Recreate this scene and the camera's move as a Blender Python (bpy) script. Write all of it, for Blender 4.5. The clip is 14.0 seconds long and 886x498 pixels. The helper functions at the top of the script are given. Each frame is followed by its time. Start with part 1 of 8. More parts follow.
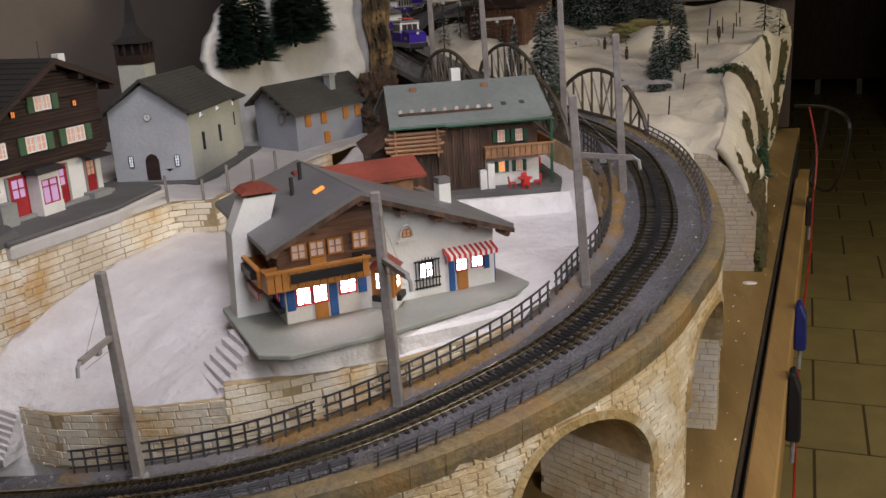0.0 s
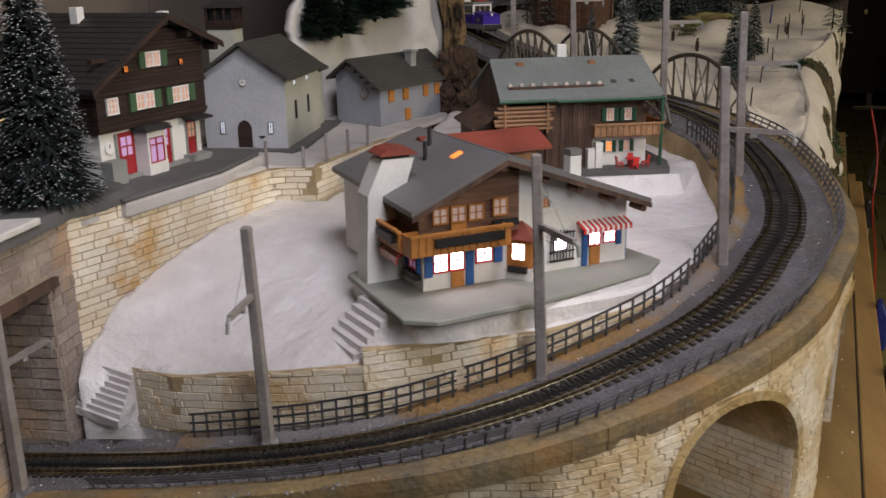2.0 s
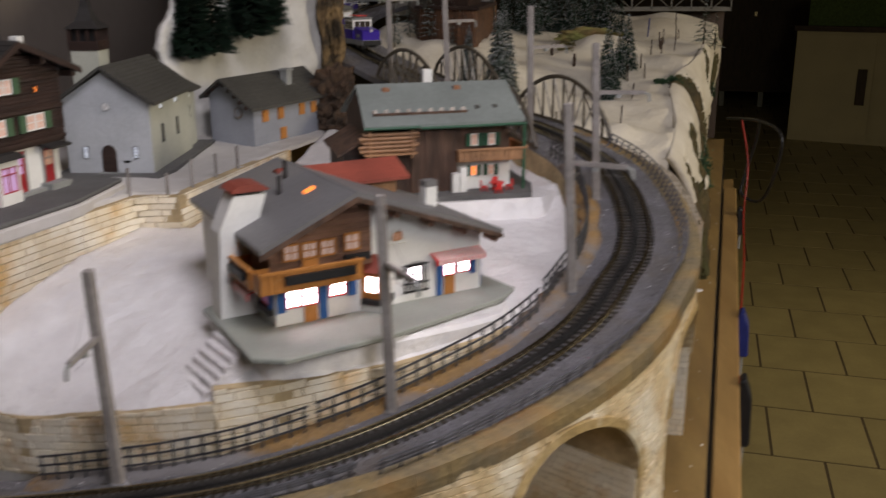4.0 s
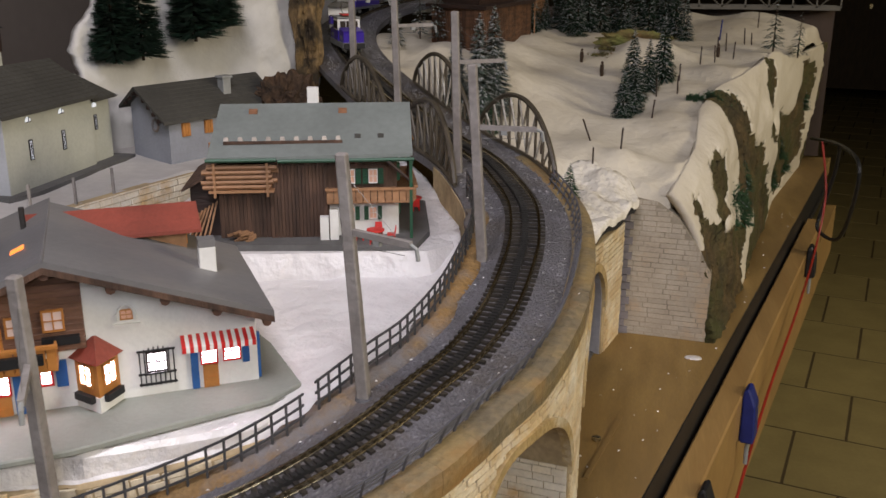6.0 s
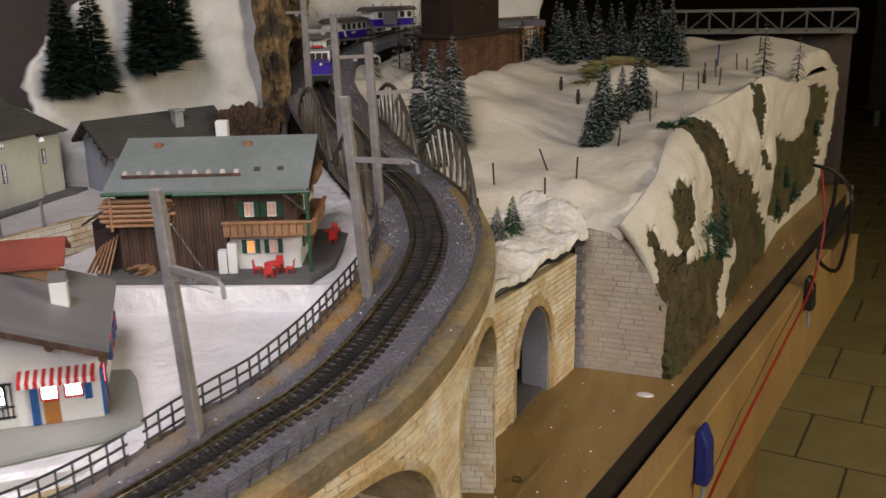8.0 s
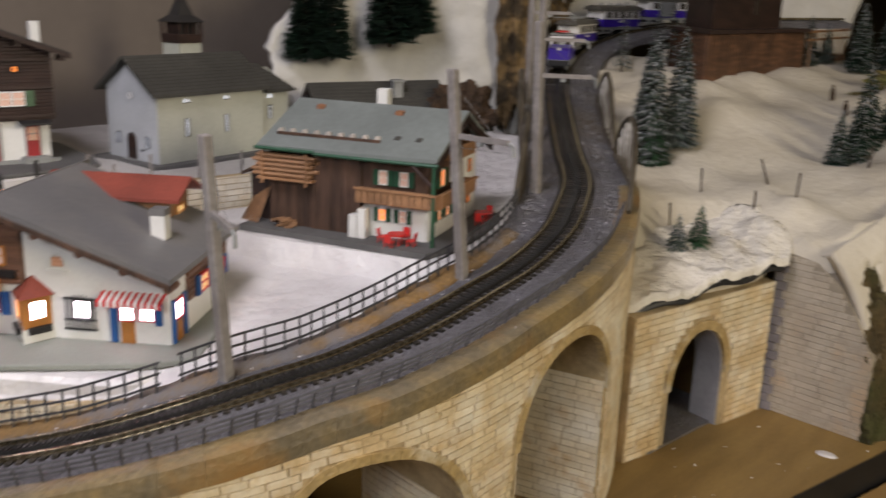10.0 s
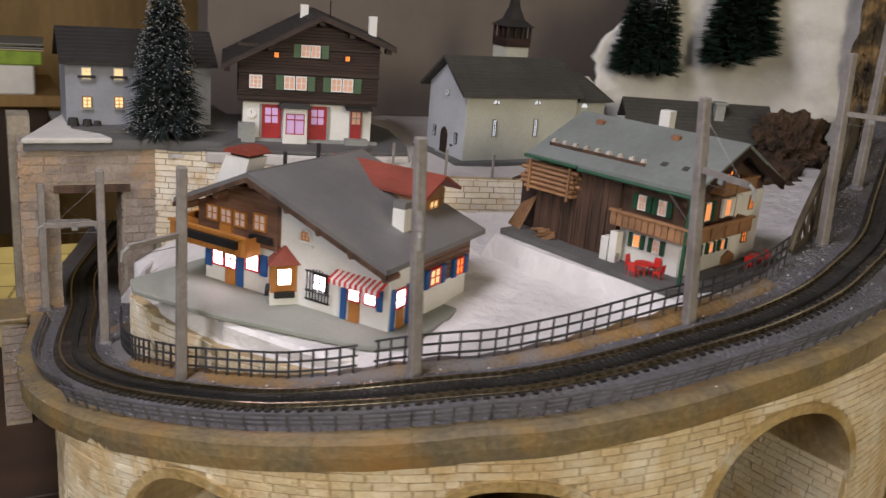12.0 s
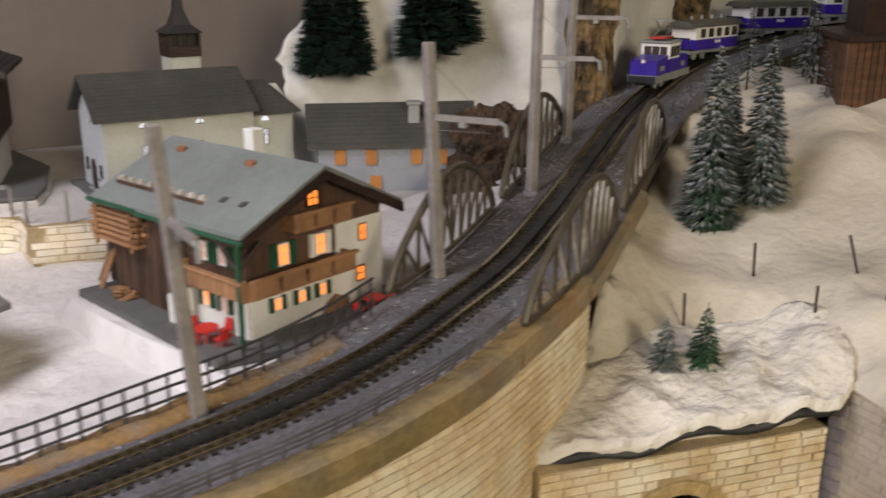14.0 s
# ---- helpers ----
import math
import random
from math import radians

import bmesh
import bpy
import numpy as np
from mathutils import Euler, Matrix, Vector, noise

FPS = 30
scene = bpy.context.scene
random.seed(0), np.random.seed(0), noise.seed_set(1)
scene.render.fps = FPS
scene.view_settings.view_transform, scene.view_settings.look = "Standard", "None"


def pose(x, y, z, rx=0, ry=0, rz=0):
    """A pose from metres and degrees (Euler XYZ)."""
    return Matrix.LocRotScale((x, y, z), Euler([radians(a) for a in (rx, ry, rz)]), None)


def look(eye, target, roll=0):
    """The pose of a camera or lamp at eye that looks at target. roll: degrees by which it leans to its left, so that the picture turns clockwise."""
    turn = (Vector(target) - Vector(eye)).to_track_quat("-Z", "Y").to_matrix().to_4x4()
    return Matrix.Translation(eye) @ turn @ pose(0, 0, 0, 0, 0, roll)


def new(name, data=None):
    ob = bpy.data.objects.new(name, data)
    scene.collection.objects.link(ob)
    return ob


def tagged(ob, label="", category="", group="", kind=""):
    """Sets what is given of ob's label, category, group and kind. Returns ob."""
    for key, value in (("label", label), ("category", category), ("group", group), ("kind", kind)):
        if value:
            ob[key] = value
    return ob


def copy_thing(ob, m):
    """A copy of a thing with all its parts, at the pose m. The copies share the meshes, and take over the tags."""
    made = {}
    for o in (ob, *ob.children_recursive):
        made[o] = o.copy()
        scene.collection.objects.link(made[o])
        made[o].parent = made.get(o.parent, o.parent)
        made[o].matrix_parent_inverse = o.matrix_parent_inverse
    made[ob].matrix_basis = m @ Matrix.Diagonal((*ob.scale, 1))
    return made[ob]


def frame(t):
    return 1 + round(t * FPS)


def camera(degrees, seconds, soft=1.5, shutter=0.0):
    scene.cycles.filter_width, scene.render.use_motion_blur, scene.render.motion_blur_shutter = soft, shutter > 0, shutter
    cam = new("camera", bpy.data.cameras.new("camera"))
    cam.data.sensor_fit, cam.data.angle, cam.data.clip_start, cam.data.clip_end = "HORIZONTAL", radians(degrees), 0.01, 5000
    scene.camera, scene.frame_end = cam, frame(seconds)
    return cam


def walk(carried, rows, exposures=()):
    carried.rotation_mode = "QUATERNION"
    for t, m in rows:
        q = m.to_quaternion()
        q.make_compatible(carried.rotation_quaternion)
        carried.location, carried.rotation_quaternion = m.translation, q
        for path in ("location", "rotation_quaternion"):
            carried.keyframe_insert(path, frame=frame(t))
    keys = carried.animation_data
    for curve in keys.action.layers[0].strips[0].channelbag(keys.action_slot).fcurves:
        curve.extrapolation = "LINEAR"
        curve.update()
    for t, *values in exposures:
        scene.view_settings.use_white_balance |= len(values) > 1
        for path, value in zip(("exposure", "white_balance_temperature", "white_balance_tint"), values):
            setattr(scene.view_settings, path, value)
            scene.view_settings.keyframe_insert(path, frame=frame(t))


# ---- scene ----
cam = camera(51.0, 14.0, soft=1.5, shutter=0.5)
PATH = [
    (0, (0.0611, -0.0283, 1.4002), (-0.0770, 0.9223, 1.1222), -3.21),
    (0.5, (0.0588, -0.0295, 1.4000), (-0.0797, 0.9207, 1.1206), -2.94),
    (1, (0.0507, -0.0283, 1.3966), (-0.0885, 0.9220, 1.1180), -2.37),
    (1.5, (0.0203, -0.0300, 1.3895), (-0.1183, 0.9205, 1.1114), -1.61),
    (2, (-0.0191, -0.0270, 1.3820), (-0.1532, 0.9240, 1.1034), -0.90),
    (2.5, (-0.0418, -0.0271, 1.3881), (-0.1178, 0.9242, 1.0895), 0.72),
    (3, (-0.0423, -0.0362, 1.3940), (-0.0800, 0.9211, 1.1073), 1.48),
    (3.5, (-0.0333, -0.0449, 1.3948), (-0.0589, 0.9150, 1.1158), 0.86),
    (4, (0.0129, -0.0268, 1.4037), (-0.0253, 0.9316, 1.1207), -0.13),
    (4.2, (0.0491, -0.0213, 1.4163), (0.0062, 0.9383, 1.1382), 0.30),
    (6.3, (0.1892, 0.1460, 1.4098), (-0.0268, 1.0765, 1.1139), 0.02),
    (6.5, (0.1925, 0.1470, 1.4094), (-0.0154, 1.0816, 1.1208), -0.08),
    (7, (0.2279, 0.1469, 1.4097), (0.0116, 1.0833, 1.1332), -1.04),
    (7.2, (0.2359, 0.1442, 1.4075), (0.0171, 1.0820, 1.1379), -1.02),
    (9.3, (0.3574, 0.2380, 1.4145), (-0.0746, 1.0981, 1.1430), -0.52),
    (9.5, (0.3596, 0.2384, 1.4098), (-0.0921, 1.0881, 1.1377), -0.03),
    (10, (0.3886, 0.2547, 1.3986), (-0.2120, 1.0066, 1.1268), 1.90),
    (10.5, (0.4029, 0.2338, 1.3947), (-0.2494, 0.9400, 1.1193), 2.73),
    (11, (0.4142, 0.2208, 1.4008), (-0.2726, 0.8924, 1.1229), 1.97),
    (11.5, (0.4145, 0.2632, 1.4004), (-0.3640, 0.8249, 1.1202), 3.71),
    (12, (0.4300, 0.3245, 1.4067), (-0.4219, 0.7616, 1.1180), 4.72),
    (12.5, (0.4662, 0.3984, 1.4116), (-0.4095, 0.7833, 1.1203), 4.62),
    (13, (0.4704, 0.4497, 1.4162), (-0.3980, 0.8513, 1.1254), 2.06),
    (13.5, (0.4244, 0.4935, 1.4092), (-0.4072, 0.9707, 1.1250), -0.58),
    (14, (0.4202, 0.5458, 1.4121), (-0.3932, 1.0491, 1.1204), 0.25),
]
walk(cam, [(t, look(eye, target, roll)) for t, eye, target, roll in PATH], exposures=[(0, -0.15), (3, -0.25), (4.2, -0.15), (6.5, 0.0), (9.5, 0.0), (11, -0.13), (12, -0.10), (12.5, 0.0), (13, 0.10), (13.5, 0.20), (14, 0.26)])

# ---- plan units: one unit is K metres, the floor lies at FLOOR ----
K, Z0 = 0.75, 0.3515
FLOOR = -Z0 / K


def W(x, y, z):
    return Vector((K * x, K * y, K * z + Z0))


# ---- world and lamps ----
world = bpy.data.worlds.new("room_air")
scene.world = world
world.use_nodes = True
world.node_tree.nodes["Background"].inputs[0].default_value = (0.9, 0.75, 0.6, 1)
world.node_tree.nodes["Background"].inputs[1].default_value = 0.02


def area(name, place, aim, size, power, colour, sizey=None):
    data = bpy.data.lights.new(name, "AREA")
    data.energy, data.color, data.size = power, colour, size * K
    if sizey:
        data.shape, data.size_y = "RECTANGLE", sizey * K
    ob = new(name, data)
    ob.matrix_world = look(W(*place), W(*aim))
    return ob


area("ceiling_lamp_front", (0.70, -0.62, 1.92), (0.0, 0.7, 1.05), 0.5, 6.1, (0.93, 0.90, 0.93))
area("ceiling_lamp_right", (3.0, 0.6, 2.1), (0.15, 1.0, 1.1), 0.7, 26.0, (1.0, 0.86, 0.64))
area("ceiling_lamp_village", (0.08, 0.26, 2.10), (-0.04, 0.70, 1.1), 0.35, 4.4, (0.97, 0.91, 1.0))
# unseen lamp, added to brighten the far floor and cupboard
area("ceiling_lamp_back_room", (2.2, 3.6, 2.3), (2.4, 4.6, 0.2), 0.4, 12.0, (1.0, 0.84, 0.48))
area("ceiling_lamp_passage", (-5.0, 0.9, 2.6), (-5.6, 1.0, 0.0), 0.5, 70.0, (1.0, 0.88, 0.55))


# ---- materials ----
def material(name, base, rough=0.7, metal=0.0, vary=0.15, scale=60.0, fine=400.0, bump=0.2, tint=None, spots=0.5, per_object=0.0,
             emit=None, power=0.0, spec=0.5, stretch=(1, 1, 1), coat=0.0, deep=0.0012, patches=None):
    """A surface with cloudy and fine variation of its colour, roughness and relief."""
    m = bpy.data.materials.new(name)
    m.use_nodes = True
    t = m.node_tree
    n, link = t.nodes, t.links.new
    b = n["Principled BSDF"]
    co = n.new("ShaderNodeTexCoord")
    mp = n.new("ShaderNodeMapping")
    mp.inputs["Scale"].default_value = stretch
    if per_object:
        # separate pieces share one continuous grain over the whole wall
        place = n.new("ShaderNodeNewGeometry")
        mp.inputs["Scale"].default_value = tuple(v / K for v in stretch)
        link(place.outputs["Position"], mp.inputs["Vector"])
    else:
        link(co.outputs["Object"], mp.inputs["Vector"])
    big, small = n.new("ShaderNodeTexNoise"), n.new("ShaderNodeTexNoise")
    for node, s in ((big, scale), (small, fine)):
        node.inputs["Scale"].default_value, node.inputs["Detail"].default_value = s, 4
        link(mp.outputs[0], node.inputs["Vector"])
    ramp = n.new("ShaderNodeValToRGB")
    ramp.color_ramp.elements[0].position, ramp.color_ramp.elements[1].position = 0.5 - spots * 0.3, 0.5 + spots * 0.3
    other = tint or tuple(c * (1 - 2 * vary) for c in base)
    ramp.color_ramp.elements[0].color, ramp.color_ramp.elements[1].color = (*other, 1), (*base, 1)
    link(big.outputs["Fac"], ramp.inputs[0])
    mul = n.new("ShaderNodeMix")
    mul.data_type, mul.blend_type = "RGBA", "MULTIPLY"
    mul.inputs[0].default_value = 1.0
    grey = n.new("ShaderNodeMapRange")
    grey.inputs["To Min"].default_value, grey.inputs["To Max"].default_value = 1 - vary * 1.6, 1 + vary * 1.6
    link(small.outputs["Fac"], grey.inputs["Value"])
    link(ramp.outputs[0], mul.inputs[6])
    link(grey.outputs[0], mul.inputs[7])
    out = mul.outputs[2]
    if patches:
        # worn or stained areas of another colour: (colour, size, how much of the surface, softness)
        colour, size, share, soft = patches
        wear, edge, over = n.new("ShaderNodeTexNoise"), n.new("ShaderNodeMapRange"), n.new("ShaderNodeMix")
        wear.inputs["Scale"].default_value, wear.inputs["Detail"].default_value, wear.inputs["Roughness"].default_value = size, 6, 0.65
        shift = n.new("ShaderNodeVectorMath")
        shift.operation = "ADD"
        shift.inputs[1].default_value = (3.7, 1.9, 5.3)
        link(mp.outputs[0], shift.inputs[0])
        link(shift.outputs[0], wear.inputs["Vector"])
        edge.inputs["From Min"].default_value, edge.inputs["From Max"].default_value = 0.72 - 0.45 * share - soft, 0.72 - 0.45 * share + soft
        link(wear.outputs["Fac"], edge.inputs["Value"])
        over.data_type = "RGBA"
        over.inputs[7].default_value = (*colour, 1)
        link(edge.outputs[0], over.inputs[0])
        link(out, over.inputs[6])
        out = over.outputs[2]
    if per_object:
        info, hue, rng = n.new("ShaderNodeObjectInfo"), n.new("ShaderNodeMix"), n.new("ShaderNodeMapRange")
        geo = n.new("ShaderNodeNewGeometry")
        add = n.new("ShaderNodeMath")
        add.operation = "ADD"
        link(info.outputs["Random"], add.inputs[0])
        link(geo.outputs["Random Per Island"], add.inputs[1])
        frac = n.new("ShaderNodeMath")
        frac.operation = "FRACT"
        link(add.outputs[0], frac.inputs[0])
        hue.data_type, hue.blend_type = "RGBA", "MULTIPLY"
        hue.inputs[0].default_value = 1.0
        rng.inputs["To Min"].default_value, rng.inputs["To Max"].default_value = 1 - per_object, 1 + per_object
        link(frac.outputs[0], rng.inputs["Value"])
        link(out, hue.inputs[6])
        link(rng.outputs[0], hue.inputs[7])
        out = hue.outputs[2]
    link(out, b.inputs["Base Color"])
    b.inputs["Roughness"].default_value, b.inputs["Metallic"].default_value = rough, metal
    b.inputs["Specular IOR Level"].default_value = spec
    b.inputs["Coat Weight"].default_value = coat
    if bump:
        bp = n.new("ShaderNodeBump")
        bp.inputs["Strength"].default_value, bp.inputs["Distance"].default_value = bump, deep
        link(small.outputs["Fac"], bp.inputs["Height"])
        link(bp.outputs[0], b.inputs["Normal"])
    if emit:
        b.inputs["Emission Color"].default_value, b.inputs["Emission Strength"].default_value = (*emit, 1), power
    return m


def glow(name, colour, power):
    m = bpy.data.materials.new(name)
    m.use_nodes = True
    b = m.node_tree.nodes["Principled BSDF"]
    b.inputs["Base Color"].default_value = (*colour, 1)
    b.inputs["Roughness"].default_value = 0.3
    b.inputs["Emission Color"].default_value, b.inputs["Emission Strength"].default_value = (*colour, 1), power
    return m


SNOW = material("snow", (0.80, 0.785, 0.78), 0.32, vary=0.045, scale=46, fine=105, bump=0.8, tint=(0.715, 0.695, 0.69), spec=0.6, deep=0.0036, patches=((0.63, 0.605, 0.60), 7, 0.42, 0.13))
SNOW_HILL = material("hill_snow", (0.66, 0.615, 0.52), 0.7, vary=0.05, scale=14, fine=150, bump=0.7, tint=(0.58, 0.535, 0.44), spec=0.3, deep=0.002, patches=((0.47, 0.42, 0.33), 6, 0.3, 0.12))
SNOW_TERRACE = material("grey_terrace_snow", (0.56, 0.54, 0.52), 0.6, vary=0.07, scale=24, fine=120, bump=0.5, tint=(0.47, 0.45, 0.43), deep=0.002, patches=((0.40, 0.37, 0.34), 9, 0.3, 0.1))
SNOW_WALL = material("mountain_snow", (0.60, 0.59, 0.56), 0.8, vary=0.05, scale=14, fine=120, bump=0.4, tint=(0.50, 0.49, 0.46), spec=0.2, deep=0.004)
ROCK = material("painted_rock", (0.19, 0.125, 0.055), 0.9, vary=0.35, scale=55, fine=220, bump=1.0, tint=(0.05, 0.035, 0.018), spots=0.25, deep=0.003)
ROCK_DARK = material("dark_brown_rock", (0.085, 0.05, 0.028), 0.95, vary=0.4, scale=70, fine=260, bump=1.0, tint=(0.03, 0.02, 0.012), deep=0.004)
MOSS = material("moss", (0.16, 0.17, 0.05), 0.95, vary=0.35, scale=50, fine=500, bump=1.0, tint=(0.18, 0.12, 0.05))
STONE = material("sandstone_blocks", (0.70, 0.585, 0.375), 0.55, vary=0.16, scale=30, fine=330, bump=0.9, tint=(0.58, 0.43, 0.23), per_object=0.09, patches=((0.80, 0.74, 0.60), 24, 0.38, 0.10))
STONE_PALE = material("pale_stone_blocks", (0.80, 0.745, 0.62), 0.75, vary=0.10, scale=26, fine=350, bump=0.7, tint=(0.72, 0.62, 0.44), per_object=0.07, spots=0.4, patches=((0.58, 0.36, 0.13), 20, 0.24, 0.08))
STONE_GREY = material("grey_stone_blocks", (0.47, 0.42, 0.34), 0.88, vary=0.12, scale=26, fine=350, bump=0.7, tint=(0.40, 0.345, 0.27), per_object=0.07, patches=((0.50, 0.36, 0.22), 16, 0.2, 0.1))
TOWER_STONE = material("grey_pink_tower_blocks", (0.36, 0.305, 0.26), 0.85, vary=0.18, scale=30, fine=300, bump=1.0, tint=(0.25, 0.20, 0.17), per_object=0.14, patches=((0.42, 0.28, 0.16), 18, 0.24, 0.08))
MORTAR = material("mortar", (0.50, 0.385, 0.22), 0.95, vary=0.2, scale=40, fine=300, bump=0.6)
MORTAR_GREY = material("grey_mortar", (0.40, 0.35, 0.27), 0.95, vary=0.2, scale=40, fine=300, bump=0.6)
OCHRE = material("ochre_coping", (0.265, 0.195, 0.090), 0.34, vary=0.34, scale=30, fine=260, bump=0.5, tint=(0.17, 0.14, 0.09), spots=0.45, per_object=0.05, deep=0.0014, patches=((0.29, 0.165, 0.06), 15, 0.26, 0.10))
BALLAST = material("track_bed_grey", (0.165, 0.160, 0.175), 0.55, vary=0.5, scale=45, fine=620, bump=1.0, tint=(0.12, 0.115, 0.12), deep=0.003, patches=((0.12, 0.095, 0.065), 11, 0.25, 0.1))
GRAVEL = material("ballast_gravel", (0.215, 0.21, 0.22), 0.7, vary=0.3, scale=120, fine=700, bump=0.6, per_object=0.4)
ARCH_STONE = material("ochre_arch_stone", (0.50, 0.375, 0.185), 0.5, vary=0.25, scale=34, fine=260, bump=1.0, tint=(0.36, 0.25, 0.10), per_object=0.08, patches=((0.62, 0.56, 0.42), 26, 0.3, 0.08))
VERGE = material("ochre_verge", (0.25, 0.145, 0.048), 0.8, vary=0.3, scale=30, fine=400, bump=0.9, tint=(0.18, 0.115, 0.05), spots=0.4, deep=0.002, patches=((0.17, 0.16, 0.16), 14, 0.48, 0.07))
RAIL = material("worn_brass_rail", (0.50, 0.43, 0.28), 0.25, 1.0, vary=0.15, scale=60, bump=0.1)
RACK = material("dark_rack", (0.025, 0.024, 0.023), 0.5, vary=0.2)
SLEEPER = material("black_sleeper", (0.042, 0.034, 0.025), 0.7, vary=0.3, per_object=0.3)
FENCE = material("dark_fence_plastic", (0.055, 0.055, 0.06), 0.6, vary=0.2)
FENCE_GREY = material("grey_fence_plastic", (0.12, 0.12, 0.135), 0.6, vary=0.2)
POLE = material("grey_wooden_pole", (0.27, 0.25, 0.235), 0.8, vary=0.2, scale=40, fine=300, bump=0.5, tint=(0.19, 0.17, 0.155))
WIRE = material("thin_wire", (0.22, 0.21, 0.19), 0.5, 0.6)
PLASTER = material("white_plaster", (0.74, 0.74, 0.71), 0.75, vary=0.05, scale=40, bump=0.2)
# church plaster with the cool front light mixed into its colour
PLASTER_COOL = material("cool_lit_church_plaster", (0.47, 0.49, 0.51), 0.8, vary=0.07, scale=30, bump=0.3)
PLASTER_GREEN = material("greenish_plaster", (0.46, 0.47, 0.40), 0.8, vary=0.07, scale=30, bump=0.3)
PLASTER_BLUE = material("blue_grey_plaster", (0.27, 0.285, 0.32), 0.8, vary=0.08, scale=40, bump=0.3)
TIMBER = material("brown_timber", (0.19, 0.098, 0.062), 0.6, vary=0.2, scale=30, fine=200, bump=0.4, stretch=(1, 1, 6))
TIMBER_DARK = material("dark_brown_timber", (0.036, 0.0175, 0.0125), 0.6, vary=0.25, scale=30, fine=220, bump=0.4, stretch=(1, 1, 6))
TIMBER_OLD = material("weathered_brown_boards", (0.11, 0.06, 0.038), 0.7, vary=0.3, scale=30, fine=220, bump=0.5, stretch=(5, 5, 0.6))
TIMBER_MID = material("tan_boards", (0.33, 0.175, 0.085), 0.65, vary=0.2, scale=30, fine=220, bump=0.4, per_object=0.12)
ORANGE = material("orange_wood", (0.48, 0.20, 0.045), 0.5, vary=0.12, scale=40, bump=0.2)
SLATE = material("grey_roof_sheet", (0.150, 0.148, 0.150), 0.5, vary=0.07, scale=18, fine=260, bump=0.2, patches=((0.19, 0.18, 0.165), 10, 0.3, 0.12))
SLATE_GREEN = material("green_grey_roof", (0.20, 0.225, 0.215), 0.6, vary=0.1, scale=18, fine=260, bump=0.3)
ROOF_STONE = material("pale_roof_stone", (0.50, 0.45, 0.40), 0.8, vary=0.15, per_object=0.2)
RUST = material("rusty_brown", (0.26, 0.12, 0.06), 0.7, vary=0.2)
SLATE_DARK = material("dark_slate_roof", (0.062, 0.06, 0.052), 0.7, vary=0.15, scale=24, fine=240, bump=0.6)
SLATE_BLACK = material("black_brown_roof", (0.022, 0.020, 0.019), 0.65, vary=0.15, scale=24, fine=240, bump=0.5)
RED_ROOF = material("red_roof", (0.25, 0.055, 0.035), 0.55, vary=0.15, scale=30, bump=0.3)
RED = material("red_plastic", (0.62, 0.03, 0.025), 0.4, vary=0.08, bump=0)
RED_PAINT = material("red_door_paint", (0.36, 0.02, 0.025), 0.45, vary=0.1, bump=0)
BLUE = material("blue_shutter", (0.02, 0.10, 0.32), 0.5, vary=0.1, bump=0)
GREEN = material("green_shutter", (0.018, 0.085, 0.042), 0.5, vary=0.1, bump=0)
GREEN_DULL = material("dull_green_shutter", (0.06, 0.12, 0.06), 0.5, vary=0.1, bump=0)
WHITE = material("white_plastic", (0.80, 0.79, 0.77), 0.5, vary=0.03, bump=0)
GREY = material("grey_plastic", (0.28, 0.29, 0.28), 0.6, vary=0.1, bump=0.1)
GREEN_GREY = material("grey_green_platform", (0.27, 0.285, 0.25), 0.7, vary=0.06, scale=30, bump=0.2)
PLATFORM = material("grey_platform", (0.115, 0.113, 0.11), 0.8, vary=0.12, scale=30, bump=0.3)
# black plastic parts; also the sheets that paint deep shade (hollow, slab gap)
BLACK = material("black_plastic_and_shade", (0.012, 0.012, 0.013), 0.5, vary=0.2)
TRUNK = material("trunk_bark", (0.06, 0.035, 0.02), 0.9, vary=0.3)
NEEDLE = material("dark_green_needles", (0.014, 0.055, 0.030), 0.8, vary=0.35, scale=90, bump=0, per_object=0.3)
NEEDLE_BLACK = material("black_green_needles", (0.008, 0.020, 0.020), 0.8, vary=0.35, scale=90, bump=0)
NEEDLE_GREEN = material("mid_green_needles", (0.045, 0.115, 0.05), 0.8, vary=0.3, scale=90, bump=0)
NEEDLE_BLUE = material("blue_green_needles", (0.125, 0.16, 0.135), 0.8, vary=0.3, scale=90, bump=0, per_object=0.3)
FROST = material("snow_on_needles", (0.44, 0.46, 0.46), 0.8, vary=0.12, scale=90, bump=0)
TABLE = material("light_plywood", (0.27, 0.175, 0.058), 0.6, vary=0.12, scale=12, fine=140, bump=0.2, stretch=(5, 1, 1), tint=(0.20, 0.125, 0.04), patches=((0.19, 0.12, 0.045), 4, 0.3, 0.12))
PLANK = material("pine_plank", (0.35, 0.215, 0.075), 0.5, vary=0.12, scale=8, fine=90, bump=0.15, stretch=(6, 0.6, 1), patches=((0.27, 0.155, 0.05), 5, 0.3, 0.1))
TILE = material("cream_floor_tile", (0.34, 0.28, 0.145), 0.4, vary=0.08, scale=6, fine=60, bump=0.05, per_object=0.08)
GROUT = material("dark_grout", (0.09, 0.065, 0.04), 0.9, vary=0.1)
WALLPAINT = material("grey_brown_wall", (0.150, 0.126, 0.106), 0.9, vary=0.05, scale=5, fine=80, bump=0.1)
WALL_DARK = material("dark_room_wall", (0.06, 0.045, 0.03), 0.9, vary=0.1, scale=4)
CREAM = material("cream_cupboard_paint", (0.52, 0.46, 0.30), 0.6, vary=0.05, scale=4)
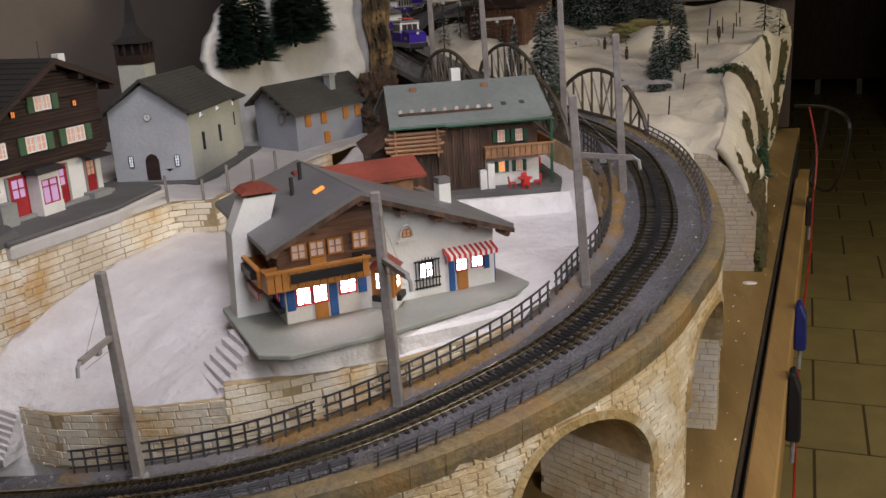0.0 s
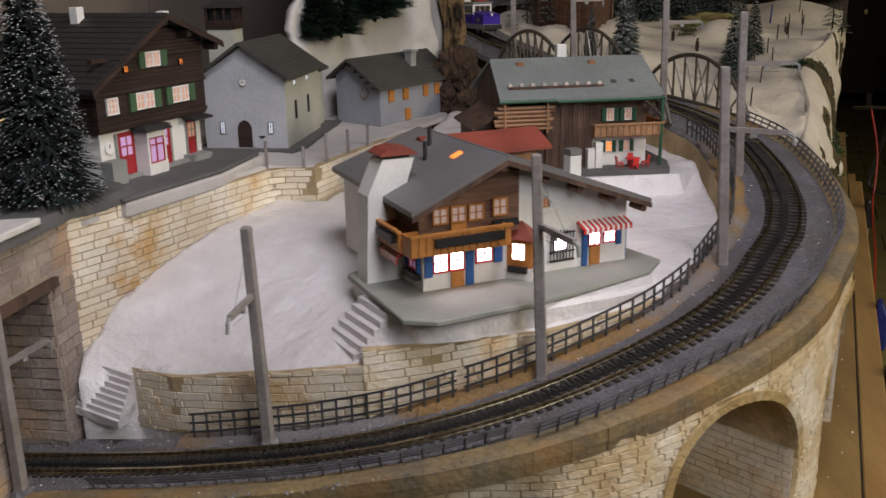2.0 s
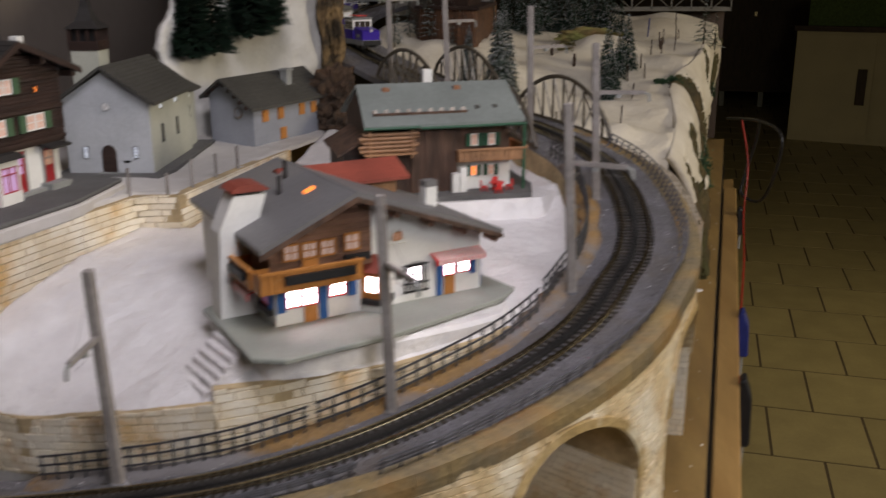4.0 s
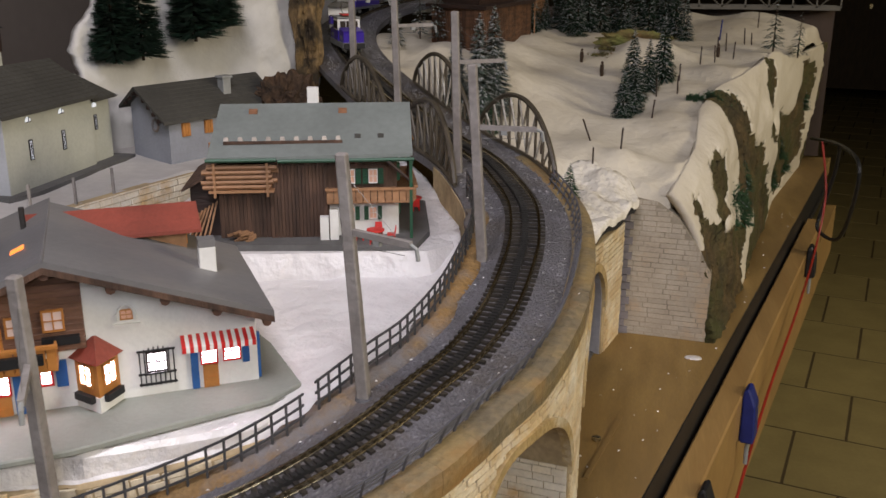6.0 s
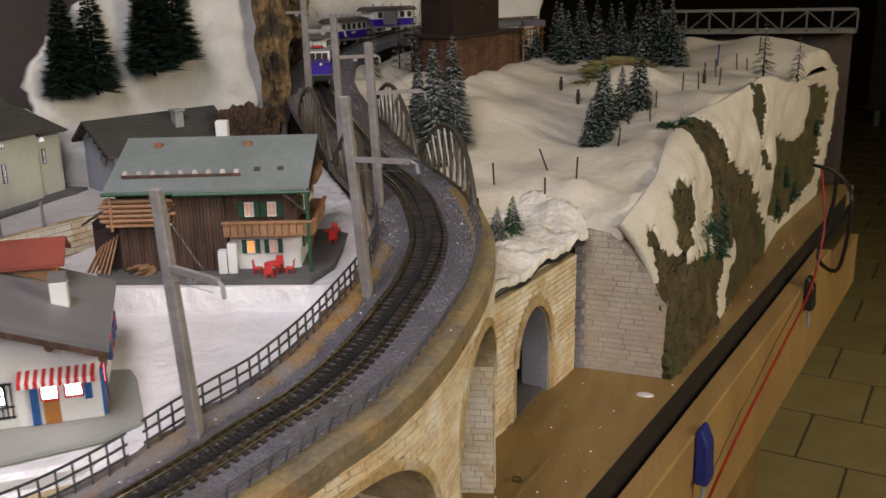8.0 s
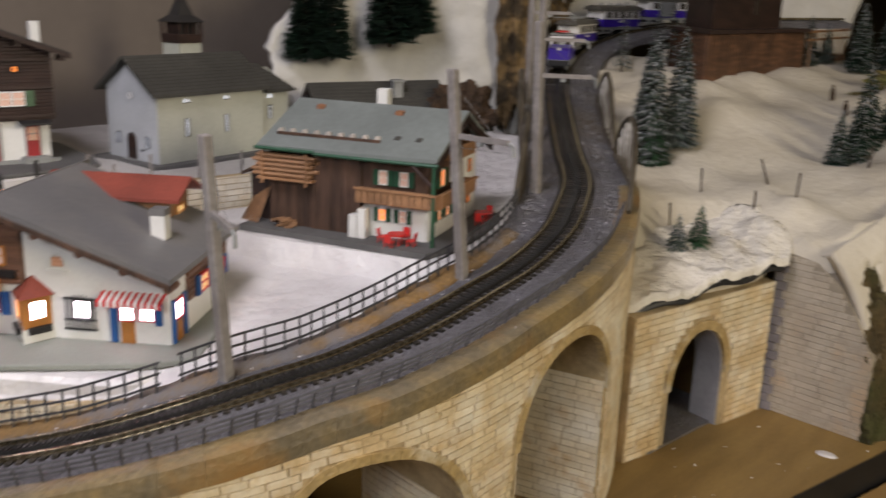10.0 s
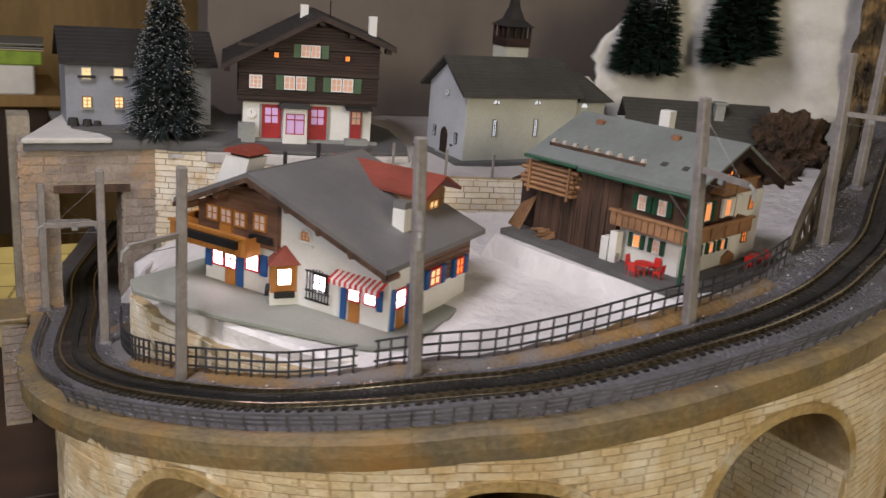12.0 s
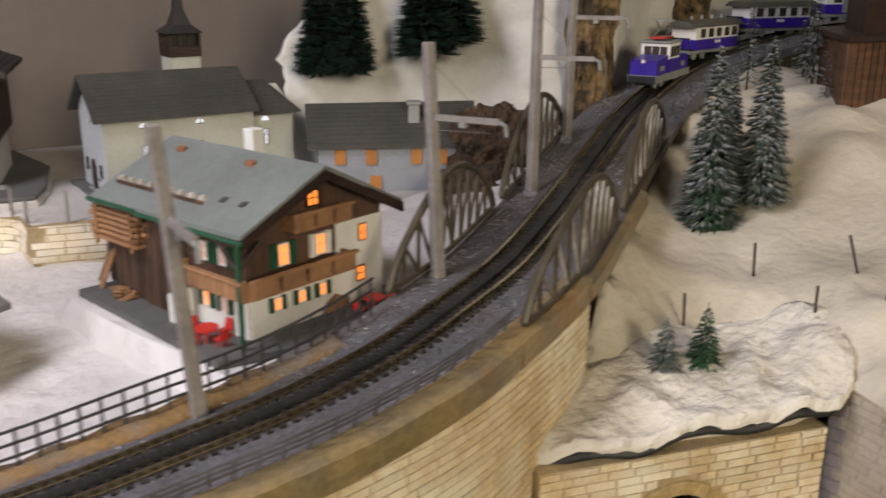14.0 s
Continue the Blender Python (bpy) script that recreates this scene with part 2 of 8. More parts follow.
DARKWOOD = material("dark_stained_wood", (0.05, 0.028, 0.017), 0.6, vary=0.2, scale=10, stretch=(4, 1, 1))
BLUE_TRAIN = material("blue_violet_train_paint", (0.045, 0.018, 0.33), 0.35, vary=0.04, bump=0)
ROOF_TRAIN = material("olive_grey_carriage_roof", (0.095, 0.09, 0.075), 0.6, vary=0.1, bump=0.1)
GLASS_DARK = material("dark_window_glass", (0.06, 0.05, 0.04), 0.1, vary=0.1, bump=0)
LIT = glow("lit_white_window", (1.0, 0.86, 0.97), 13.0)
LIT_SOFT = glow("softly_lit_window", (0.80, 0.84, 0.95), 0.6)
LIT_PINK = glow("lit_lilac_window", (0.52, 0.34, 0.58), 0.32)
LIT_PALE = glow("pale_curtained_window", (0.55, 0.42, 0.38), 0.18)
LIT_WARM = glow("lit_warm_window", (0.58, 0.34, 0.24), 0.24)
LIT_ORANGE = glow("lit_orange_window", (1.0, 0.28, 0.05), 1.2)
LIT_YELLOW = glow("lit_yellow_window", (0.95, 0.68, 0.32), 0.8)
BLUE_TAPE = material("blue_clamp_plastic", (0.015, 0.025, 0.16), 0.5, bump=0)
RED_CABLE = material("red_cable", (0.30, 0.02, 0.01), 0.5, bump=0)
GREEN_CLOTH = material("green_cloth", (0.10, 0.16, 0.05), 0.9, vary=0.2)


# ---- mesh helpers ----
def put(bm, faces_from, m):
    if m is not None:
        bmesh.ops.transform(bm, matrix=m, verts=faces_from)


def box(bm, x0, x1, y0, y1, z0, z1, m=None):
    c = [(x, y, z) for x in (x0, x1) for y in (y0, y1) for z in (z0, z1)]
    v = [bm.verts.new(p) for p in c]
    for f in ((0, 1, 3, 2), (4, 6, 7, 5), (0, 4, 5, 1), (2, 3, 7, 6), (0, 2, 6, 4), (1, 5, 7, 3)):
        bm.faces.new([v[i] for i in f])
    put(bm, v, m)
    return v


def hexa(bm, low, high, m=None):
    """A solid between two rings with equal counts."""
    a, b = [bm.verts.new(p) for p in low], [bm.verts.new(p) for p in high]
    n = len(a)
    bm.faces.new(a[::-1])
    bm.faces.new(b)
    for i in range(n):
        bm.faces.new((a[i], a[(i + 1) % n], b[(i + 1) % n], b[i]))
    put(bm, a + b, m)
    return a + b


def prism_y(bm, poly, y0, y1, m=None):
    """A solid of an (x, z) outline between two depths y."""
    return hexa(bm, [(x, y0, z) for x, z in poly], [(x, y1, z) for x, z in poly], m)


def prism_x(bm, poly, x0, x1, m=None):
    return hexa(bm, [(x0, y, z) for y, z in poly], [(x1, y, z) for y, z in poly], m)


def prism_z(bm, poly, z0, z1, m=None):
    return hexa(bm, [(x, y, z0) for x, y in poly], [(x, y, z1) for x, y in poly], m)


def rod(bm, a, b, r, sides=6, r2=None):
    a, b = Vector(a), Vector(b)
    d = (b - a)
    q = d.to_track_quat("Z", "Y").to_matrix().to_4x4()
    m = Matrix.Translation(a) @ q
    r2 = r if r2 is None else r2
    ring = lambda rr, h: [(rr * math.cos(2 * math.pi * i / sides), rr * math.sin(2 * math.pi * i / sides), h) for i in range(sides)]
    return hexa(bm, ring(r, 0), ring(max(r2, 1e-5), d.length), m)


def tube(bm, pts, r, sides=5):
    """A bent round bar through the points."""
    pts = [Vector(p) for p in pts]
    rings = []
    for i, p in enumerate(pts):
        t = (pts[min(i + 1, len(pts) - 1)] - pts[max(i - 1, 0)]).normalized()
        u = t.cross(Vector((0.31, 0.17, 0.93))).normalized()
        v = t.cross(u)
        rings.append([bm.verts.new(p + r * (u * math.cos(2 * math.pi * k / sides) + v * math.sin(2 * math.pi * k / sides))) for k in range(sides)])
    for a, b in zip(rings[:-1], rings[1:]):
        for k in range(sides):
            bm.faces.new((a[k], a[(k + 1) % sides], b[(k + 1) % sides], b[k]))
    bm.faces.new(rings[0][::-1])
    bm.faces.new(rings[-1])


def finish(name, bm, mat, smooth=False):
    bmesh.ops.scale(bm, vec=(K, K, K), verts=bm.verts)
    bmesh.ops.recalc_face_normals(bm, faces=bm.faces)
    me = bpy.data.meshes.new(name)
    bm.to_mesh(me)
    bm.free()
    if smooth:
        for p in me.polygons:
            p.use_smooth = True
    me.materials.append(mat)
    return me


def part(name, bm, mat, parent, label="", smooth=False, bevel=0.0):
    """Links a bmesh, in plan units, as one mesh object under a thing or a part."""
    ob = new(name, finish(name, bm, mat, smooth))
    ob.parent = parent
    if bevel:
        mod = ob.modifiers.new("edge", "BEVEL")
        mod.width, mod.segments, mod.limit_method = bevel * K, 1, "ANGLE"
    return tagged(ob, label)


def thing(name, label, category, place, rz=0.0, group="", kind=""):
    ob = new(name)
    ob.empty_display_size = 0.01
    ob.matrix_world = Matrix.Translation(W(*place)) @ pose(0, 0, 0, 0, 0, rz)
    return tagged(ob, label, category, group, kind)


def solid(name, bm, mat, label, category="", kind="structure", smooth=False, bevel=0.0, group=""):
    """One mesh in world plan coordinates, as a thing or piece of setting of its own."""
    ob = new(name, finish(name, bm, mat, smooth))
    ob.location = (0, 0, Z0)
    if bevel:
        mod = ob.modifiers.new("edge", "BEVEL")
        mod.width, mod.segments, mod.limit_method = bevel * K, 1, "ANGLE"
    return tagged(ob, label, category, group, kind)


def one(fn, *args):
    bm = bmesh.new()
    fn(bm, *args)
    return bm


def boxed(*a):
    return one(box, *a)


# ---- the railway's centre line ----
LINE = [(-0.74, 0.6, 1.036), (-0.6326, 0.5667, 1.0329), (-0.5143, 0.5303, 1.0352), (-0.4355, 0.5191, 1.0397), (-0.38, 0.515, 1.0445), (-0.3124, 0.5046, 1.0549), (-0.2604, 0.4973, 1.0643), (-0.1824, 0.49, 1.0799), (-0.1096, 0.4942, 1.0965), (-0.0368, 0.5191, 1.1132), (0.0355, 0.5616, 1.1329), (0.0755, 0.5929, 1.146), (0.106, 0.631, 1.158), (0.128, 0.678, 1.167), (0.145, 0.716, 1.174), (0.157, 0.77, 1.184)]
LINE += [(0.16, 0.831, 1.194), (0.158, 0.885, 1.201), (0.148, 0.945, 1.211), (0.126, 1.0, 1.219), (0.09, 1.069, 1.227), (0.026, 1.156, 1.236), (-0.051, 1.262, 1.255), (-0.106, 1.34, 1.271), (-0.16, 1.427, 1.286), (-0.205, 1.52, 1.301), (-0.23, 1.62, 1.318), (-0.225, 1.73, 1.334), (-0.18, 1.85, 1.348), (-0.1, 1.95, 1.357), (0.02, 2.03, 1.362)]
_c = np.array(LINE)


def _spline(u):
    i = int(min(max(u, 0), len(_c) - 1.0001))
    f = u - i
    p0, p1, p2, p3 = _c[max(i - 1, 0)], _c[i], _c[i + 1], _c[min(i + 2, len(_c) - 1)]
    return 0.5 * (2 * p1 + (p2 - p0) * f + (2 * p0 - 5 * p1 + 4 * p2 - p3) * f**2 + (3 * p1 - p0 - 3 * p2 + p3) * f**3)


_fine = np.array([_spline(u) for u in np.linspace(0, len(_c) - 1.001, 2400)])
_run = np.r_[0, np.cumsum(np.linalg.norm(np.diff(_fine[:, :2], axis=0), axis=1))]
_run -= _run[np.argmin(np.abs(_fine[:, 0] - 0.106) + np.abs(_fine[:, 1] - 0.631))] - 0.7953
S_END = float(_run[-1])
S_START = float(_run[0])


def on_line(s, off=0.0, dz=0.0):
    """A point beside the track: s along it, off to its outer side."""
    p = np.array([np.interp(s, _run, _fine[:, k]) for k in range(3)])
    a = np.array([np.interp(s + 0.004, _run, _fine[:, k]) for k in range(2)])
    b = np.array([np.interp(s - 0.004, _run, _fine[:, k]) for k in range(2)])
    d = (a - b) / max(np.linalg.norm(a - b), 1e-9)
    return Vector((p[0] + off * d[1], p[1] - off * d[0], p[2] + dz))


def heading(s):
    a, b = on_line(s - 0.004), on_line(s + 0.004)
    return math.atan2(b.y - a.y, b.x - a.x)


def sweep(bm, s0, s1, profile, step=0.01, closed=True):
    """Carries an (off, dz) outline along the track."""
    n = max(2, int((s1 - s0) / step))
    rings = [[bm.verts.new(on_line(s0 + (s1 - s0) * i / n, o, z)) for o, z in profile] for i in range(n + 1)]
    k = len(profile)
    for a, b in zip(rings[:-1], rings[1:]):
        for i in range(k if closed else k - 1):
            bm.faces.new((a[i], a[(i + 1) % k], b[(i + 1) % k], b[i]))
    if closed:
        bm.faces.new(rings[0])
        bm.faces.new(rings[-1][::-1])
    return rings

# ---- room ----
def room():
    x0, x1, y0, y1, top, t = -9.0, 7.0, -3.0, 16.5, 2.85, 0.15
    floor = solid("floor", boxed(x0, x1, y0, y1, FLOOR - 0.1, FLOOR - 0.002), GROUT, "cream tiled floor with dark joints", "floor")
    solid("ceiling", boxed(x0, x1, y0, y1, top, top + t), WALLPAINT, "plain painted ceiling", "ceiling")
    solid("wall_west", boxed(x0 - t, x0, y0, y1, FLOOR, top), CREAM, "plain painted wall", "wall")
    solid("wall_east", boxed(x1, x1 + t, y0, y1, FLOOR, top), WALL_DARK, "dark panelled wall", "wall")
    solid("wall_south", boxed(x0, x1, y0 - t, y0, FLOOR, top), WALLPAINT, "plain painted wall", "wall")
    solid("wall_north", boxed(x0, x1, y1, y1 + t, FLOOR, top), WALL_DARK, "dark panelled wall", "wall")
    # grey-brown partition behind the village
    bm = bmesh.new()
    hexa(bm, [(-0.66, 0.70, 0.9), (-0.72, 0.70, 0.9), (-0.60, 1.9, 0.9), (-0.54, 1.9, 0.9)],
         [(-0.66, 0.70, top), (-0.72, 0.70, top), (-0.60, 1.9, top), (-0.54, 1.9, top)])
    solid("wall_partition", bm, WALLPAINT, "grey-brown painted wall behind the model village", "wall")
    return floor


def tiles(floor):
    """Floor tiles in running bond, square to the table's edge."""
    w, d, gap = 0.40, 0.46, 0.012
    me = finish("tile", boxed(-w / 2 + gap / 2, w / 2 - gap / 2, -d / 2 + gap / 2, d / 2 - gap / 2, -0.02, 0.0), TILE)
    turn = math.radians(-13.2)
    ex, ey = Vector((math.cos(turn), math.sin(turn), 0)), Vector((-math.sin(turn), math.cos(turn), 0))
    origin = Vector((1.125 , 3.883, FLOOR)) + ex * 0.2 + ey * 0.23
    rest = bmesh.new()
    for r in range(-18, 30):
        for c in range(-32, 24):
            p = origin + ex * (c * w + (r % 2) * w / 2) + ey * r * d
            if not (-8.9 < p.x < 6.8 and -2.8 < p.y < 16.2):
                continue
            m = Matrix.Translation(p) @ Matrix.Rotation(turn, 4, "Z")
            if 0.1 + 0.1 * p.y < p.x < 1.5 + 0.31 * p.y and 0.6 < p.y < 12.0:
                ob = new("tile", me)
                ob.parent = floor
                ob.matrix_basis = Matrix.Translation(K * p) @ Matrix.Rotation(turn, 4, "Z")
            else:
                box(rest, -w / 2 + gap / 2, w / 2 - gap / 2, -d / 2 + gap / 2, d / 2 - gap / 2, -0.02, 0.0, m)
    tagged(part("tile_field", rest, TILE, floor), kind="stuff")


FLOOR_OB = room()


# ---- table ----
def edge_x(y):
    return 0.3465 + 0.257 * (y - 1.197)


def table():
    th = thing("model_table", "large light plywood table top carrying the model railway", "table", (0, 0, 0))
    bm = bmesh.new()
    prism_z(bm, [(-0.61, 0.555), (-0.06, 0.555), (-0.040, 0.465), (-0.02, 0.470), (0.03, 0.49), (0.12, 0.54), (edge_x(0.57), 0.57), (edge_x(2.4), 2.4), (-0.9, 2.4), (-0.9, 0.70), (-0.61, 0.70)], 0.955, 0.99)
    part("table_top", bm, TABLE, th)
    # seam strip on the board
    bm = bmesh.new()
    hexa(bm, [(0.2135, 0.8914, 0.9895), (0.2175, 0.8914, 0.9895), (0.2425, 1.0101, 0.9895), (0.2385, 1.0101, 0.9895)],
         [(0.2135, 0.8914, 0.9915), (0.2175, 0.8914, 0.9915), (0.2425, 1.0101, 0.9915), (0.2385, 1.0101, 0.9915)])
    part("seam_strip", bm, TABLE, th)
    bm = bmesh.new()
    a, b = 0.575, 2.3
    prism_z(bm, [(edge_x(a) + 0.0001, a), (edge_x(a) + 0.0015, a), (edge_x(b) + 0.0015, b), (edge_x(b) + 0.0001, b)], 0.9345, 0.9895)
    prism_z(bm, [(edge_x(a) + 0.0014, a), (edge_x(a) + 0.0053, a), (edge_x(b) + 0.0053, b), (edge_x(b) + 0.0014, b)], 0.93, 0.945)
    part("edge_gap", bm, BLACK, th, "black painted edge of the table top")
    bm = bmesh.new()
    a, b = 0.55, 1.95
    prism_z(bm, [(edge_x(a) + 0.0055, a), (edge_x(a) + 0.033, a), (edge_x(b) + 0.033, b), (edge_x(b) + 0.0055, b)], 0.905, 0.960)
    part("edge_plank", bm, PLANK, th, "pale pine plank fixed along the table edge", bevel=0.002)
    bm = bmesh.new()
    prism_z(bm, [(edge_x(a) + 0.0055, a), (edge_x(a) + 0.031, a), (edge_x(2.3) + 0.031, 2.3), (edge_x(2.3) + 0.0055, 2.3)], 0.80, 0.904)
    part("side_board", bm, PLANK, th)
    for x, y in ((-0.30, 0.52), (0.10, 0.62), (0.45, 2.2), (-0.8, 2.3)):
        part("table_leg", boxed(x - 0.04, x + 0.04, y - 0.04, y + 0.04, FLOOR, 0.955), PLANK, th)


table()


# ---- stones ----
def stone_mesh(mat):
    bm = bmesh.new()
    i = 0.022
    hexa(bm, [(-0.5, 0.5, -0.5), (0.5, 0.5, -0.5), (0.5, 0.5, 0.5), (-0.5, 0.5, 0.5)],
         [(-0.5 + i, -0.5, -0.5 + 2 * i), (0.5 - i, -0.5, -0.5 + 2 * i), (0.5 - i, -0.5, 0.5 - 2 * i), (-0.5 + i, -0.5, 0.5 - 2 * i)])
    me = finish("stone", bm, mat)
    me.transform(Matrix.Scale(1 / K, 4))
    return me


LATER = []


def stones(parent, path, zlo, zhi, course, length, mat, limit=300, keep=None, proud=0.0014, seed=1, slope=None):
    """Courses of separate blocks on the right-hand face of a wall that follows path; queued, and built last."""
    LATER.append((parent, [Vector(p) for p in path], zlo, zhi, course, length, mat, limit, keep, proud, seed, slope))


def build_stones(parent, path, zlo, zhi, course, length, mat, limit, keep, proud, seed, slope):
    rng = random.Random(seed)
    run = [0.0]
    for a, b in zip(path[:-1], path[1:]):
        run.append(run[-1] + (b - a).length)
    total = run[-1]

    def where(d):
        d = min(max(d, 0), total - 1e-6)
        i = max(k for k in range(len(run)) if run[k] <= d)
        i = min(i, len(path) - 2)
        f = (d - run[i]) / (run[i + 1] - run[i])
        return path[i].lerp(path[i + 1], f)

    unit = stone_mesh(mat)
    made, rows = 0, []
    zmin, zmax = min(zlo(d * total / 40) for d in range(41)), max(zhi(d * total / 40) for d in range(41))
    lift = slope or (lambda d: 0.0)

    def fitting(a, b, zm, h, depth):
        """The stone itself, or its parts that stay clear of the opening."""
        clear = keep is None or all(keep(e, zm + k * h * 0.45) for e in (a + 0.001, (a + b) / 2, b - 0.001) for k in (-1, 1))
        if clear:
            return [(a, b, zm, h)]
        if depth == 3:
            return []
        c = (a + b) / 2
        two = [fitting(a, c, zm, h, depth + 1), fitting(c, b, zm, h, depth + 1)]
        return two[0] + two[1]

    z, r = zmin - 0.08, 0
    while z < zmax + 0.08:
        d = -length * rng.random()
        while d < total:
            l = length * rng.uniform(0.65, 1.4)
            a, b = max(d, 0), min(d + l, total)
            m = (a + b) / 2
            zz = z + lift(m)
            z0, z1 = max(zz - course * 0.5, zlo(m)), min(zz + course * 0.5, zhi(m))
            if b - a > 0.003 and z1 - z0 > course * 0.16:
                rows += fitting(a, b, (z0 + z1) / 2, z1 - z0, 0)
            d += l
        z += course
        r += 1
    rows.sort(key=lambda q: abs((q[0] + q[1]) / 2 - total * 0.5))
    bm = bmesh.new()
    for n, (a, b, zz, tall) in enumerate(rows):
        p, q = where(a), where(b)
        t = q - p
        ang = math.atan2(t.y, t.x)
        pitch = math.atan2(lift(b) - lift(a), max(t.length, 1e-6))
        out = proud * rng.uniform(0.6, 1.35)
        size = Vector((t.length - 0.0006, out * 2, tall - 0.0006))
        mid = (p + q) / 2
        m = Matrix.Translation((mid.x, mid.y, zz)) @ Matrix.Rotation(ang, 4, "Z") @ Matrix.Rotation(-pitch + rng.uniform(-0.008, 0.008), 4, "Y") @ Matrix.Diagonal((*size, 1))
        if n < limit:
            ob = new("stone", unit)
            ob.parent = parent
            ob.matrix_basis = Matrix.Scale(K, 4) @ m
        else:
            i = 0.022
            hexa(bm, [(-0.5, 0.5, -0.5), (0.5, 0.5, -0.5), (0.5, 0.5, 0.5), (-0.5, 0.5, 0.5)],
                 [(-0.5 + i, -0.5, -0.5 + 2 * i), (0.5 - i, -0.5, -0.5 + 2 * i), (0.5 - i, -0.5, 0.5 - 2 * i), (-0.5 + i, -0.5, 0.5 - 2 * i)], m)
    if len(rows) > limit:
        me = finish("far_stones", bm, mat)
        ob = new("far_stones", me)
        ob.parent = parent
        tagged(ob, kind="stuff")
    else:
        bm.free()


# ---- viaduct ----
ARCHES = [(0.668, 0.772, 0.030), (0.820, 0.938, 0.038), (0.982, 1.100, 0.034)]
V0, VW, V1, OUT, INN = 0.262, 0.262, 1.262, 0.054, -0.050


def out_at(s):
    """The outer edge of the deck: it draws in towards the gate tower."""
    return float(np.interp(s, (0.25, 0.31, 0.50, 0.56, 0.66), (0.050, 0.044, 0.041, 0.046, OUT)))


def wall_at(s):
    """The outer face of the wall: it falls back under the deck beside the tower."""
    return float(np.interp(s, (0.25, 0.50, 0.56, 0.60, 0.64), (0.012, 0.017, 0.029, 0.048, OUT)))


def bed_z(s):
    return on_line(s).z


def arch_z(s):
    """The underside of the wall at s: table, or the curve of an arch."""
    for a, b, drop in ARCHES:
        if a < s < b:
            m, h = (a + b) / 2, (b - a) / 2
            top = bed_z(m) - drop
            spring = top - 0.062
            return spring + 0.062 * math.sqrt(max(0.0, 1 - ((s - m) / h) ** 2)), True
    return (0.99 if s > 0.58 else 0.93), False


def viaduct():
    ss = set(np.linspace(VW, V1, 240).tolist())
    for a, b, _ in ARCHES:
        for e in (a, b):
            ss.update((e - 1e-4, e + 1e-4))
        ss.update(np.linspace(a + 0.001, b - 0.001, 40).tolist())
    ss = sorted(ss)
    bm = bmesh.new()
    rings = []
    for s in ss:
        z, _ = arch_z(s)
        if _:
            z = max(z, 0.985)
        o, i = on_line(s, wall_at(s)), on_line(s, INN)
        top = bed_z(s) - 0.006
        rings.append([bm.verts.new(p) for p in ((o.x, o.y, z), (o.x, o.y, top), (i.x, i.y, top), (i.x, i.y, z))])
    for a, b in zip(rings[:-1], rings[1:]):
        for k in range(4):
            bm.faces.new((a[k], a[(k + 1) % 4], b[(k + 1) % 4], b[k]))
    bm.faces.new(rings[0])
    bm.faces.new(rings[-1][::-1])
    via = solid("viaduct", bm, MORTAR, "curved sandstone block viaduct with round arches", "viaduct", kind="object")
    path = [on_line(s, wall_at(s) + 0.0003).xy for s in np.linspace(VW, V1, 200)]
    path = [Vector((p.x, p.y)) for p in path]
    gone = np.cumsum([0.0] + [(b - a).length for a, b in zip(path[:-1], path[1:])])
    s_of = lambda d: float(np.interp(d, gone, np.linspace(VW, V1, 200)))

    def keep(d, z):
        s = s_of(d)
        for a, b, drop in ARCHES:
            if a - 0.0045 < s < b + 0.0045:
                m, h = (a + b) / 2, (b - a) / 2 + 0.0045
                spring = bed_z(m) - drop - 0.062
                if z < spring + 0.0665 * math.sqrt(max(0.0, 1 - ((s - m) / h) ** 2)):
                    return False
        return True

    stones(via, path, lambda d: 0.99 if s_of(d) > 0.58 else 0.935, lambda d: bed_z(s_of(d)) - 0.008, 0.0052, 0.0172, STONE, 300, keep, 0.0007, seed=3,
           slope=lambda d: 0.55 * (bed_z(s_of(d)) - 1.15))
    # voussoir rings of the arches
    for a, b, drop in ARCHES:
        m, h = (a + b) / 2, (b - a) / 2
        spring = bed_z(m) - drop - 0.062
        n = 26
        for k in range(n):
            bm = bmesh.new()
            t0, t1 = math.pi * (k + 0.015) / n, math.pi * (k + 0.985) / n
            pts = []
            for t, e in ((t0, 0.0), (t1, 0.0), (t1, 1.0), (t0, 1.0)):
                pts.append((m + (h + 0.006 * e) * math.cos(t), spring + (0.062 + 0.0065 * e) * math.sin(t)))
            lo = [on_line(s, OUT - 0.004) for s, z in pts]
            hi = [on_line(s, OUT + 0.0028) for s, z in pts]
            hexa(bm, [(p.x, p.y, z) for p, (s, z) in zip(lo, pts)], [(p.x, p.y, z) for p, (s, z) in zip(hi, pts)])
            part("arch_stone", bm, ARCH_STONE, via)
        # blocks on the inner sides of the piers
        for s, sign in ((a + 0.0004, 1), (b - 0.0004, -1)):
            p, q = on_line(s, OUT), on_line(s, INN)
            pth = [p.xy, q.xy] if sign < 0 else [q.xy, p.xy]
            stones(via, pth, lambda d: 0.99, lambda d, sp=spring: sp + 0.006, 0.0058, 0.017, STONE_PALE, 60, None, 0.0008, seed=int(s * 1000))
    # coping blocks
    cop = part("coping_core", one(sweep, V0, V1, [(OUT - 0.022, -0.014), (OUT - 0.017, -0.014), (OUT - 0.017, -0.004), (OUT - 0.022, -0.004)]), OCHRE, via, "ochre painted coping")
    rng = random.Random(8)
    s0 = V0
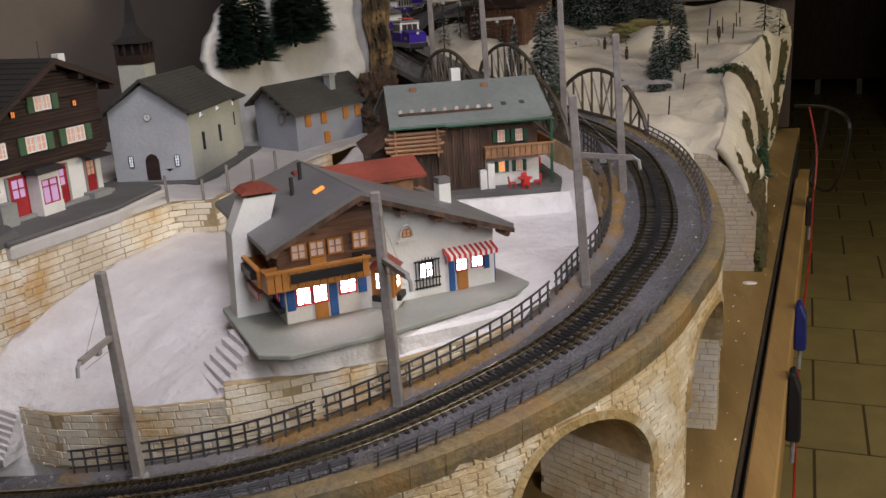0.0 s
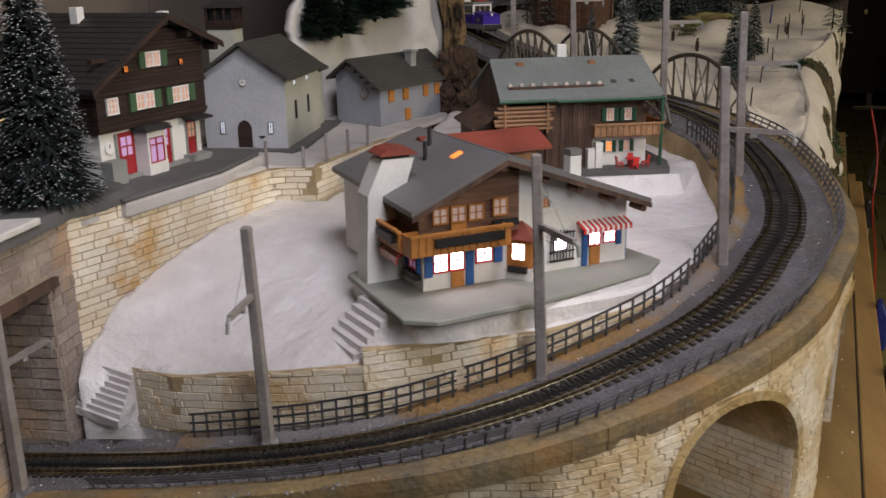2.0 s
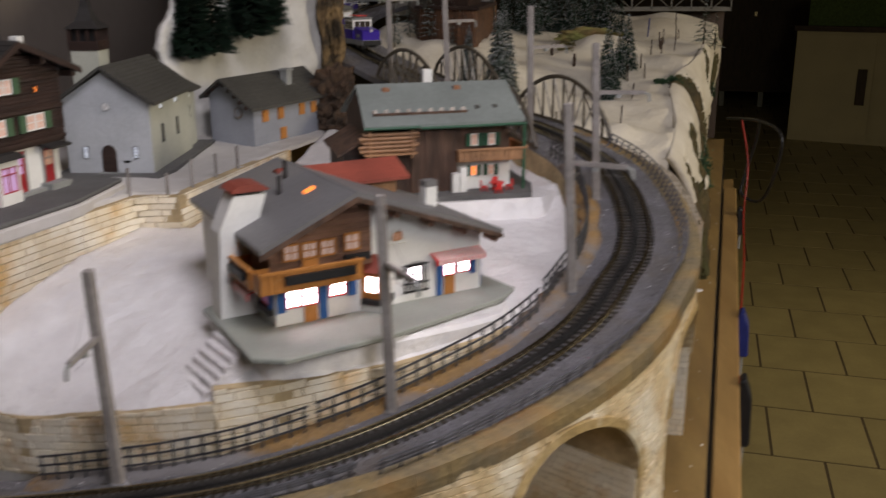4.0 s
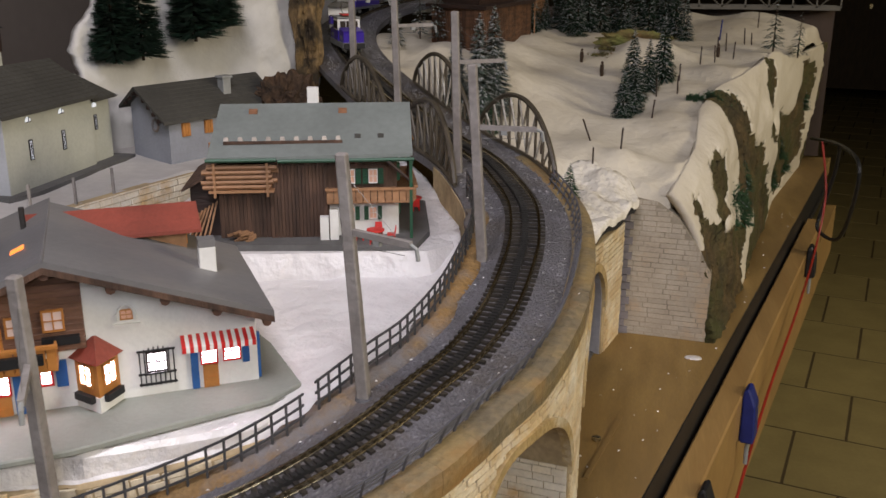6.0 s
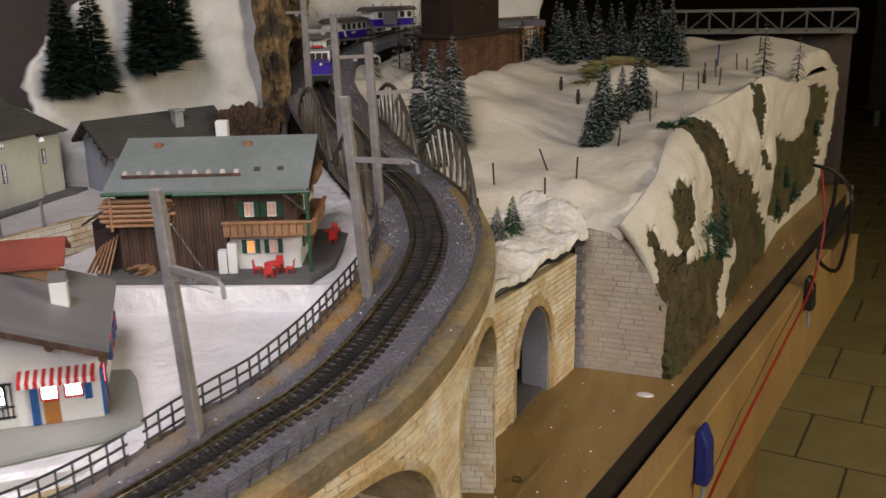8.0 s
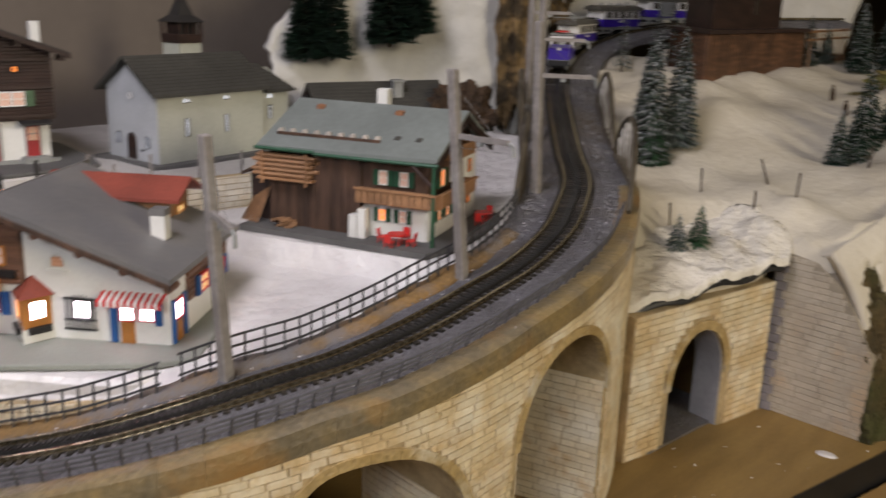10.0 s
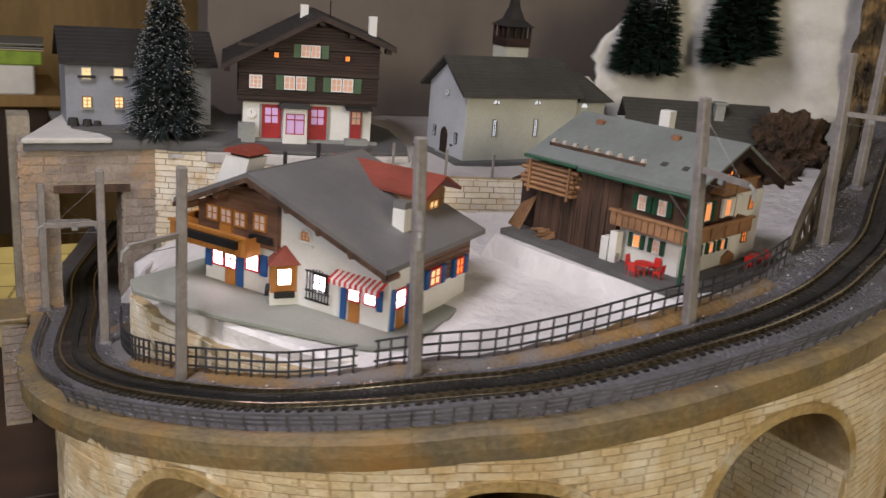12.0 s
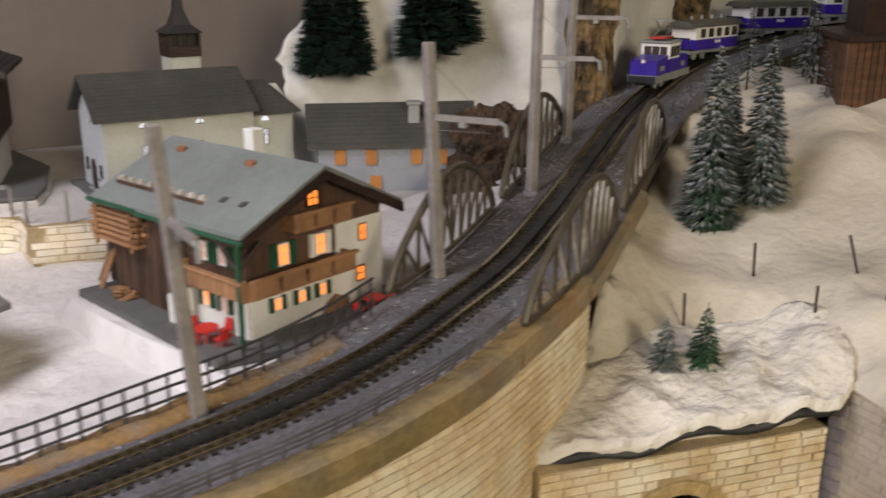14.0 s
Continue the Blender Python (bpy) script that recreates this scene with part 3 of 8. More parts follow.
    while s0 < V1 - 0.004:
        s1 = min(s0 + rng.uniform(0.017, 0.025), V1)
        bm = bmesh.new()
        rings = []
        up = rng.uniform(-0.0002, 0.0002)
        for k in range(4):
            s = s0 + 0.00005 + (s1 - s0 - 0.0001) * k / 3
            o = out_at(s) + rng.uniform(-0.0003, 0.0003)
            rings.append([bm.verts.new(on_line(s, a, z)) for a, z in ((o - 0.017, -0.012), (o - 0.002, -0.0195), (o + 0.0016, -0.0185), (o + 0.0024, -0.0105), (o + 0.0019, -0.0026 + up), (o - 0.0035, -0.0012 + up), (o - 0.0142, -0.0012), (o - 0.0165, -0.0024))])
        for a, b in zip(rings[:-1], rings[1:]):
            for k in range(8):
                bm.faces.new((a[k], a[(k + 1) % 8], b[(k + 1) % 8], b[k]))
        bm.faces.new(rings[0])
        bm.faces.new(rings[-1][::-1])
        part("coping_block", bm, OCHRE, via)
        s0 = s1
    return via


viaduct()


# ---- track bed and track ----
def bed():
    bm = bmesh.new()
    for a, b, o in ((S_START, V1, OUT - 0.016), (V1, S_END, OUT - 0.002)):
        sweep(bm, a, b, [(INN + 0.001, -0.012), (o, -0.012), (o, -0.003), (0.024, -0.0018), (0.018, -0.0002), (-0.018, -0.0002), (-0.024, -0.0018), (INN + 0.001, -0.004)])
    b = solid("track_bed", bm, BALLAST, "dark grey track bed", "track bed")
    bm = bmesh.new()
    rng = random.Random(5)
    n = 150
    rings = []
    for k in range(n + 1):
        s = 0.335 + (1.12 - 0.335) * k / n
        a = -0.049 + 0.002 * math.sin(k * 0.9)
        e = -0.030 + 0.006 * noise.noise((k * 0.13, 0, 0))
        rings.append([bm.verts.new(on_line(s, o, z)) for o, z in ((a, -0.004), (a, 0.0005), ((a + e) / 2, 0.001 + 0.001 * noise.noise((k * 0.3, 3, 0))), (e, -0.0022), (e, -0.004))])
    for a, b2 in zip(rings[:-1], rings[1:]):
        for i in range(5):
            bm.faces.new((a[i], a[(i + 1) % 5], b2[(i + 1) % 5], b2[i]))
    solid("verge", bm, VERGE, "ochre earth verge beside the track", "verge", smooth=True)
    # loose gravel
    bm = bmesh.new()
    for _ in range(9500):
        s, o = rng.uniform(0.1, S_END), rng.uniform(-0.042, 0.046)
        if abs(o) < 0.016 and rng.random() < 0.4:
            continue
        p, r = on_line(s, o, -0.0022 if abs(o) > 0.02 else -0.0006), rng.uniform(0.0007, 0.0017)
        v = [bm.verts.new((p.x + r * a, p.y + r * b, p.z + r * c)) for a, b, c in ((1, 0.2, 0), (-0.4, 0.9, 0), (-0.5, -0.8, 0), (0.1, 0.1, 0.9))]
        for f in ((0, 1, 3), (1, 2, 3), (2, 0, 3)):
            bm.faces.new([v[i] for i in f])
    solid("gravel", bm, GRAVEL, "loose grey ballast gravel", "gravel", kind="stuff")
    # crumbs of snow
    bm = bmesh.new()
    for _ in range(110):
        s, o = rng.uniform(0.25, 1.2), rng.choice((rng.uniform(-0.046, -0.02), rng.uniform(0.02, 0.05)))
        p, r = on_line(s, o, -0.0016), rng.uniform(0.0004, 0.0011)
        v = [bm.verts.new((p.x + r * a, p.y + r * b, p.z + r * c)) for a, b, c in ((1.2, 0.2, 0), (-0.4, 1.1, 0), (-0.9, -0.6, 0), (0.1, 0.1, 1.0))]
        for f in ((0, 1, 3), (1, 2, 3), (2, 0, 3)):
            bm.faces.new([v[i] for i in f])
    solid("snow_crumbs", bm, SNOW, "crumbs of artificial snow", "snow", kind="stuff")


bed()


def track():
    th = thing("railway_track", "narrow rack railway track with brass rails", "railway track", (0, 0, 0))
    for o in (-0.0115, 0.0115):
        bm = bmesh.new()
        sweep(bm, S_START, S_END, [(o - 0.0012, 0.0012), (o + 0.0012, 0.0012), (o + 0.0007, 0.0018), (o + 0.0009, 0.0042), (o - 0.0009, 0.0042), (o - 0.0007, 0.0018)], 0.012)
        part("rail", bm, RAIL, th)
    bm = bmesh.new()
    sweep(bm, S_START, S_END, [(-0.0028, 0.0005), (0.0028, 0.0005), (0.0028, 0.0032), (-0.0028, 0.0032)], 0.012)
    rack = part("rack", bm, RACK, th, "dark toothed rack between the rails")
    bm = bmesh.new()
    s = 0.1
    while s < 1.35:
        m = Matrix.Translation(on_line(s, 0, 0.0034)) @ Matrix.Rotation(heading(s), 4, "Z")
        box(bm, -0.0008, 0.0008, -0.0026, 0.0026, -0.0006, 0.0009, m)
        s += 0.0036
    part("rack_teeth", bm, RACK, rack)
    tagged(rack.children[0], kind="stuff")
    return th


TRACK = track()


def sleepers():
    me = finish("sleeper", boxed(-0.0016, 0.0016, -0.0165, 0.0165, -0.003, 0.0013), SLEEPER)
    bm = bmesh.new()
    s, n = S_START + 0.01, 0
    while s < S_END - 0.01:
        p = on_line(s)
        a = heading(s) + random.uniform(-0.03, 0.03)
        m = Matrix.Translation(p) @ Matrix.Rotation(a, 4, "Z")
        if 0.33 < s < 2.3 and n < 290:
            ob = new("sleeper", me)
            ob.parent = TRACK
            ob.matrix_basis = Matrix.Translation(K * p) @ Matrix.Rotation(a, 4, "Z")
            ob.location.z += Z0 - TRACK.location.z
            n += 1
        else:
            box(bm, -0.0016, 0.0016, -0.0165, 0.0165, -0.003, 0.0013, m)
        s += 0.0066
    tagged(part("far_sleepers", bm, SLEEPER, TRACK), kind="stuff")


# ---- terrain ----
from mathutils.geometry import delaunay_2d_cdt


def blend(points, power=2.5):
    pts = np.array(points, float)

    def z(x, y):
        d = np.hypot(pts[:, 0] - x, pts[:, 1] - y) + 1e-5
        w = d ** -power
        return float((w * pts[:, 2]).sum() / w.sum())
    return z


def taut(points):
    """A smooth sheet stretched through the points."""
    p = np.array(points, float)
    n = len(p)
    d = np.hypot(p[:, None, 0] - p[None, :, 0], p[:, None, 1] - p[None, :, 1])
    a = np.zeros((n + 3, n + 3))
    a[:n, :n] = d - 0.004 * np.eye(n)
    a[:n, n], a[:n, n + 1:] = 1, p[:, :2]
    a[n:, :n] = a[:n, n:].T
    w = np.linalg.solve(a, np.r_[p[:, 2], 0, 0, 0])

    def z(x, y):
        return float((w[:n] * np.hypot(p[:, 0] - x, p[:, 1] - y)).sum() + w[n] + w[n + 1] * x + w[n + 2] * y)
    return z


def patch(name, poly, zf, mat, label, category, rough=0.0015, grain=40.0, res=0.011, skirt=0.02, seed=0.0):
    """A sheet of ground inside an outline, with its heights from zf and a rim that goes down."""
    edge = []
    for a, b in zip(poly, poly[1:] + poly[:1]):
        n = max(1, int(math.dist(a, b) / res))
        edge += [Vector((a[0] + (b[0] - a[0]) * i / n, a[1] + (b[1] - a[1]) * i / n)) for i in range(n)]
    xs, ys = [p[0] for p in poly], [p[1] for p in poly]
    inner = []

    def inside(x, y):
        c = False
        for (x0, y0), (x1, y1) in zip(poly, poly[1:] + poly[:1]):
            if (y0 > y) != (y1 > y) and x < (x1 - x0) * (y - y0) / (y1 - y0) + x0:
                c = not c
        return c

    rng = random.Random(9)
    gx = min(xs)
    while gx < max(xs):
        gy = min(ys)
        while gy < max(ys):
            q = (gx + rng.uniform(-0.3, 0.3) * res, gy + rng.uniform(-0.3, 0.3) * res)
            if inside(*q):
                inner.append(Vector(q))
            gy += res
        gx += res
    v, _, f, *_ = delaunay_2d_cdt(edge + inner, [], [list(range(len(edge)))], 1, 1e-5)
    bm = bmesh.new()
    made = []
    for p in v:
        h = zf(p.x, p.y) + rough * noise.noise((p.x * grain, p.y * grain, seed)) + 0.4 * rough * noise.noise((p.x * grain * 4, p.y * grain * 4, seed))
        made.append(bm.verts.new((p.x, p.y, h)))
    for t in f:
        if len(set(t)) > 2:
            bm.faces.new([made[i] for i in t])
    if skirt:
        rim = [e for e in bm.edges if e.is_boundary]
        g = bmesh.ops.extrude_edge_only(bm, edges=rim)
        for q in g["geom"]:
            if isinstance(q, bmesh.types.BMVert):
                q.co.z -= skirt
    return solid(name, bm, mat, label, category, smooth=True)


def inner_edge(s0, s1, off, n):
    return [tuple(on_line(s0 + (s1 - s0) * i / n, off).xy) for i in range(n + 1)]


# snow basin inside the curve, from the lower left corner up to the rear chalet
BASIN = taut([(-0.3561, 0.5763, 1.0861), (-0.3124, 0.5576, 1.0924), (-0.25, 0.5441, 1.1017), (-0.198, 0.5368, 1.1152), (-0.1616, 0.5337, 1.1225), (-0.2084, 0.568, 1.1246), (-0.372, 0.584, 1.092), (-0.390, 0.569, 1.089), (-0.355, 0.583, 1.090), (-0.396, 0.590, 1.099), (-0.386, 0.606, 1.108),
              (-0.383, 0.6185, 1.128), (-0.379, 0.6276, 1.1325), (-0.369, 0.6630, 1.144), (-0.3537, 0.7087, 1.156), (-0.3395, 0.748, 1.162), (-0.3144, 0.817, 1.168), (-0.274, 0.826, 1.1665),
              (-0.362, 0.617, 1.126), (-0.338, 0.615, 1.124), (-0.298, 0.631, 1.128), (-0.25, 0.6220, 1.1310), (-0.208, 0.620, 1.135), (-0.36, 0.602, 1.108), (-0.325, 0.594, 1.108), (-0.27, 0.585, 1.113),
              (-0.315, 0.70, 1.150), (-0.26, 0.68, 1.149), (-0.21, 0.66, 1.149), (-0.26, 0.75, 1.161), (-0.17, 0.68, 1.158), (-0.1252, 0.6252, 1.1537), (-0.0524, 0.6252, 1.1527), (-0.02, 0.62, 1.1535), (0.02, 0.655, 1.155), (0.045, 0.68, 1.1565), (0.03, 0.70, 1.157), (0.0, 0.735, 1.158),
              (-0.117, 0.549, 1.1345), (-0.1213, 0.563, 1.149), (-0.0833, 0.5628, 1.1355), (-0.0894, 0.5764, 1.149), (-0.0524, 0.5772, 1.137), (-0.059, 0.5906, 1.149),
              (*on_line(0.66, -0.0545).xy, 1.1395), (*on_line(0.66, -0.068).xy, 1.150), (*on_line(0.71, -0.0545).xy, 1.1425), (*on_line(0.71, -0.068).xy, 1.151), (*on_line(0.75, -0.0545).xy, 1.147), (-0.10, 0.75, 1.163), (-0.12, 0.815, 1.168), (-0.03, 0.825, 1.169), (0.05, 0.835, 1.167), (0.0, 0.78, 1.163), (0.075, 0.71, 1.163), (-0.27, 0.83, 1.168), (-0.18, 0.82, 1.168), (-0.108, 0.822, 1.168), (-0.045, 0.835, 1.168), (0.0, 0.849, 1.168), (0.035, 0.860, 1.168), (0.085, 0.877, 1.169), (-0.106, 0.838, 1.170), (-0.045, 0.849, 1.170), (0.0, 0.863, 1.170), (0.035, 0.874, 1.170), (0.080, 0.890, 1.172), (-0.10, 0.87, 1.172),
              (0.103, 0.862, 1.172), (-0.10, 0.88, 1.172), (0.0, 0.90, 1.175), (0.05, 0.95, 1.180), (-0.05, 0.98, 1.180), (-0.15, 0.95, 1.172), (-0.23, 0.95, 1.168),
              (-0.20, 1.0, 1.172), (0.0, 1.05, 1.195), (0.09, 0.92, 1.193), (-0.13, 1.10, 1.20)])
basin_poly = [(-0.3900, 0.5660), (-0.3535, 0.5830), (-0.3110, 0.5660), (-0.2595, 0.5512), (-0.2080, 0.5418), (-0.1610, 0.5375)]
basin_poly += inner_edge(0.505, 1.17, -0.0535, 40)
basin_poly += [(0.03, 1.08), (-0.03, 1.16), (-0.10, 1.25), (-0.16, 1.26), (-0.215, 1.02), (-0.262, 0.828), (-0.311, 0.828), (-0.345, 0.73), (-0.3735, 0.646), (-0.386, 0.6165), (-0.3970, 0.590)]
patch("snow_basin", basin_poly, BASIN, SNOW, "white snow ground between the track and the village", "snow", rough=0.0026, grain=30, res=0.0060, skirt=0.06)


bm = bmesh.new()
hexa(bm, [(-0.112, 0.818, 1.160), (-0.045, 0.832, 1.160), (0.035, 0.857, 1.160), (0.088, 0.873, 1.160), (0.104, 0.905, 1.160), (0.088, 0.99, 1.160), (-0.12, 0.99, 1.160)],
     [(-0.1055, 0.829, 1.1882), (-0.045, 0.8415, 1.1882), (0.035, 0.8665, 1.1882), (0.079, 0.8795, 1.1882), (0.096, 0.905, 1.1882), (0.086, 0.99, 1.1882), (-0.112, 0.99, 1.1882)])
bmesh.ops.subdivide_edges(bm, edges=bm.edges, cuts=7, use_grid_fill=True)
for v in bm.verts:
    v.co += 0.0016 * Vector((noise.noise(v.co * 40), noise.noise(v.co * 40 + Vector((9, 0, 0))), 0.5 * noise.noise(v.co * 40 + Vector((0, 9, 0)))))
solid("snow_block", bm, SNOW, "steep block of snow under the farmhouse platform", "snow")


def wall_strip(name, path, zlo, zhi, thick, mat, label, category="retaining wall", n=8):
    """An upright wall that follows path, its right-hand face on the path."""
    pts = []
    for a, b in zip(path[:-1], path[1:]):
        pts += [(a[0] + (b[0] - a[0]) * i / n, a[1] + (b[1] - a[1]) * i / n) for i in range(n)]
    pts.append(path[-1])
    bm = bmesh.new()
    rings, d = [], 0.0
    for i, p in enumerate(pts):
        q0, q1 = pts[max(i - 1, 0)], pts[min(i + 1, len(pts) - 1)]
        t = Vector((q1[0] - q0[0], q1[1] - q0[1])).normalized()
        back = Vector((-t.y, t.x)) * thick
        if i:
            d += math.dist(pts[i - 1], p)
        rings.append([bm.verts.new(q) for q in ((p[0], p[1], zlo(d)), (p[0], p[1], zhi(d)), (p[0] + back.x, p[1] + back.y, zhi(d)), (p[0] + back.x, p[1] + back.y, zlo(d)))])
    for a, b in zip(rings[:-1], rings[1:]):
        for k in range(4):
            bm.faces.new((a[k], a[(k + 1) % 4], b[(k + 1) % 4], b[k]))
    bm.faces.new(rings[0])
    bm.faces.new(rings[-1][::-1])
    return solid(name, bm, mat, label, category)


def ramp(*pairs):
    xs, ys = [p[0] for p in pairs], [p[1] for p in pairs]
    return lambda d: float(np.interp(d, xs, ys))


# low wall beside the track
low_path = [(-0.3561, 0.5844), (-0.3124, 0.5615), (-0.2604, 0.547), (-0.2084, 0.5376), (-0.1595, 0.5329)]
lo, hi = ramp((0, 1.042), (0.2, 1.078)), ramp((0, 1.0915), (0.05, 1.0955), (0.2, 1.1235))
w = wall_strip("low_retaining_wall", low_path, lo, hi, 0.008, MORTAR, "low wall of pale stone blocks beside the track")
stones(w, low_path, lo, hi, 0.0062, 0.022, STONE_PALE, 200, proud=0.0008, seed=11, slope=lambda d: 0.14 * d - 0.012)
# wall under the front chalet
front_path = [(-0.1615, 0.5319), (-0.1147, 0.5428), (-0.0804, 0.5564), (-0.0492, 0.571)] + inner_edge(0.615, 0.75, -0.047, 8)[1:]
lo, hi = ramp((0, 1.077), (0.3, 1.12)), ramp((0, 1.1345), (0.12, 1.137), (0.2, 1.142), (0.3, 1.150))
w = wall_strip("chalet_retaining_wall", front_path, lo, hi, 0.008, MORTAR, "wall of pale stone blocks under the front chalet")
stones(w, front_path, lo, hi, 0.0062, 0.022, STONE_PALE, 250, proud=0.0008, seed=12, slope=lambda d: 0.1 * d)
# terrace wall in the middle
terr_path = [(-0.3740, 0.6455), (-0.346, 0.73), (-0.312, 0.8235), (-0.2715, 0.8265), (-0.232, 1.0), (-0.212, 1.07)]
lo, hi = ramp((0, 1.12), (0.2, 1.16), (0.6, 1.165)), ramp((0, 1.1955), (0.2, 1.2), (0.6, 1.2))
w = wall_strip("terrace_wall", terr_path, lo, hi, 0.01, MORTAR, "long retaining wall of pale stone blocks below the village")
stones(w, terr_path, lo, hi, 0.0062, 0.021, STONE_PALE, 300, proud=0.0008, seed=13)
terrace_poly = [(-0.389, 0.602), (-0.3785, 0.646), (-0.3505, 0.7315), (-0.316, 0.8275), (-0.2745, 0.8305), (-0.2365, 1.0), (-0.2165, 1.07), (-0.175, 1.18), (-0.15, 1.27), (-0.22, 1.34), (-0.50, 1.30), (-0.64, 1.1), (-0.64, 0.60)]
patch("village_terrace", terrace_poly, lambda x, y: 1.2015 + 0.002 * math.sin(x * 30), SNOW_TERRACE, "greyish snow terrace carrying the village houses", "snow", rough=0.001, res=0.014, skirt=0.004)


# tower block with the tunnel gate
def tower():
    th = thing("gate_tower", "rough stone gate tower over the track", "gate tower", (0, 0, 0))
    xf = -0.398
    b = part("gate_pier", boxed(-0.445, xf, 0.5585, 0.618, 0.99, 1.212), MORTAR_GREY, th)
    part("gate_pier", boxed(-0.445, xf, 0.463, 0.497, 0.99, 1.212), MORTAR_GREY, th)
    part("gate_head", boxed(-0.445, xf, 0.4971, 0.5584, 1.1666, 1.212), MORTAR_GREY, th)
    part("back_pier", boxed(-0.60, -0.4455, 0.64, 0.70, 0.99, 1.212), MORTAR_GREY, th)
    part("back_pier", boxed(-0.60, -0.56, 0.457, 0.48, 0.99, 1.212), MORTAR_GREY, th)
    bm = bmesh.new()
    hexa(bm, [(xf - 0.02, 0.617, 0.99), (xf, 0.59, 0.99), (-0.374, 0.648, 0.99), (-0.42, 0.66, 0.99)], [(xf - 0.02, 0.617, 1.213), (xf, 0.59, 1.213), (-0.374, 0.648, 1.213), (-0.42, 0.66, 1.213)])
    w2 = part("side_wall", bm, MORTAR, th)
    stones(w2, [(xf, 0.5895), (-0.3735, 0.648)], lambda d: 1.1, lambda d: 1.213, 0.0062, 0.021, STONE_PALE, 160, proud=0.0008, seed=21)
    stones(b, [(xf, 0.463), (xf, 0.60)], lambda d: 1.0, lambda d: 1.212, 0.0092, 0.0240, TOWER_STONE, 200, lambda d, z: not (0.034 < d < 0.0955 and z < 1.1666), proud=0.0009, seed=22)
    stones(b, [(-0.444, 0.4625), (xf, 0.4625)], lambda d: 1.0, lambda d: 1.212, 0.0085, 0.026, TOWER_STONE, 60, None, seed=23)
    stones(b, [(-0.444, 0.5580), (xf, 0.5580)], lambda d: 1.04, lambda d: 1.165, 0.0085, 0.026, TOWER_STONE, 60, None, seed=24)
    part("lintel", boxed(xf - 0.01, xf + 0.005, 0.492, 0.564, 1.1635, 1.1705), TIMBER_OLD, th, "weathered timber lintel")
    poly = [(-0.3925, 0.4665), (-0.3925, 0.59), (-0.371, 0.65), (-0.42, 0.70), (-0.62, 0.70), (-0.62, 0.520), (-0.536, 0.514)]
    patch("upper_terrace", poly, lambda x, y: 1.2165, PLATFORM, "grey terrace on top of the gate tower", "terrace", rough=0.002, res=0.014, skirt=0.01)
    bm = bmesh.new()
    prism_z(bm, [(-0.536, 0.5130), (-0.3905, 0.4645), (-0.3905, 0.548), (-0.415, 0.540), (-0.445, 0.515), (-0.50, 0.516)], 1.2140, 1.2192)
    part("snow_edge", bm, SNOW_WALL, th, "thin grey-white snow on the terrace corner", bevel=0.001)


tower()


# ---- the dark hollow below the deck, beside the tower ----
def tower_foot():
    th = thing("tower_foot", "grey stone pier below the gate tower with ochre top", "pier", (0, 0, 0))
    core = part("core", boxed(-0.445, -0.3862, 0.437, 0.4615, 0.92, 1.033), MORTAR_GREY, th)
    stones(core, [(-0.386, 0.437), (-0.386, 0.4615)], lambda d: 0.925, lambda d: 1.030, 0.0085, 0.024, TOWER_STONE, 60, None, seed=41)
    part("cap", boxed(-0.447, -0.383, 0.434, 0.4620, 1.0332, 1.038), OCHRE, th, "ochre painted cap", bevel=0.001)


tower_foot()
solid("lower_board", boxed(-0.60, -0.24, 0.40, 0.55, 0.895, 0.9195), DARKWOOD, "dark brown board below the layout", "board", kind="object", bevel=0.001)
# added black sheet: paints the shadow under the overhanging deck
solid("hollow_backing", boxed(-0.60, -0.045, 0.5555, 0.562, 0.60, 1.03), BLACK, "black sheet standing in for the shade in the hollow under the track", "board", kind="object")


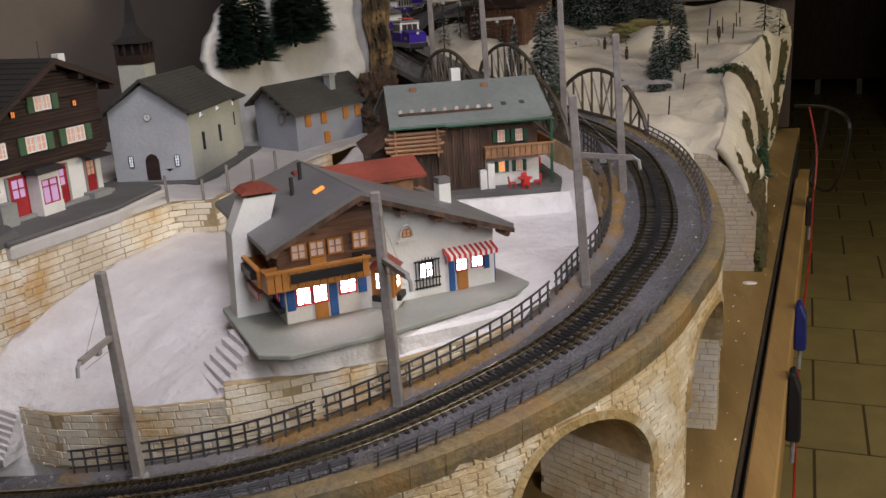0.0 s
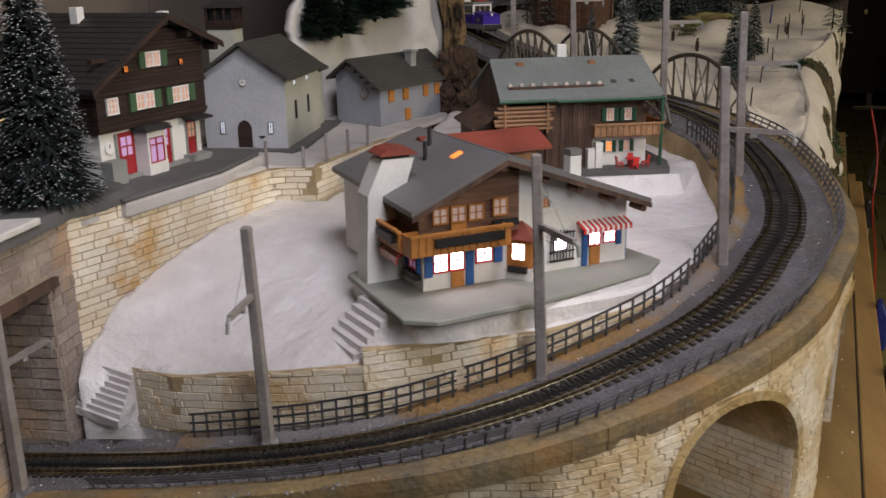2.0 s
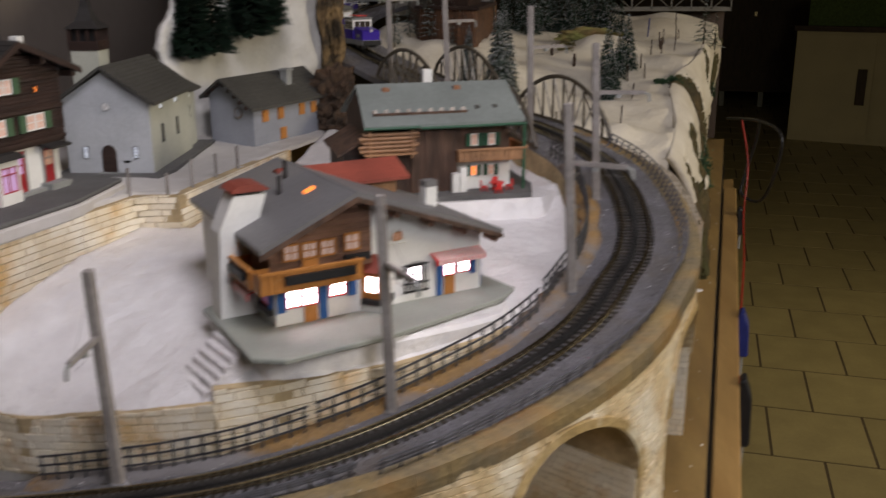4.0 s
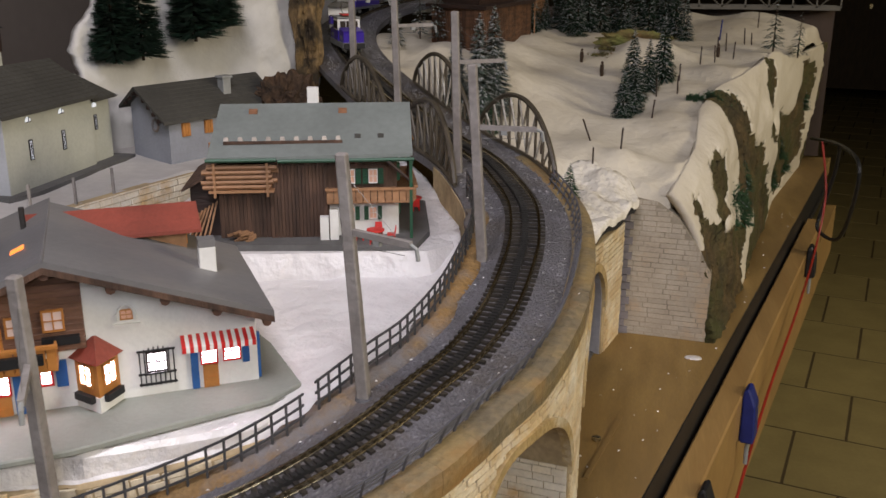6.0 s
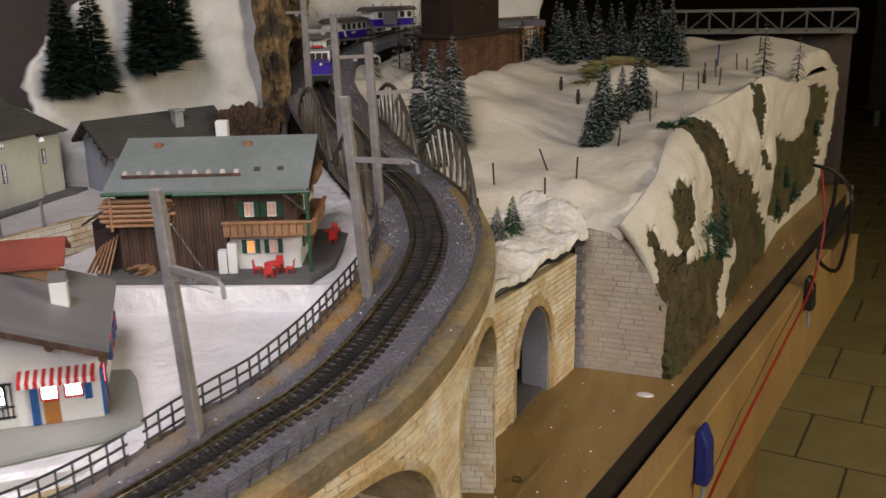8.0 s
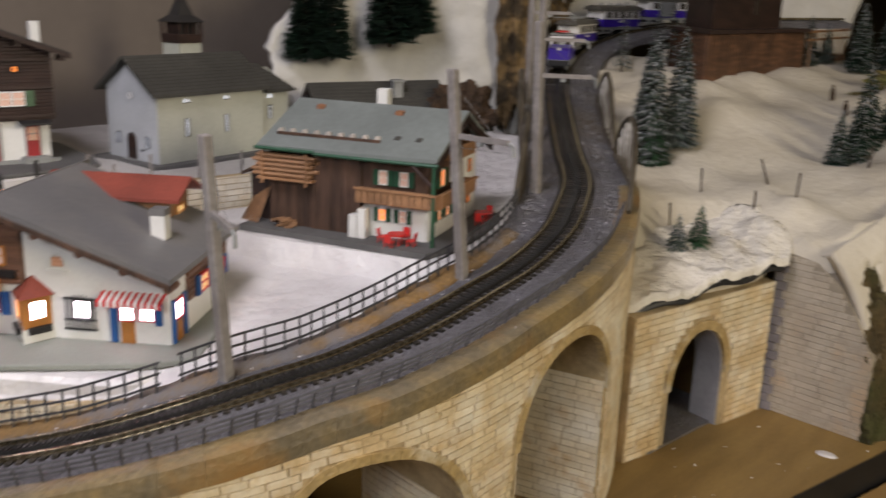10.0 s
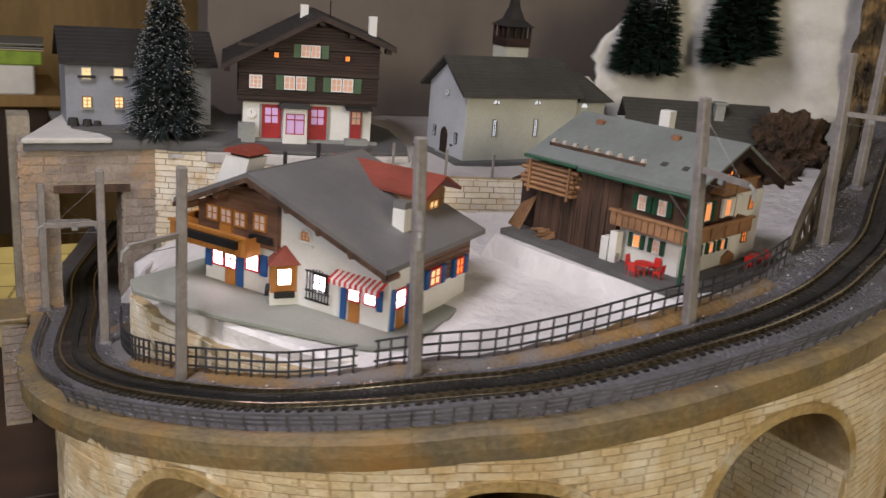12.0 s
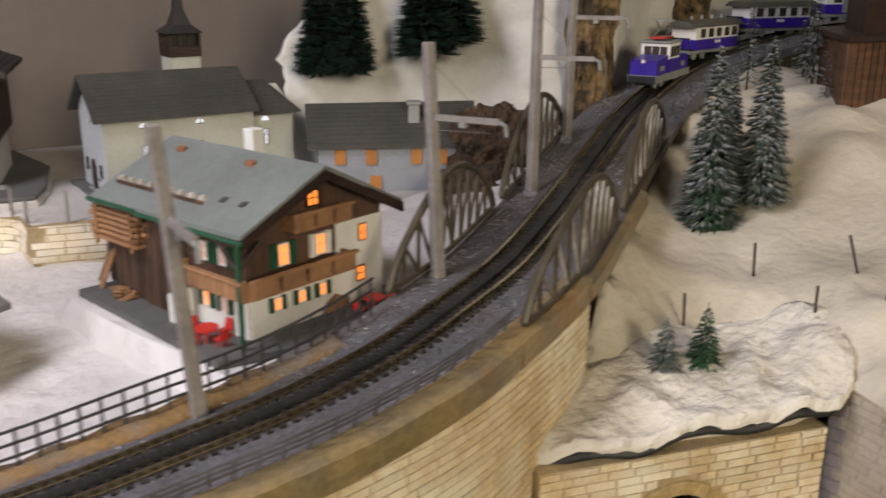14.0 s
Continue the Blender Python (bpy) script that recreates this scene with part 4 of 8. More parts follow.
# ---- portal wall, big grey wall and the lower tunnel ----
def arch_wall(name, a, b, z0, ztop, jl, jr, spring, rise, thick, mat, label):
    """An upright wall from a to b with one round-headed opening; jl and jr are its sides, counted from a."""
    a, b = Vector(a), Vector(b)
    L = (b - a).length
    m = Matrix.Translation((a.x, a.y, 0)) @ Matrix.Rotation(math.atan2(b.y - a.y, b.x - a.x), 4, "Z")
    pts = sorted({0.0, L, *[jl + 1e-4, jl - 1e-4, jr - 1e-4, jr + 1e-4], *np.linspace(jl + 0.0005, jr - 0.0005, 30).tolist()})
    bm = bmesh.new()
    mid, h = (jl + jr) / 2, (jr - jl) / 2
    rings = []
    for p in pts:
        z = z0
        if jl < p < jr:
            z = spring + rise * math.sqrt(max(0, 1 - ((p - mid) / h) ** 2))
        t = ztop(p)
        rings.append([bm.verts.new(m @ Vector(q)) for q in ((p, 0, z), (p, 0, t), (p, thick, t), (p, thick, z))])
    for r0, r1 in zip(rings[:-1], rings[1:]):
        for k in range(4):
            bm.faces.new((r0[k], r0[(k + 1) % 4], r1[(k + 1) % 4], r1[k]))
    bm.faces.new(rings[0])
    bm.faces.new(rings[-1][::-1])
    ob = solid(name, bm, mat, label, "tunnel portal", kind="object")
    n = 20
    for k in range(n):
        bm = bmesh.new()
        t0, t1 = math.pi * (k + 0.015) / n, math.pi * (k + 0.985) / n
        q = [(mid + (h + 0.008 * e) * math.cos(t), spring + (rise + 0.009 * e) * math.sin(t)) for t, e in ((t0, 0), (t1, 0), (t1, 1), (t0, 1))]
        hexa(bm, [(x, 0.004, z) for x, z in q], [(x, -0.003, z) for x, z in q], m)
        part("arch_stone", bm, ARCH_STONE, ob)

    def keep(d, z):
        hh = h + 0.008
        if abs(d - mid) < hh:
            return z > spring + (rise + 0.009) * math.sqrt(max(0, 1 - ((d - mid) / hh) ** 2))
        return True

    stones(ob, [a, b], lambda d: z0, ztop, 0.0060, 0.0185, STONE, 250, keep, seed=31)
    return ob


arch_wall("tunnel_portal", (0.180, 1.030), (0.228, 1.228), 0.99, lambda d: 1.128, 0.055, 0.135, 1.047, 0.052, 0.03, MORTAR, "sandstone tunnel portal with a dark round opening")
bm = bmesh.new()
hexa(bm, [(-0.02, 1.10, 0.9902), (0.19, 1.06, 0.9902), (0.21, 1.2, 0.9902), (0.0, 1.24, 0.9902)], [(-0.02, 1.10, 0.9925), (0.19, 1.06, 0.9925), (0.21, 1.2, 0.9925), (0.0, 1.24, 0.9925)])
solid("tunnel_floor", bm, BALLAST, "dark tunnel floor", "tunnel floor")
bm = bmesh.new()
port = Matrix.Translation((0.180, 1.030, 0)) @ Matrix.Rotation(math.atan2(0.198, 0.048), 4, "Z")
ring = [(0.095 + 0.0385 * math.cos(math.radians(q)), 1.047 + 0.0505 * math.sin(math.radians(q))) for q in range(0, 91, 9)]
ring = [(0.1335, 0.9905)] + ring
outer = [(0.1415, 0.9905)] + [(0.095 + 0.0465 * math.cos(math.radians(q)), 1.047 + 0.0585 * math.sin(math.radians(q))) for q in range(0, 91, 9)]
prism = [[bm.verts.new(port @ Vector((x, y, z))) for x, z in ring + outer[::-1]] for y in (0.0015, 0.032)]
n = len(prism[0])
for k in range(n):
    bm.faces.new((prism[0][k], prism[0][(k + 1) % n], prism[1][(k + 1) % n], prism[1][k]))
for k in range(n // 2 - 1):
    for p in prism:
        bm.faces.new((p[k], p[k + 1], p[n - 2 - k], p[n - 1 - k]))
solid("tunnel_side_lining", bm, material("grey_tunnel_plaster", (0.33, 0.325, 0.345), 0.9, vary=0.12, scale=30, fine=220, bump=0.6), "grey plaster lining inside the tunnel mouth", "tunnel lining", kind="object")
bm = bmesh.new()
box(bm, 0.09, 0.178, 1.05, 1.056, 0.993, 1.125)
box(bm, 0.08, 0.0895, 1.05, 1.26, 0.993, 1.125)
box(bm, 0.09, 0.172, 1.0565, 1.23, 1.1255, 1.13)
solid("tunnel_inside", bm, BLACK, "black tunnel lining", "tunnel lining")

big_a, big_b = (0.2300, 1.2345), (0.3290, 1.2245)
big_top = ramp((0, 1.158), (0.035, 1.153), (0.06, 1.135), (0.085, 1.10), (0.1, 1.07))
w = wall_strip("grey_retaining_wall", [big_a, big_b], lambda d: 0.99, big_top, 0.02, MORTAR_GREY, "tall wall of grey stone blocks at the foot of the hill", n=30)
stones(w, [big_a, big_b], lambda d: 0.99, big_top, 0.0062, 0.0230, STONE_GREY, 300, lambda d, z: z < big_top(d) + 0.001, proud=0.0005, seed=33)
bm = bmesh.new()
for i in range(18):
    box(bm, -0.004, 0.004 if i % 2 else 0.008, -0.003, 0.003, 0, 0.0083, Matrix.Translation((0.231, 1.2335, 0.9905 + i * 0.0092)))
solid("corner_quoins", bm, material("slate_blue_quoins", (0.255, 0.235, 0.25), 0.8, vary=0.15), "grey quoin stones at the wall corner", "quoins")

# snow slab over the portal
SLAB_SNOW = material("cracked_slab_snow", (0.76, 0.725, 0.65), 0.7, vary=0.08, scale=18, fine=160, bump=0.9, tint=(0.60, 0.56, 0.48), spec=0.3, spots=0.35, deep=0.004, patches=((0.46, 0.41, 0.33), 22, 0.10, 0.04))


SLAB = blend([(0.150, 1.045, 1.145), (0.172, 1.035, 1.1385), (0.20, 1.09, 1.1445), (0.225, 1.16, 1.152), (0.243, 1.212, 1.158), (0.15, 1.12, 1.160), (0.157, 1.157, 1.163), (0.184, 1.201, 1.167), (0.205, 1.25, 1.183), (0.177, 1.27, 1.190), (0.13, 1.17, 1.172), (0.19, 1.13, 1.156), (0.21, 1.19, 1.162)])
SLAB_POLY = [(0.140, 1.048), (0.1690, 1.0345), (0.1935, 1.075), (0.2085, 1.115), (0.2200, 1.148), (0.2350, 1.190), (0.2435, 1.215), (0.238, 1.236), (0.222, 1.252), (0.185, 1.272), (0.155, 1.25), (0.112, 1.20), (0.088, 1.13), (0.112, 1.085)]
patch("snow_slab", SLAB_POLY, SLAB, SLAB_SNOW,
      "rough snow covered slab over the tunnel portal", "snow", rough=0.0055, grain=48, res=0.0036, skirt=0.008, seed=4.0)
# added black sheet, so the gap below the slab's edge reads as dark shade
patch("slab_base", [(0.19 + (x - 0.19) * 0.95, 1.16 + (y - 1.16) * 0.96) for x, y in SLAB_POLY], lambda x, y: SLAB(x, y) - 0.0080, BLACK,
      "black sheet standing in for the shaded gap under the snow slab", "board", rough=0.0015, grain=48, res=0.008, skirt=0.006, seed=4.5)

# ---- hill on the right ----
CREST = [(0.272, 1.232, 1.160), (0.300, 1.330, 1.190), (0.312, 1.430, 1.222), (0.330, 1.500, 1.240), (0.390, 1.620, 1.268), (0.420, 1.720, 1.279), (0.470, 1.880, 1.260), (0.590, 2.280, 1.255)]
HILL_RAW = blend([(0.165, 1.06, 1.147), (0.150, 1.09, 1.160), (0.125, 1.14, 1.174), (0.157, 1.157, 1.155), (0.184, 1.201, 1.157), (0.1246, 1.199, 1.1736), (0.1247, 1.268, 1.194), (0.187, 1.259, 1.186), (0.218, 1.291, 1.200), (0.176, 1.312, 1.205),
              (0.09, 1.24, 1.197), (0.042, 1.31, 1.207), (0.059, 1.353, 1.2245), (0.2137, 1.432, 1.214), (0.15, 1.35, 1.205), (0.25, 1.30, 1.190), (0.23, 1.25, 1.168), (0.09, 1.14, 1.213), (0.115, 1.10, 1.182), (0.135, 1.085, 1.170),
              (0.2146, 1.73, 1.293), (0.24, 1.62, 1.26), (0.16, 1.68, 1.272), (0.10, 1.55, 1.262), (0.0105, 1.50, 1.290), (0.0215, 1.789, 1.295), (0.12, 1.85, 1.293), (0.30, 1.75, 1.28), (0.34, 1.60, 1.272), (0.38, 1.80, 1.285), (0.26, 1.40, 1.216), (0.29, 1.47, 1.238), (0.275, 1.43, 1.226), (0.305, 1.53, 1.250), (0.255, 1.35, 1.203), (0.280, 1.37, 1.210), (0.27, 1.30, 1.186), (0.25, 1.265, 1.173), (0.35, 1.60, 1.265), (0.05, 1.73, 1.300), (0.0, 1.57, 1.296), (0.03, 1.62, 1.297), (0.06, 1.85, 1.303), (0.05, 1.47, 1.272),
              (0.29, 1.55, 1.25), (0.40, 2.05, 1.312), (0.44, 2.12, 1.322), (0.2, 2.1, 1.31), (0.30, 2.15, 1.318), (0.225, 1.69, 1.302), (0.25, 1.69, 1.300), (-0.03, 1.42, 1.262), (-0.06, 1.55, 1.30), (0.0, 1.35, 1.232), (-0.13, 1.60, 1.305), (-0.12, 1.75, 1.318), (-0.05, 1.90, 1.325), (0.0, 1.255, 1.226), (-0.055, 1.345, 1.255), (-0.105, 1.43, 1.272), (-0.15, 1.52, 1.290), (-0.17, 1.62, 1.305), (0.06, 1.19, 1.218)] + CREST)


def over_slab(x, y):
    inside = False
    for (ax, ay), (bx, by) in zip(SLAB_POLY, SLAB_POLY[1:] + SLAB_POLY[:1]):
        if (ay > y) != (by > y) and x < ax + (y - ay) * (bx - ax) / (by - ay):
            inside = not inside
    return inside


def HILL(x, y):
    """The snow hill; it dips under the slab over the portal."""
    z = HILL_RAW(x, y)
    if not over_slab(x, y):
        return z
    w = min(max((x - 0.106) / 0.03, 0.0), 1.0)
    return z + (min(z, SLAB(x, y) - 0.005) - z) * w


hill_poly = [tuple(on_line(s, 0.046).xy) for s in np.linspace(1.42, 2.12, 16)]
hill_poly = hill_poly[::-1]
hill_poly = [(0.0, 2.25)] + hill_poly + [tuple(on_line(1.30, 0.050).xy), tuple(on_line(1.20, 0.050).xy), (0.165, 1.065), (0.188, 1.12), (0.205, 1.17), (0.222, 1.236)] + [(x + 0.004, y) for x, y, z in CREST] + [(0.58, 2.29), (0.0, 2.29)]
patch("snow_hill", hill_poly, HILL, SNOW_HILL, "yellowish white snow covered hillside", "snow", rough=0.0045, grain=16, res=0.012, skirt=0.03, seed=2.0)
bm = bmesh.new()
sweep(bm, V1 - 0.004, 1.44, [(0.044, -0.014), (0.058, -0.016), (0.0575, -0.006), (0.052, -0.0035), (0.044, -0.004)])
solid("hill_verge", bm, OCHRE, "ochre earth edge between the track and the hill", "verge")

FOOT = [(0.329, 1.222), (0.352, 1.310), (0.366, 1.390), (0.382, 1.465), (0.402, 1.600), (0.432, 1.730), (0.470, 1.950), (0.565, 2.300)]
WAIST = [(0.312, 1.231, 1.090), (0.337, 1.320, 1.125), (0.345, 1.405, 1.165), (0.370, 1.495, 1.170), (0.402, 1.600, 1.165), (0.433, 1.725, 1.175), (0.468, 1.900, 1.170), (0.585, 2.290, 1.150)]
ROCK_MOSS = material("mossy_brown_cliff", (0.115, 0.078, 0.030), 0.95, vary=0.4, scale=40, fine=300, bump=1.0, tint=(0.045, 0.034, 0.014), deep=0.004, patches=((0.060, 0.062, 0.016), 14, 0.45, 0.12))
# bare places of the cliff: along its length, and from foot (0) to crest (1)
BARE = [
    [(2.75, 1.02), (3.0, 0.96), (3.15, 0.75), (3.25, 0.57), (3.95, 0.50), (4.4, 0.40), (4.8, 0.28), (5.2, 0.12), (5.3, -0.1), (3.1, -0.1), (3.1, 0.09), (3.4, 0.15), (3.5, 0.19), (2.5, 0.24), (2.5, 0.40), (2.62, 0.52), (2.45, 0.75), (2.45, 1.02)],
    [(1.12, 0.85), (1.75, 0.62), (1.85, 0.48), (1.65, 0.40), (1.08, 0.42), (0.78, 0.47), (0.80, 0.63), (0.95, 0.76)],
    [(0.20, 0.84), (0.45, 0.79), (0.44, 0.70), (0.52, 0.58), (0.9, 0.42), (1.9, 0.26), (2.95, 0.20), (2.85, 0.11), (2.5, 0.05), (2.9, -0.1), (-0.1, -0.1), (-0.1, 0.45), (0.08, 0.58)],
    [(4.45, 1.02), (4.92, 0.94), (4.80, 0.62), (4.95, 0.50), (5.25, 0.34), (4.72, 0.42), (4.65, 0.56), (4.35, 0.78)],
    [(5.48, 0.55), (5.9, 0.50), (6.35, 0.45), (6.45, 0.61), (6.38, 0.89), (6.60, 0.85), (6.72, 0.55), (6.75, 0.35), (6.65, 0.16), (6.4, 0.08), (6.0, 0.05), (5.35, 0.14), (5.35, 0.33), (5.73, 0.38)],
    [(6.85, 1.02), (7.1, 1.02), (7.1, -0.1), (6.9, -0.1), (6.95, 0.34)],
]


def within(poly, x, y):
    inside = False
    for (ax, ay), (bx, by) in zip(poly, poly[1:] + poly[:1]):
        if (ay > y) != (by > y) and x < ax + (y - ay) * (bx - ax) / (by - ay):
            inside = not inside
    return inside


def cliff_point(u, f):
    i = min(int(u), 6)
    w = u - i
    a, b, c = (Vector(p[i]).lerp(Vector(p[i + 1]), w) for p in ([(x, y, 0.985) for x, y in FOOT], WAIST, CREST))
    return a * (1 - f) * (1 - 2 * f) + b * 4 * f * (1 - f) + c * f * (2 * f - 1)


def cliff():
    """A snow-covered slope whose bare places lie a little deeper and stay rough."""
    bm, rows, cols, grid = bmesh.new(), 84, 210, []
    bare = {}
    for r in range(rows + 1):
        line = []
        for c in range(cols + 1):
            u, f = 7.0 * c / cols, r / rows
            p = cliff_point(u, f)
            uu = u + 0.10 * noise.noise(p * 60) + 0.06 * noise.noise(p * 150)
            ff = f + 0.030 * noise.noise(p * 60 + Vector((5, 0, 0))) + 0.022 * noise.noise(p * 150 + Vector((5, 0, 0)))
            rock_here = any(within(poly, uu, ff) for poly in BARE)
            bare[(r, c)] = rock_here
            k = min(1.0, 5 * f, 5 * (1 - f), 2.5 * u)
            out = k * (0.010 * noise.noise(p * 11) + 0.005 * noise.noise(p * 30))
            if rock_here:
                out += -0.005 * k + min(1.0, 0.1 + 2.5 * u) * 0.007 * noise.noise(Vector((p.x * 90, p.y * 90, p.z * 30))) + 0.003 * noise.noise(p * 260)
            line.append(bm.verts.new(p + Vector((0.9, -0.3, 0.3)) * out))
        grid.append(line)
    for r in range(rows):
        for c in range(cols):
            fc = bm.faces.new((grid[r][c], grid[r][c + 1], grid[r + 1][c + 1], grid[r + 1][c]))
            fc.material_index = int(bare[(r, c)] + bare[(r, c + 1)] + bare[(r + 1, c)] + bare[(r + 1, c + 1)] >= 2)
    ob = solid("cliff", bm, SNOW_HILL, "snowy cliff with bare gullies of mossy brown rock", "cliff", smooth=True)
    ob.data.materials.append(ROCK_MOSS)
    mod = ob.modifiers.new("thick", "SOLIDIFY")
    mod.thickness = 0.01 * K
    mod.offset = -1


cliff()


def loft(name, low, high, rows, mat, label, category, rough=0.01, grain=14.0, bulge=0.0, cols=8, seed=0.0, torn=None):
    """A rough slope between a lower and an upper line."""
    def dense(pts):
        out = []
        for a, b in zip(pts[:-1], pts[1:]):
            out += [Vector(a).lerp(Vector(b), i / cols) for i in range(cols)]
        return out + [Vector(pts[-1])]
    lo, hi = dense(low), dense(high)
    bm = bmesh.new()
    grid = []
    for r in range(rows + 1):
        f = r / rows
        line = []
        for i, (a, b) in enumerate(zip(lo, hi)):
            p = a.lerp(b, f)
            if torn:
                n = len(lo) - 1
                q0 = torn(p.z)
                q = (q0 + (1 - q0) * i / n) * n
                j = min(max(int(math.floor(q)), 0), n - 1)
                p = (lo[j] + (lo[j + 1] - lo[j]) * (q - j)).lerp(hi[j] + (hi[j + 1] - hi[j]) * (q - j), f)
            t = lo[min(i + 1, len(lo) - 1)] - lo[max(i - 1, 0)]
            nrm = Vector((t.y, -t.x, 0)).normalized()
            e = math.sin(f * math.pi)
            p += nrm * (bulge * e + rough * noise.noise((p.x * grain, p.y * grain, p.z * grain + seed)) + 0.4 * rough * noise.noise((p.x * grain * 3, p.y * grain * 3, p.z * grain * 3 + seed)))
            line.append(bm.verts.new(p))
        grid.append(line)
    for a, b in zip(grid[:-1], grid[1:]):
        for i in range(len(a) - 1):
            bm.faces.new((a[i], a[i + 1], b[i + 1], b[i]))
    ob = solid(name, bm, mat, label, category, smooth=True)
    mod = ob.modifiers.new("thick", "SOLIDIFY")
    mod.thickness = 0.01 * K
    mod.offset = -1
    return ob


loft("white_mountain", [(-0.362, 1.085, 1.19), (-0.345, 1.135, 1.19), (-0.330, 1.185, 1.19), (-0.30, 1.255, 1.19), (-0.235, 1.325, 1.19), (-0.20, 1.40, 1.2)],
     [(-0.352, 1.215, 1.80), (-0.340, 1.245, 1.80), (-0.325, 1.28, 1.80), (-0.30, 1.35, 1.80), (-0.25, 1.44, 1.80), (-0.25, 1.50, 1.80)], 90, SNOW_WALL,
     "steep white plaster mountain behind the village", "mountain", rough=0.016, grain=11, cols=10, seed=7.0,
     torn=lambda z: 0.05 * noise.noise((z * 36, 4.0, 0.0)) + 0.04 * noise.noise((z * 95, 2.0, 0.0)) + 0.022 * noise.noise((z * 240, 3.0, 0.0)) - 0.06 * math.exp(-((z - 1.325) / 0.03) ** 2) + 0.40 * min(max((z - 1.352) / 0.10, 0.0), 1.0))
loft("white_mountain_far", [(-0.225, 1.40, 1.2), (-0.262, 1.50, 1.25), (-0.29, 1.62, 1.27), (-0.285, 1.75, 1.30), (-0.23, 1.90, 1.32), (-0.14, 2.02, 1.32), (0.0, 2.11, 1.30)],
     [(-0.26, 1.47, 1.80), (-0.32, 1.58, 1.80), (-0.34, 1.70, 1.8), (-0.32, 1.82, 1.8), (-0.26, 1.98, 1.7), (-0.16, 2.10, 1.55), (0.0, 2.2, 1.42)], 24, SNOW_WALL,
     "white plaster mountain beyond the bend of the track", "mountain", rough=0.016, grain=11, cols=10, seed=8.0)


def rock(name, place, size, mat, label, seed, kind="object"):
    bm = bmesh.new()
    bmesh.ops.create_icosphere(bm, subdivisions=5, radius=1.0)
    for v in bm.verts:
        d = 1 + 0.45 * noise.noise(v.co * 1.9 + Vector((seed, 0, 0))) + 0.32 * noise.noise(v.co * 4.3 + Vector((seed, 2, 0))) + 0.22 * abs(noise.noise(Vector((v.co.x * 9, v.co.y * 9, v.co.z * 5)) + Vector((seed, 5, 0)))) + 0.09 * noise.noise(v.co * 24)
        v.co = Vector((v.co.x * size[0] * d + place[0], v.co.y * size[1] * d + place[1], v.co.z * size[2] * d + place[2]))
    return solid(name, bm, mat, label, "rock", kind=kind)


rock("rock_column", (-0.208, 1.385, 1.37), (0.017, 0.026, 0.13), ROCK, "tall ochre brown rock column in the white mountain", 1.0)
rock("rock_column", (-0.29, 1.60, 1.43), (0.03, 0.035, 0.10), ROCK, "ochre brown rock patch above the track", 2.0)
rock("brown_rock", (-0.190, 1.250, 1.235), (0.036, 0.042, 0.042), ROCK_DARK, "dark brown craggy rock behind the cottage", 3.0)
rock("brown_rock", (-0.155, 1.20, 1.20), (0.03, 0.04, 0.03), ROCK_DARK, "dark brown craggy rock below the bridge", 4.0)
rock("mossy_crown", (0.212, 1.715, 1.296), (0.046, 0.012, 0.012), MOSS, "yellow-green moss along the crown of the mound", 6.0)


# ---- building kit ----
def face(kind, L=0.0, D=0.0, off=0.0):
    """From wall coordinates (x to the right, y inward, z up) to the house's own."""
    if kind == "right":
        return Matrix.Translation((L + off, 0, 0)) @ Matrix.Rotation(math.pi / 2, 4, "Z")
    if kind == "left":
        return Matrix.Translation((-off, D, 0)) @ Matrix.Rotation(-math.pi / 2, 4, "Z")
    if kind == "back":
        return Matrix.Translation((L, D + off, 0)) @ Matrix.Rotation(math.pi, 4, "Z")
    return Matrix.Translation((0, -off, 0))


def lattice(bm, xs, zs, y0, y1, m):
    """A flat frame with square openings in every second field."""
    v = [[[bm.verts.new(m @ Vector((a, y, c))) for c in zs] for a in xs] for y in (y0, y1)]
    nx, nz = len(xs) - 1, len(zs) - 1
    full = lambda i, j: 0 <= i < nx and 0 <= j < nz and not (i % 2 and j % 2)
    for i in range(nx):
        for j in range(nz):
            if not full(i, j):
                continue
            for f in v:
                bm.faces.new((f[i][j], f[i + 1][j], f[i + 1][j + 1], f[i][j + 1]))
            for (di, dj), (a, b) in (((-1, 0), ((i, j), (i, j + 1))), ((1, 0), ((i + 1, j), (i + 1, j + 1))), ((0, -1), ((i, j), (i + 1, j))), ((0, 1), ((i, j + 1), (i + 1, j + 1)))):
                if not full(i + di, j + dj):
                    bm.faces.new((v[0][a[0]][a[1]], v[0][b[0]][b[1]], v[1][b[0]][b[1]], v[1][a[0]][a[1]]))


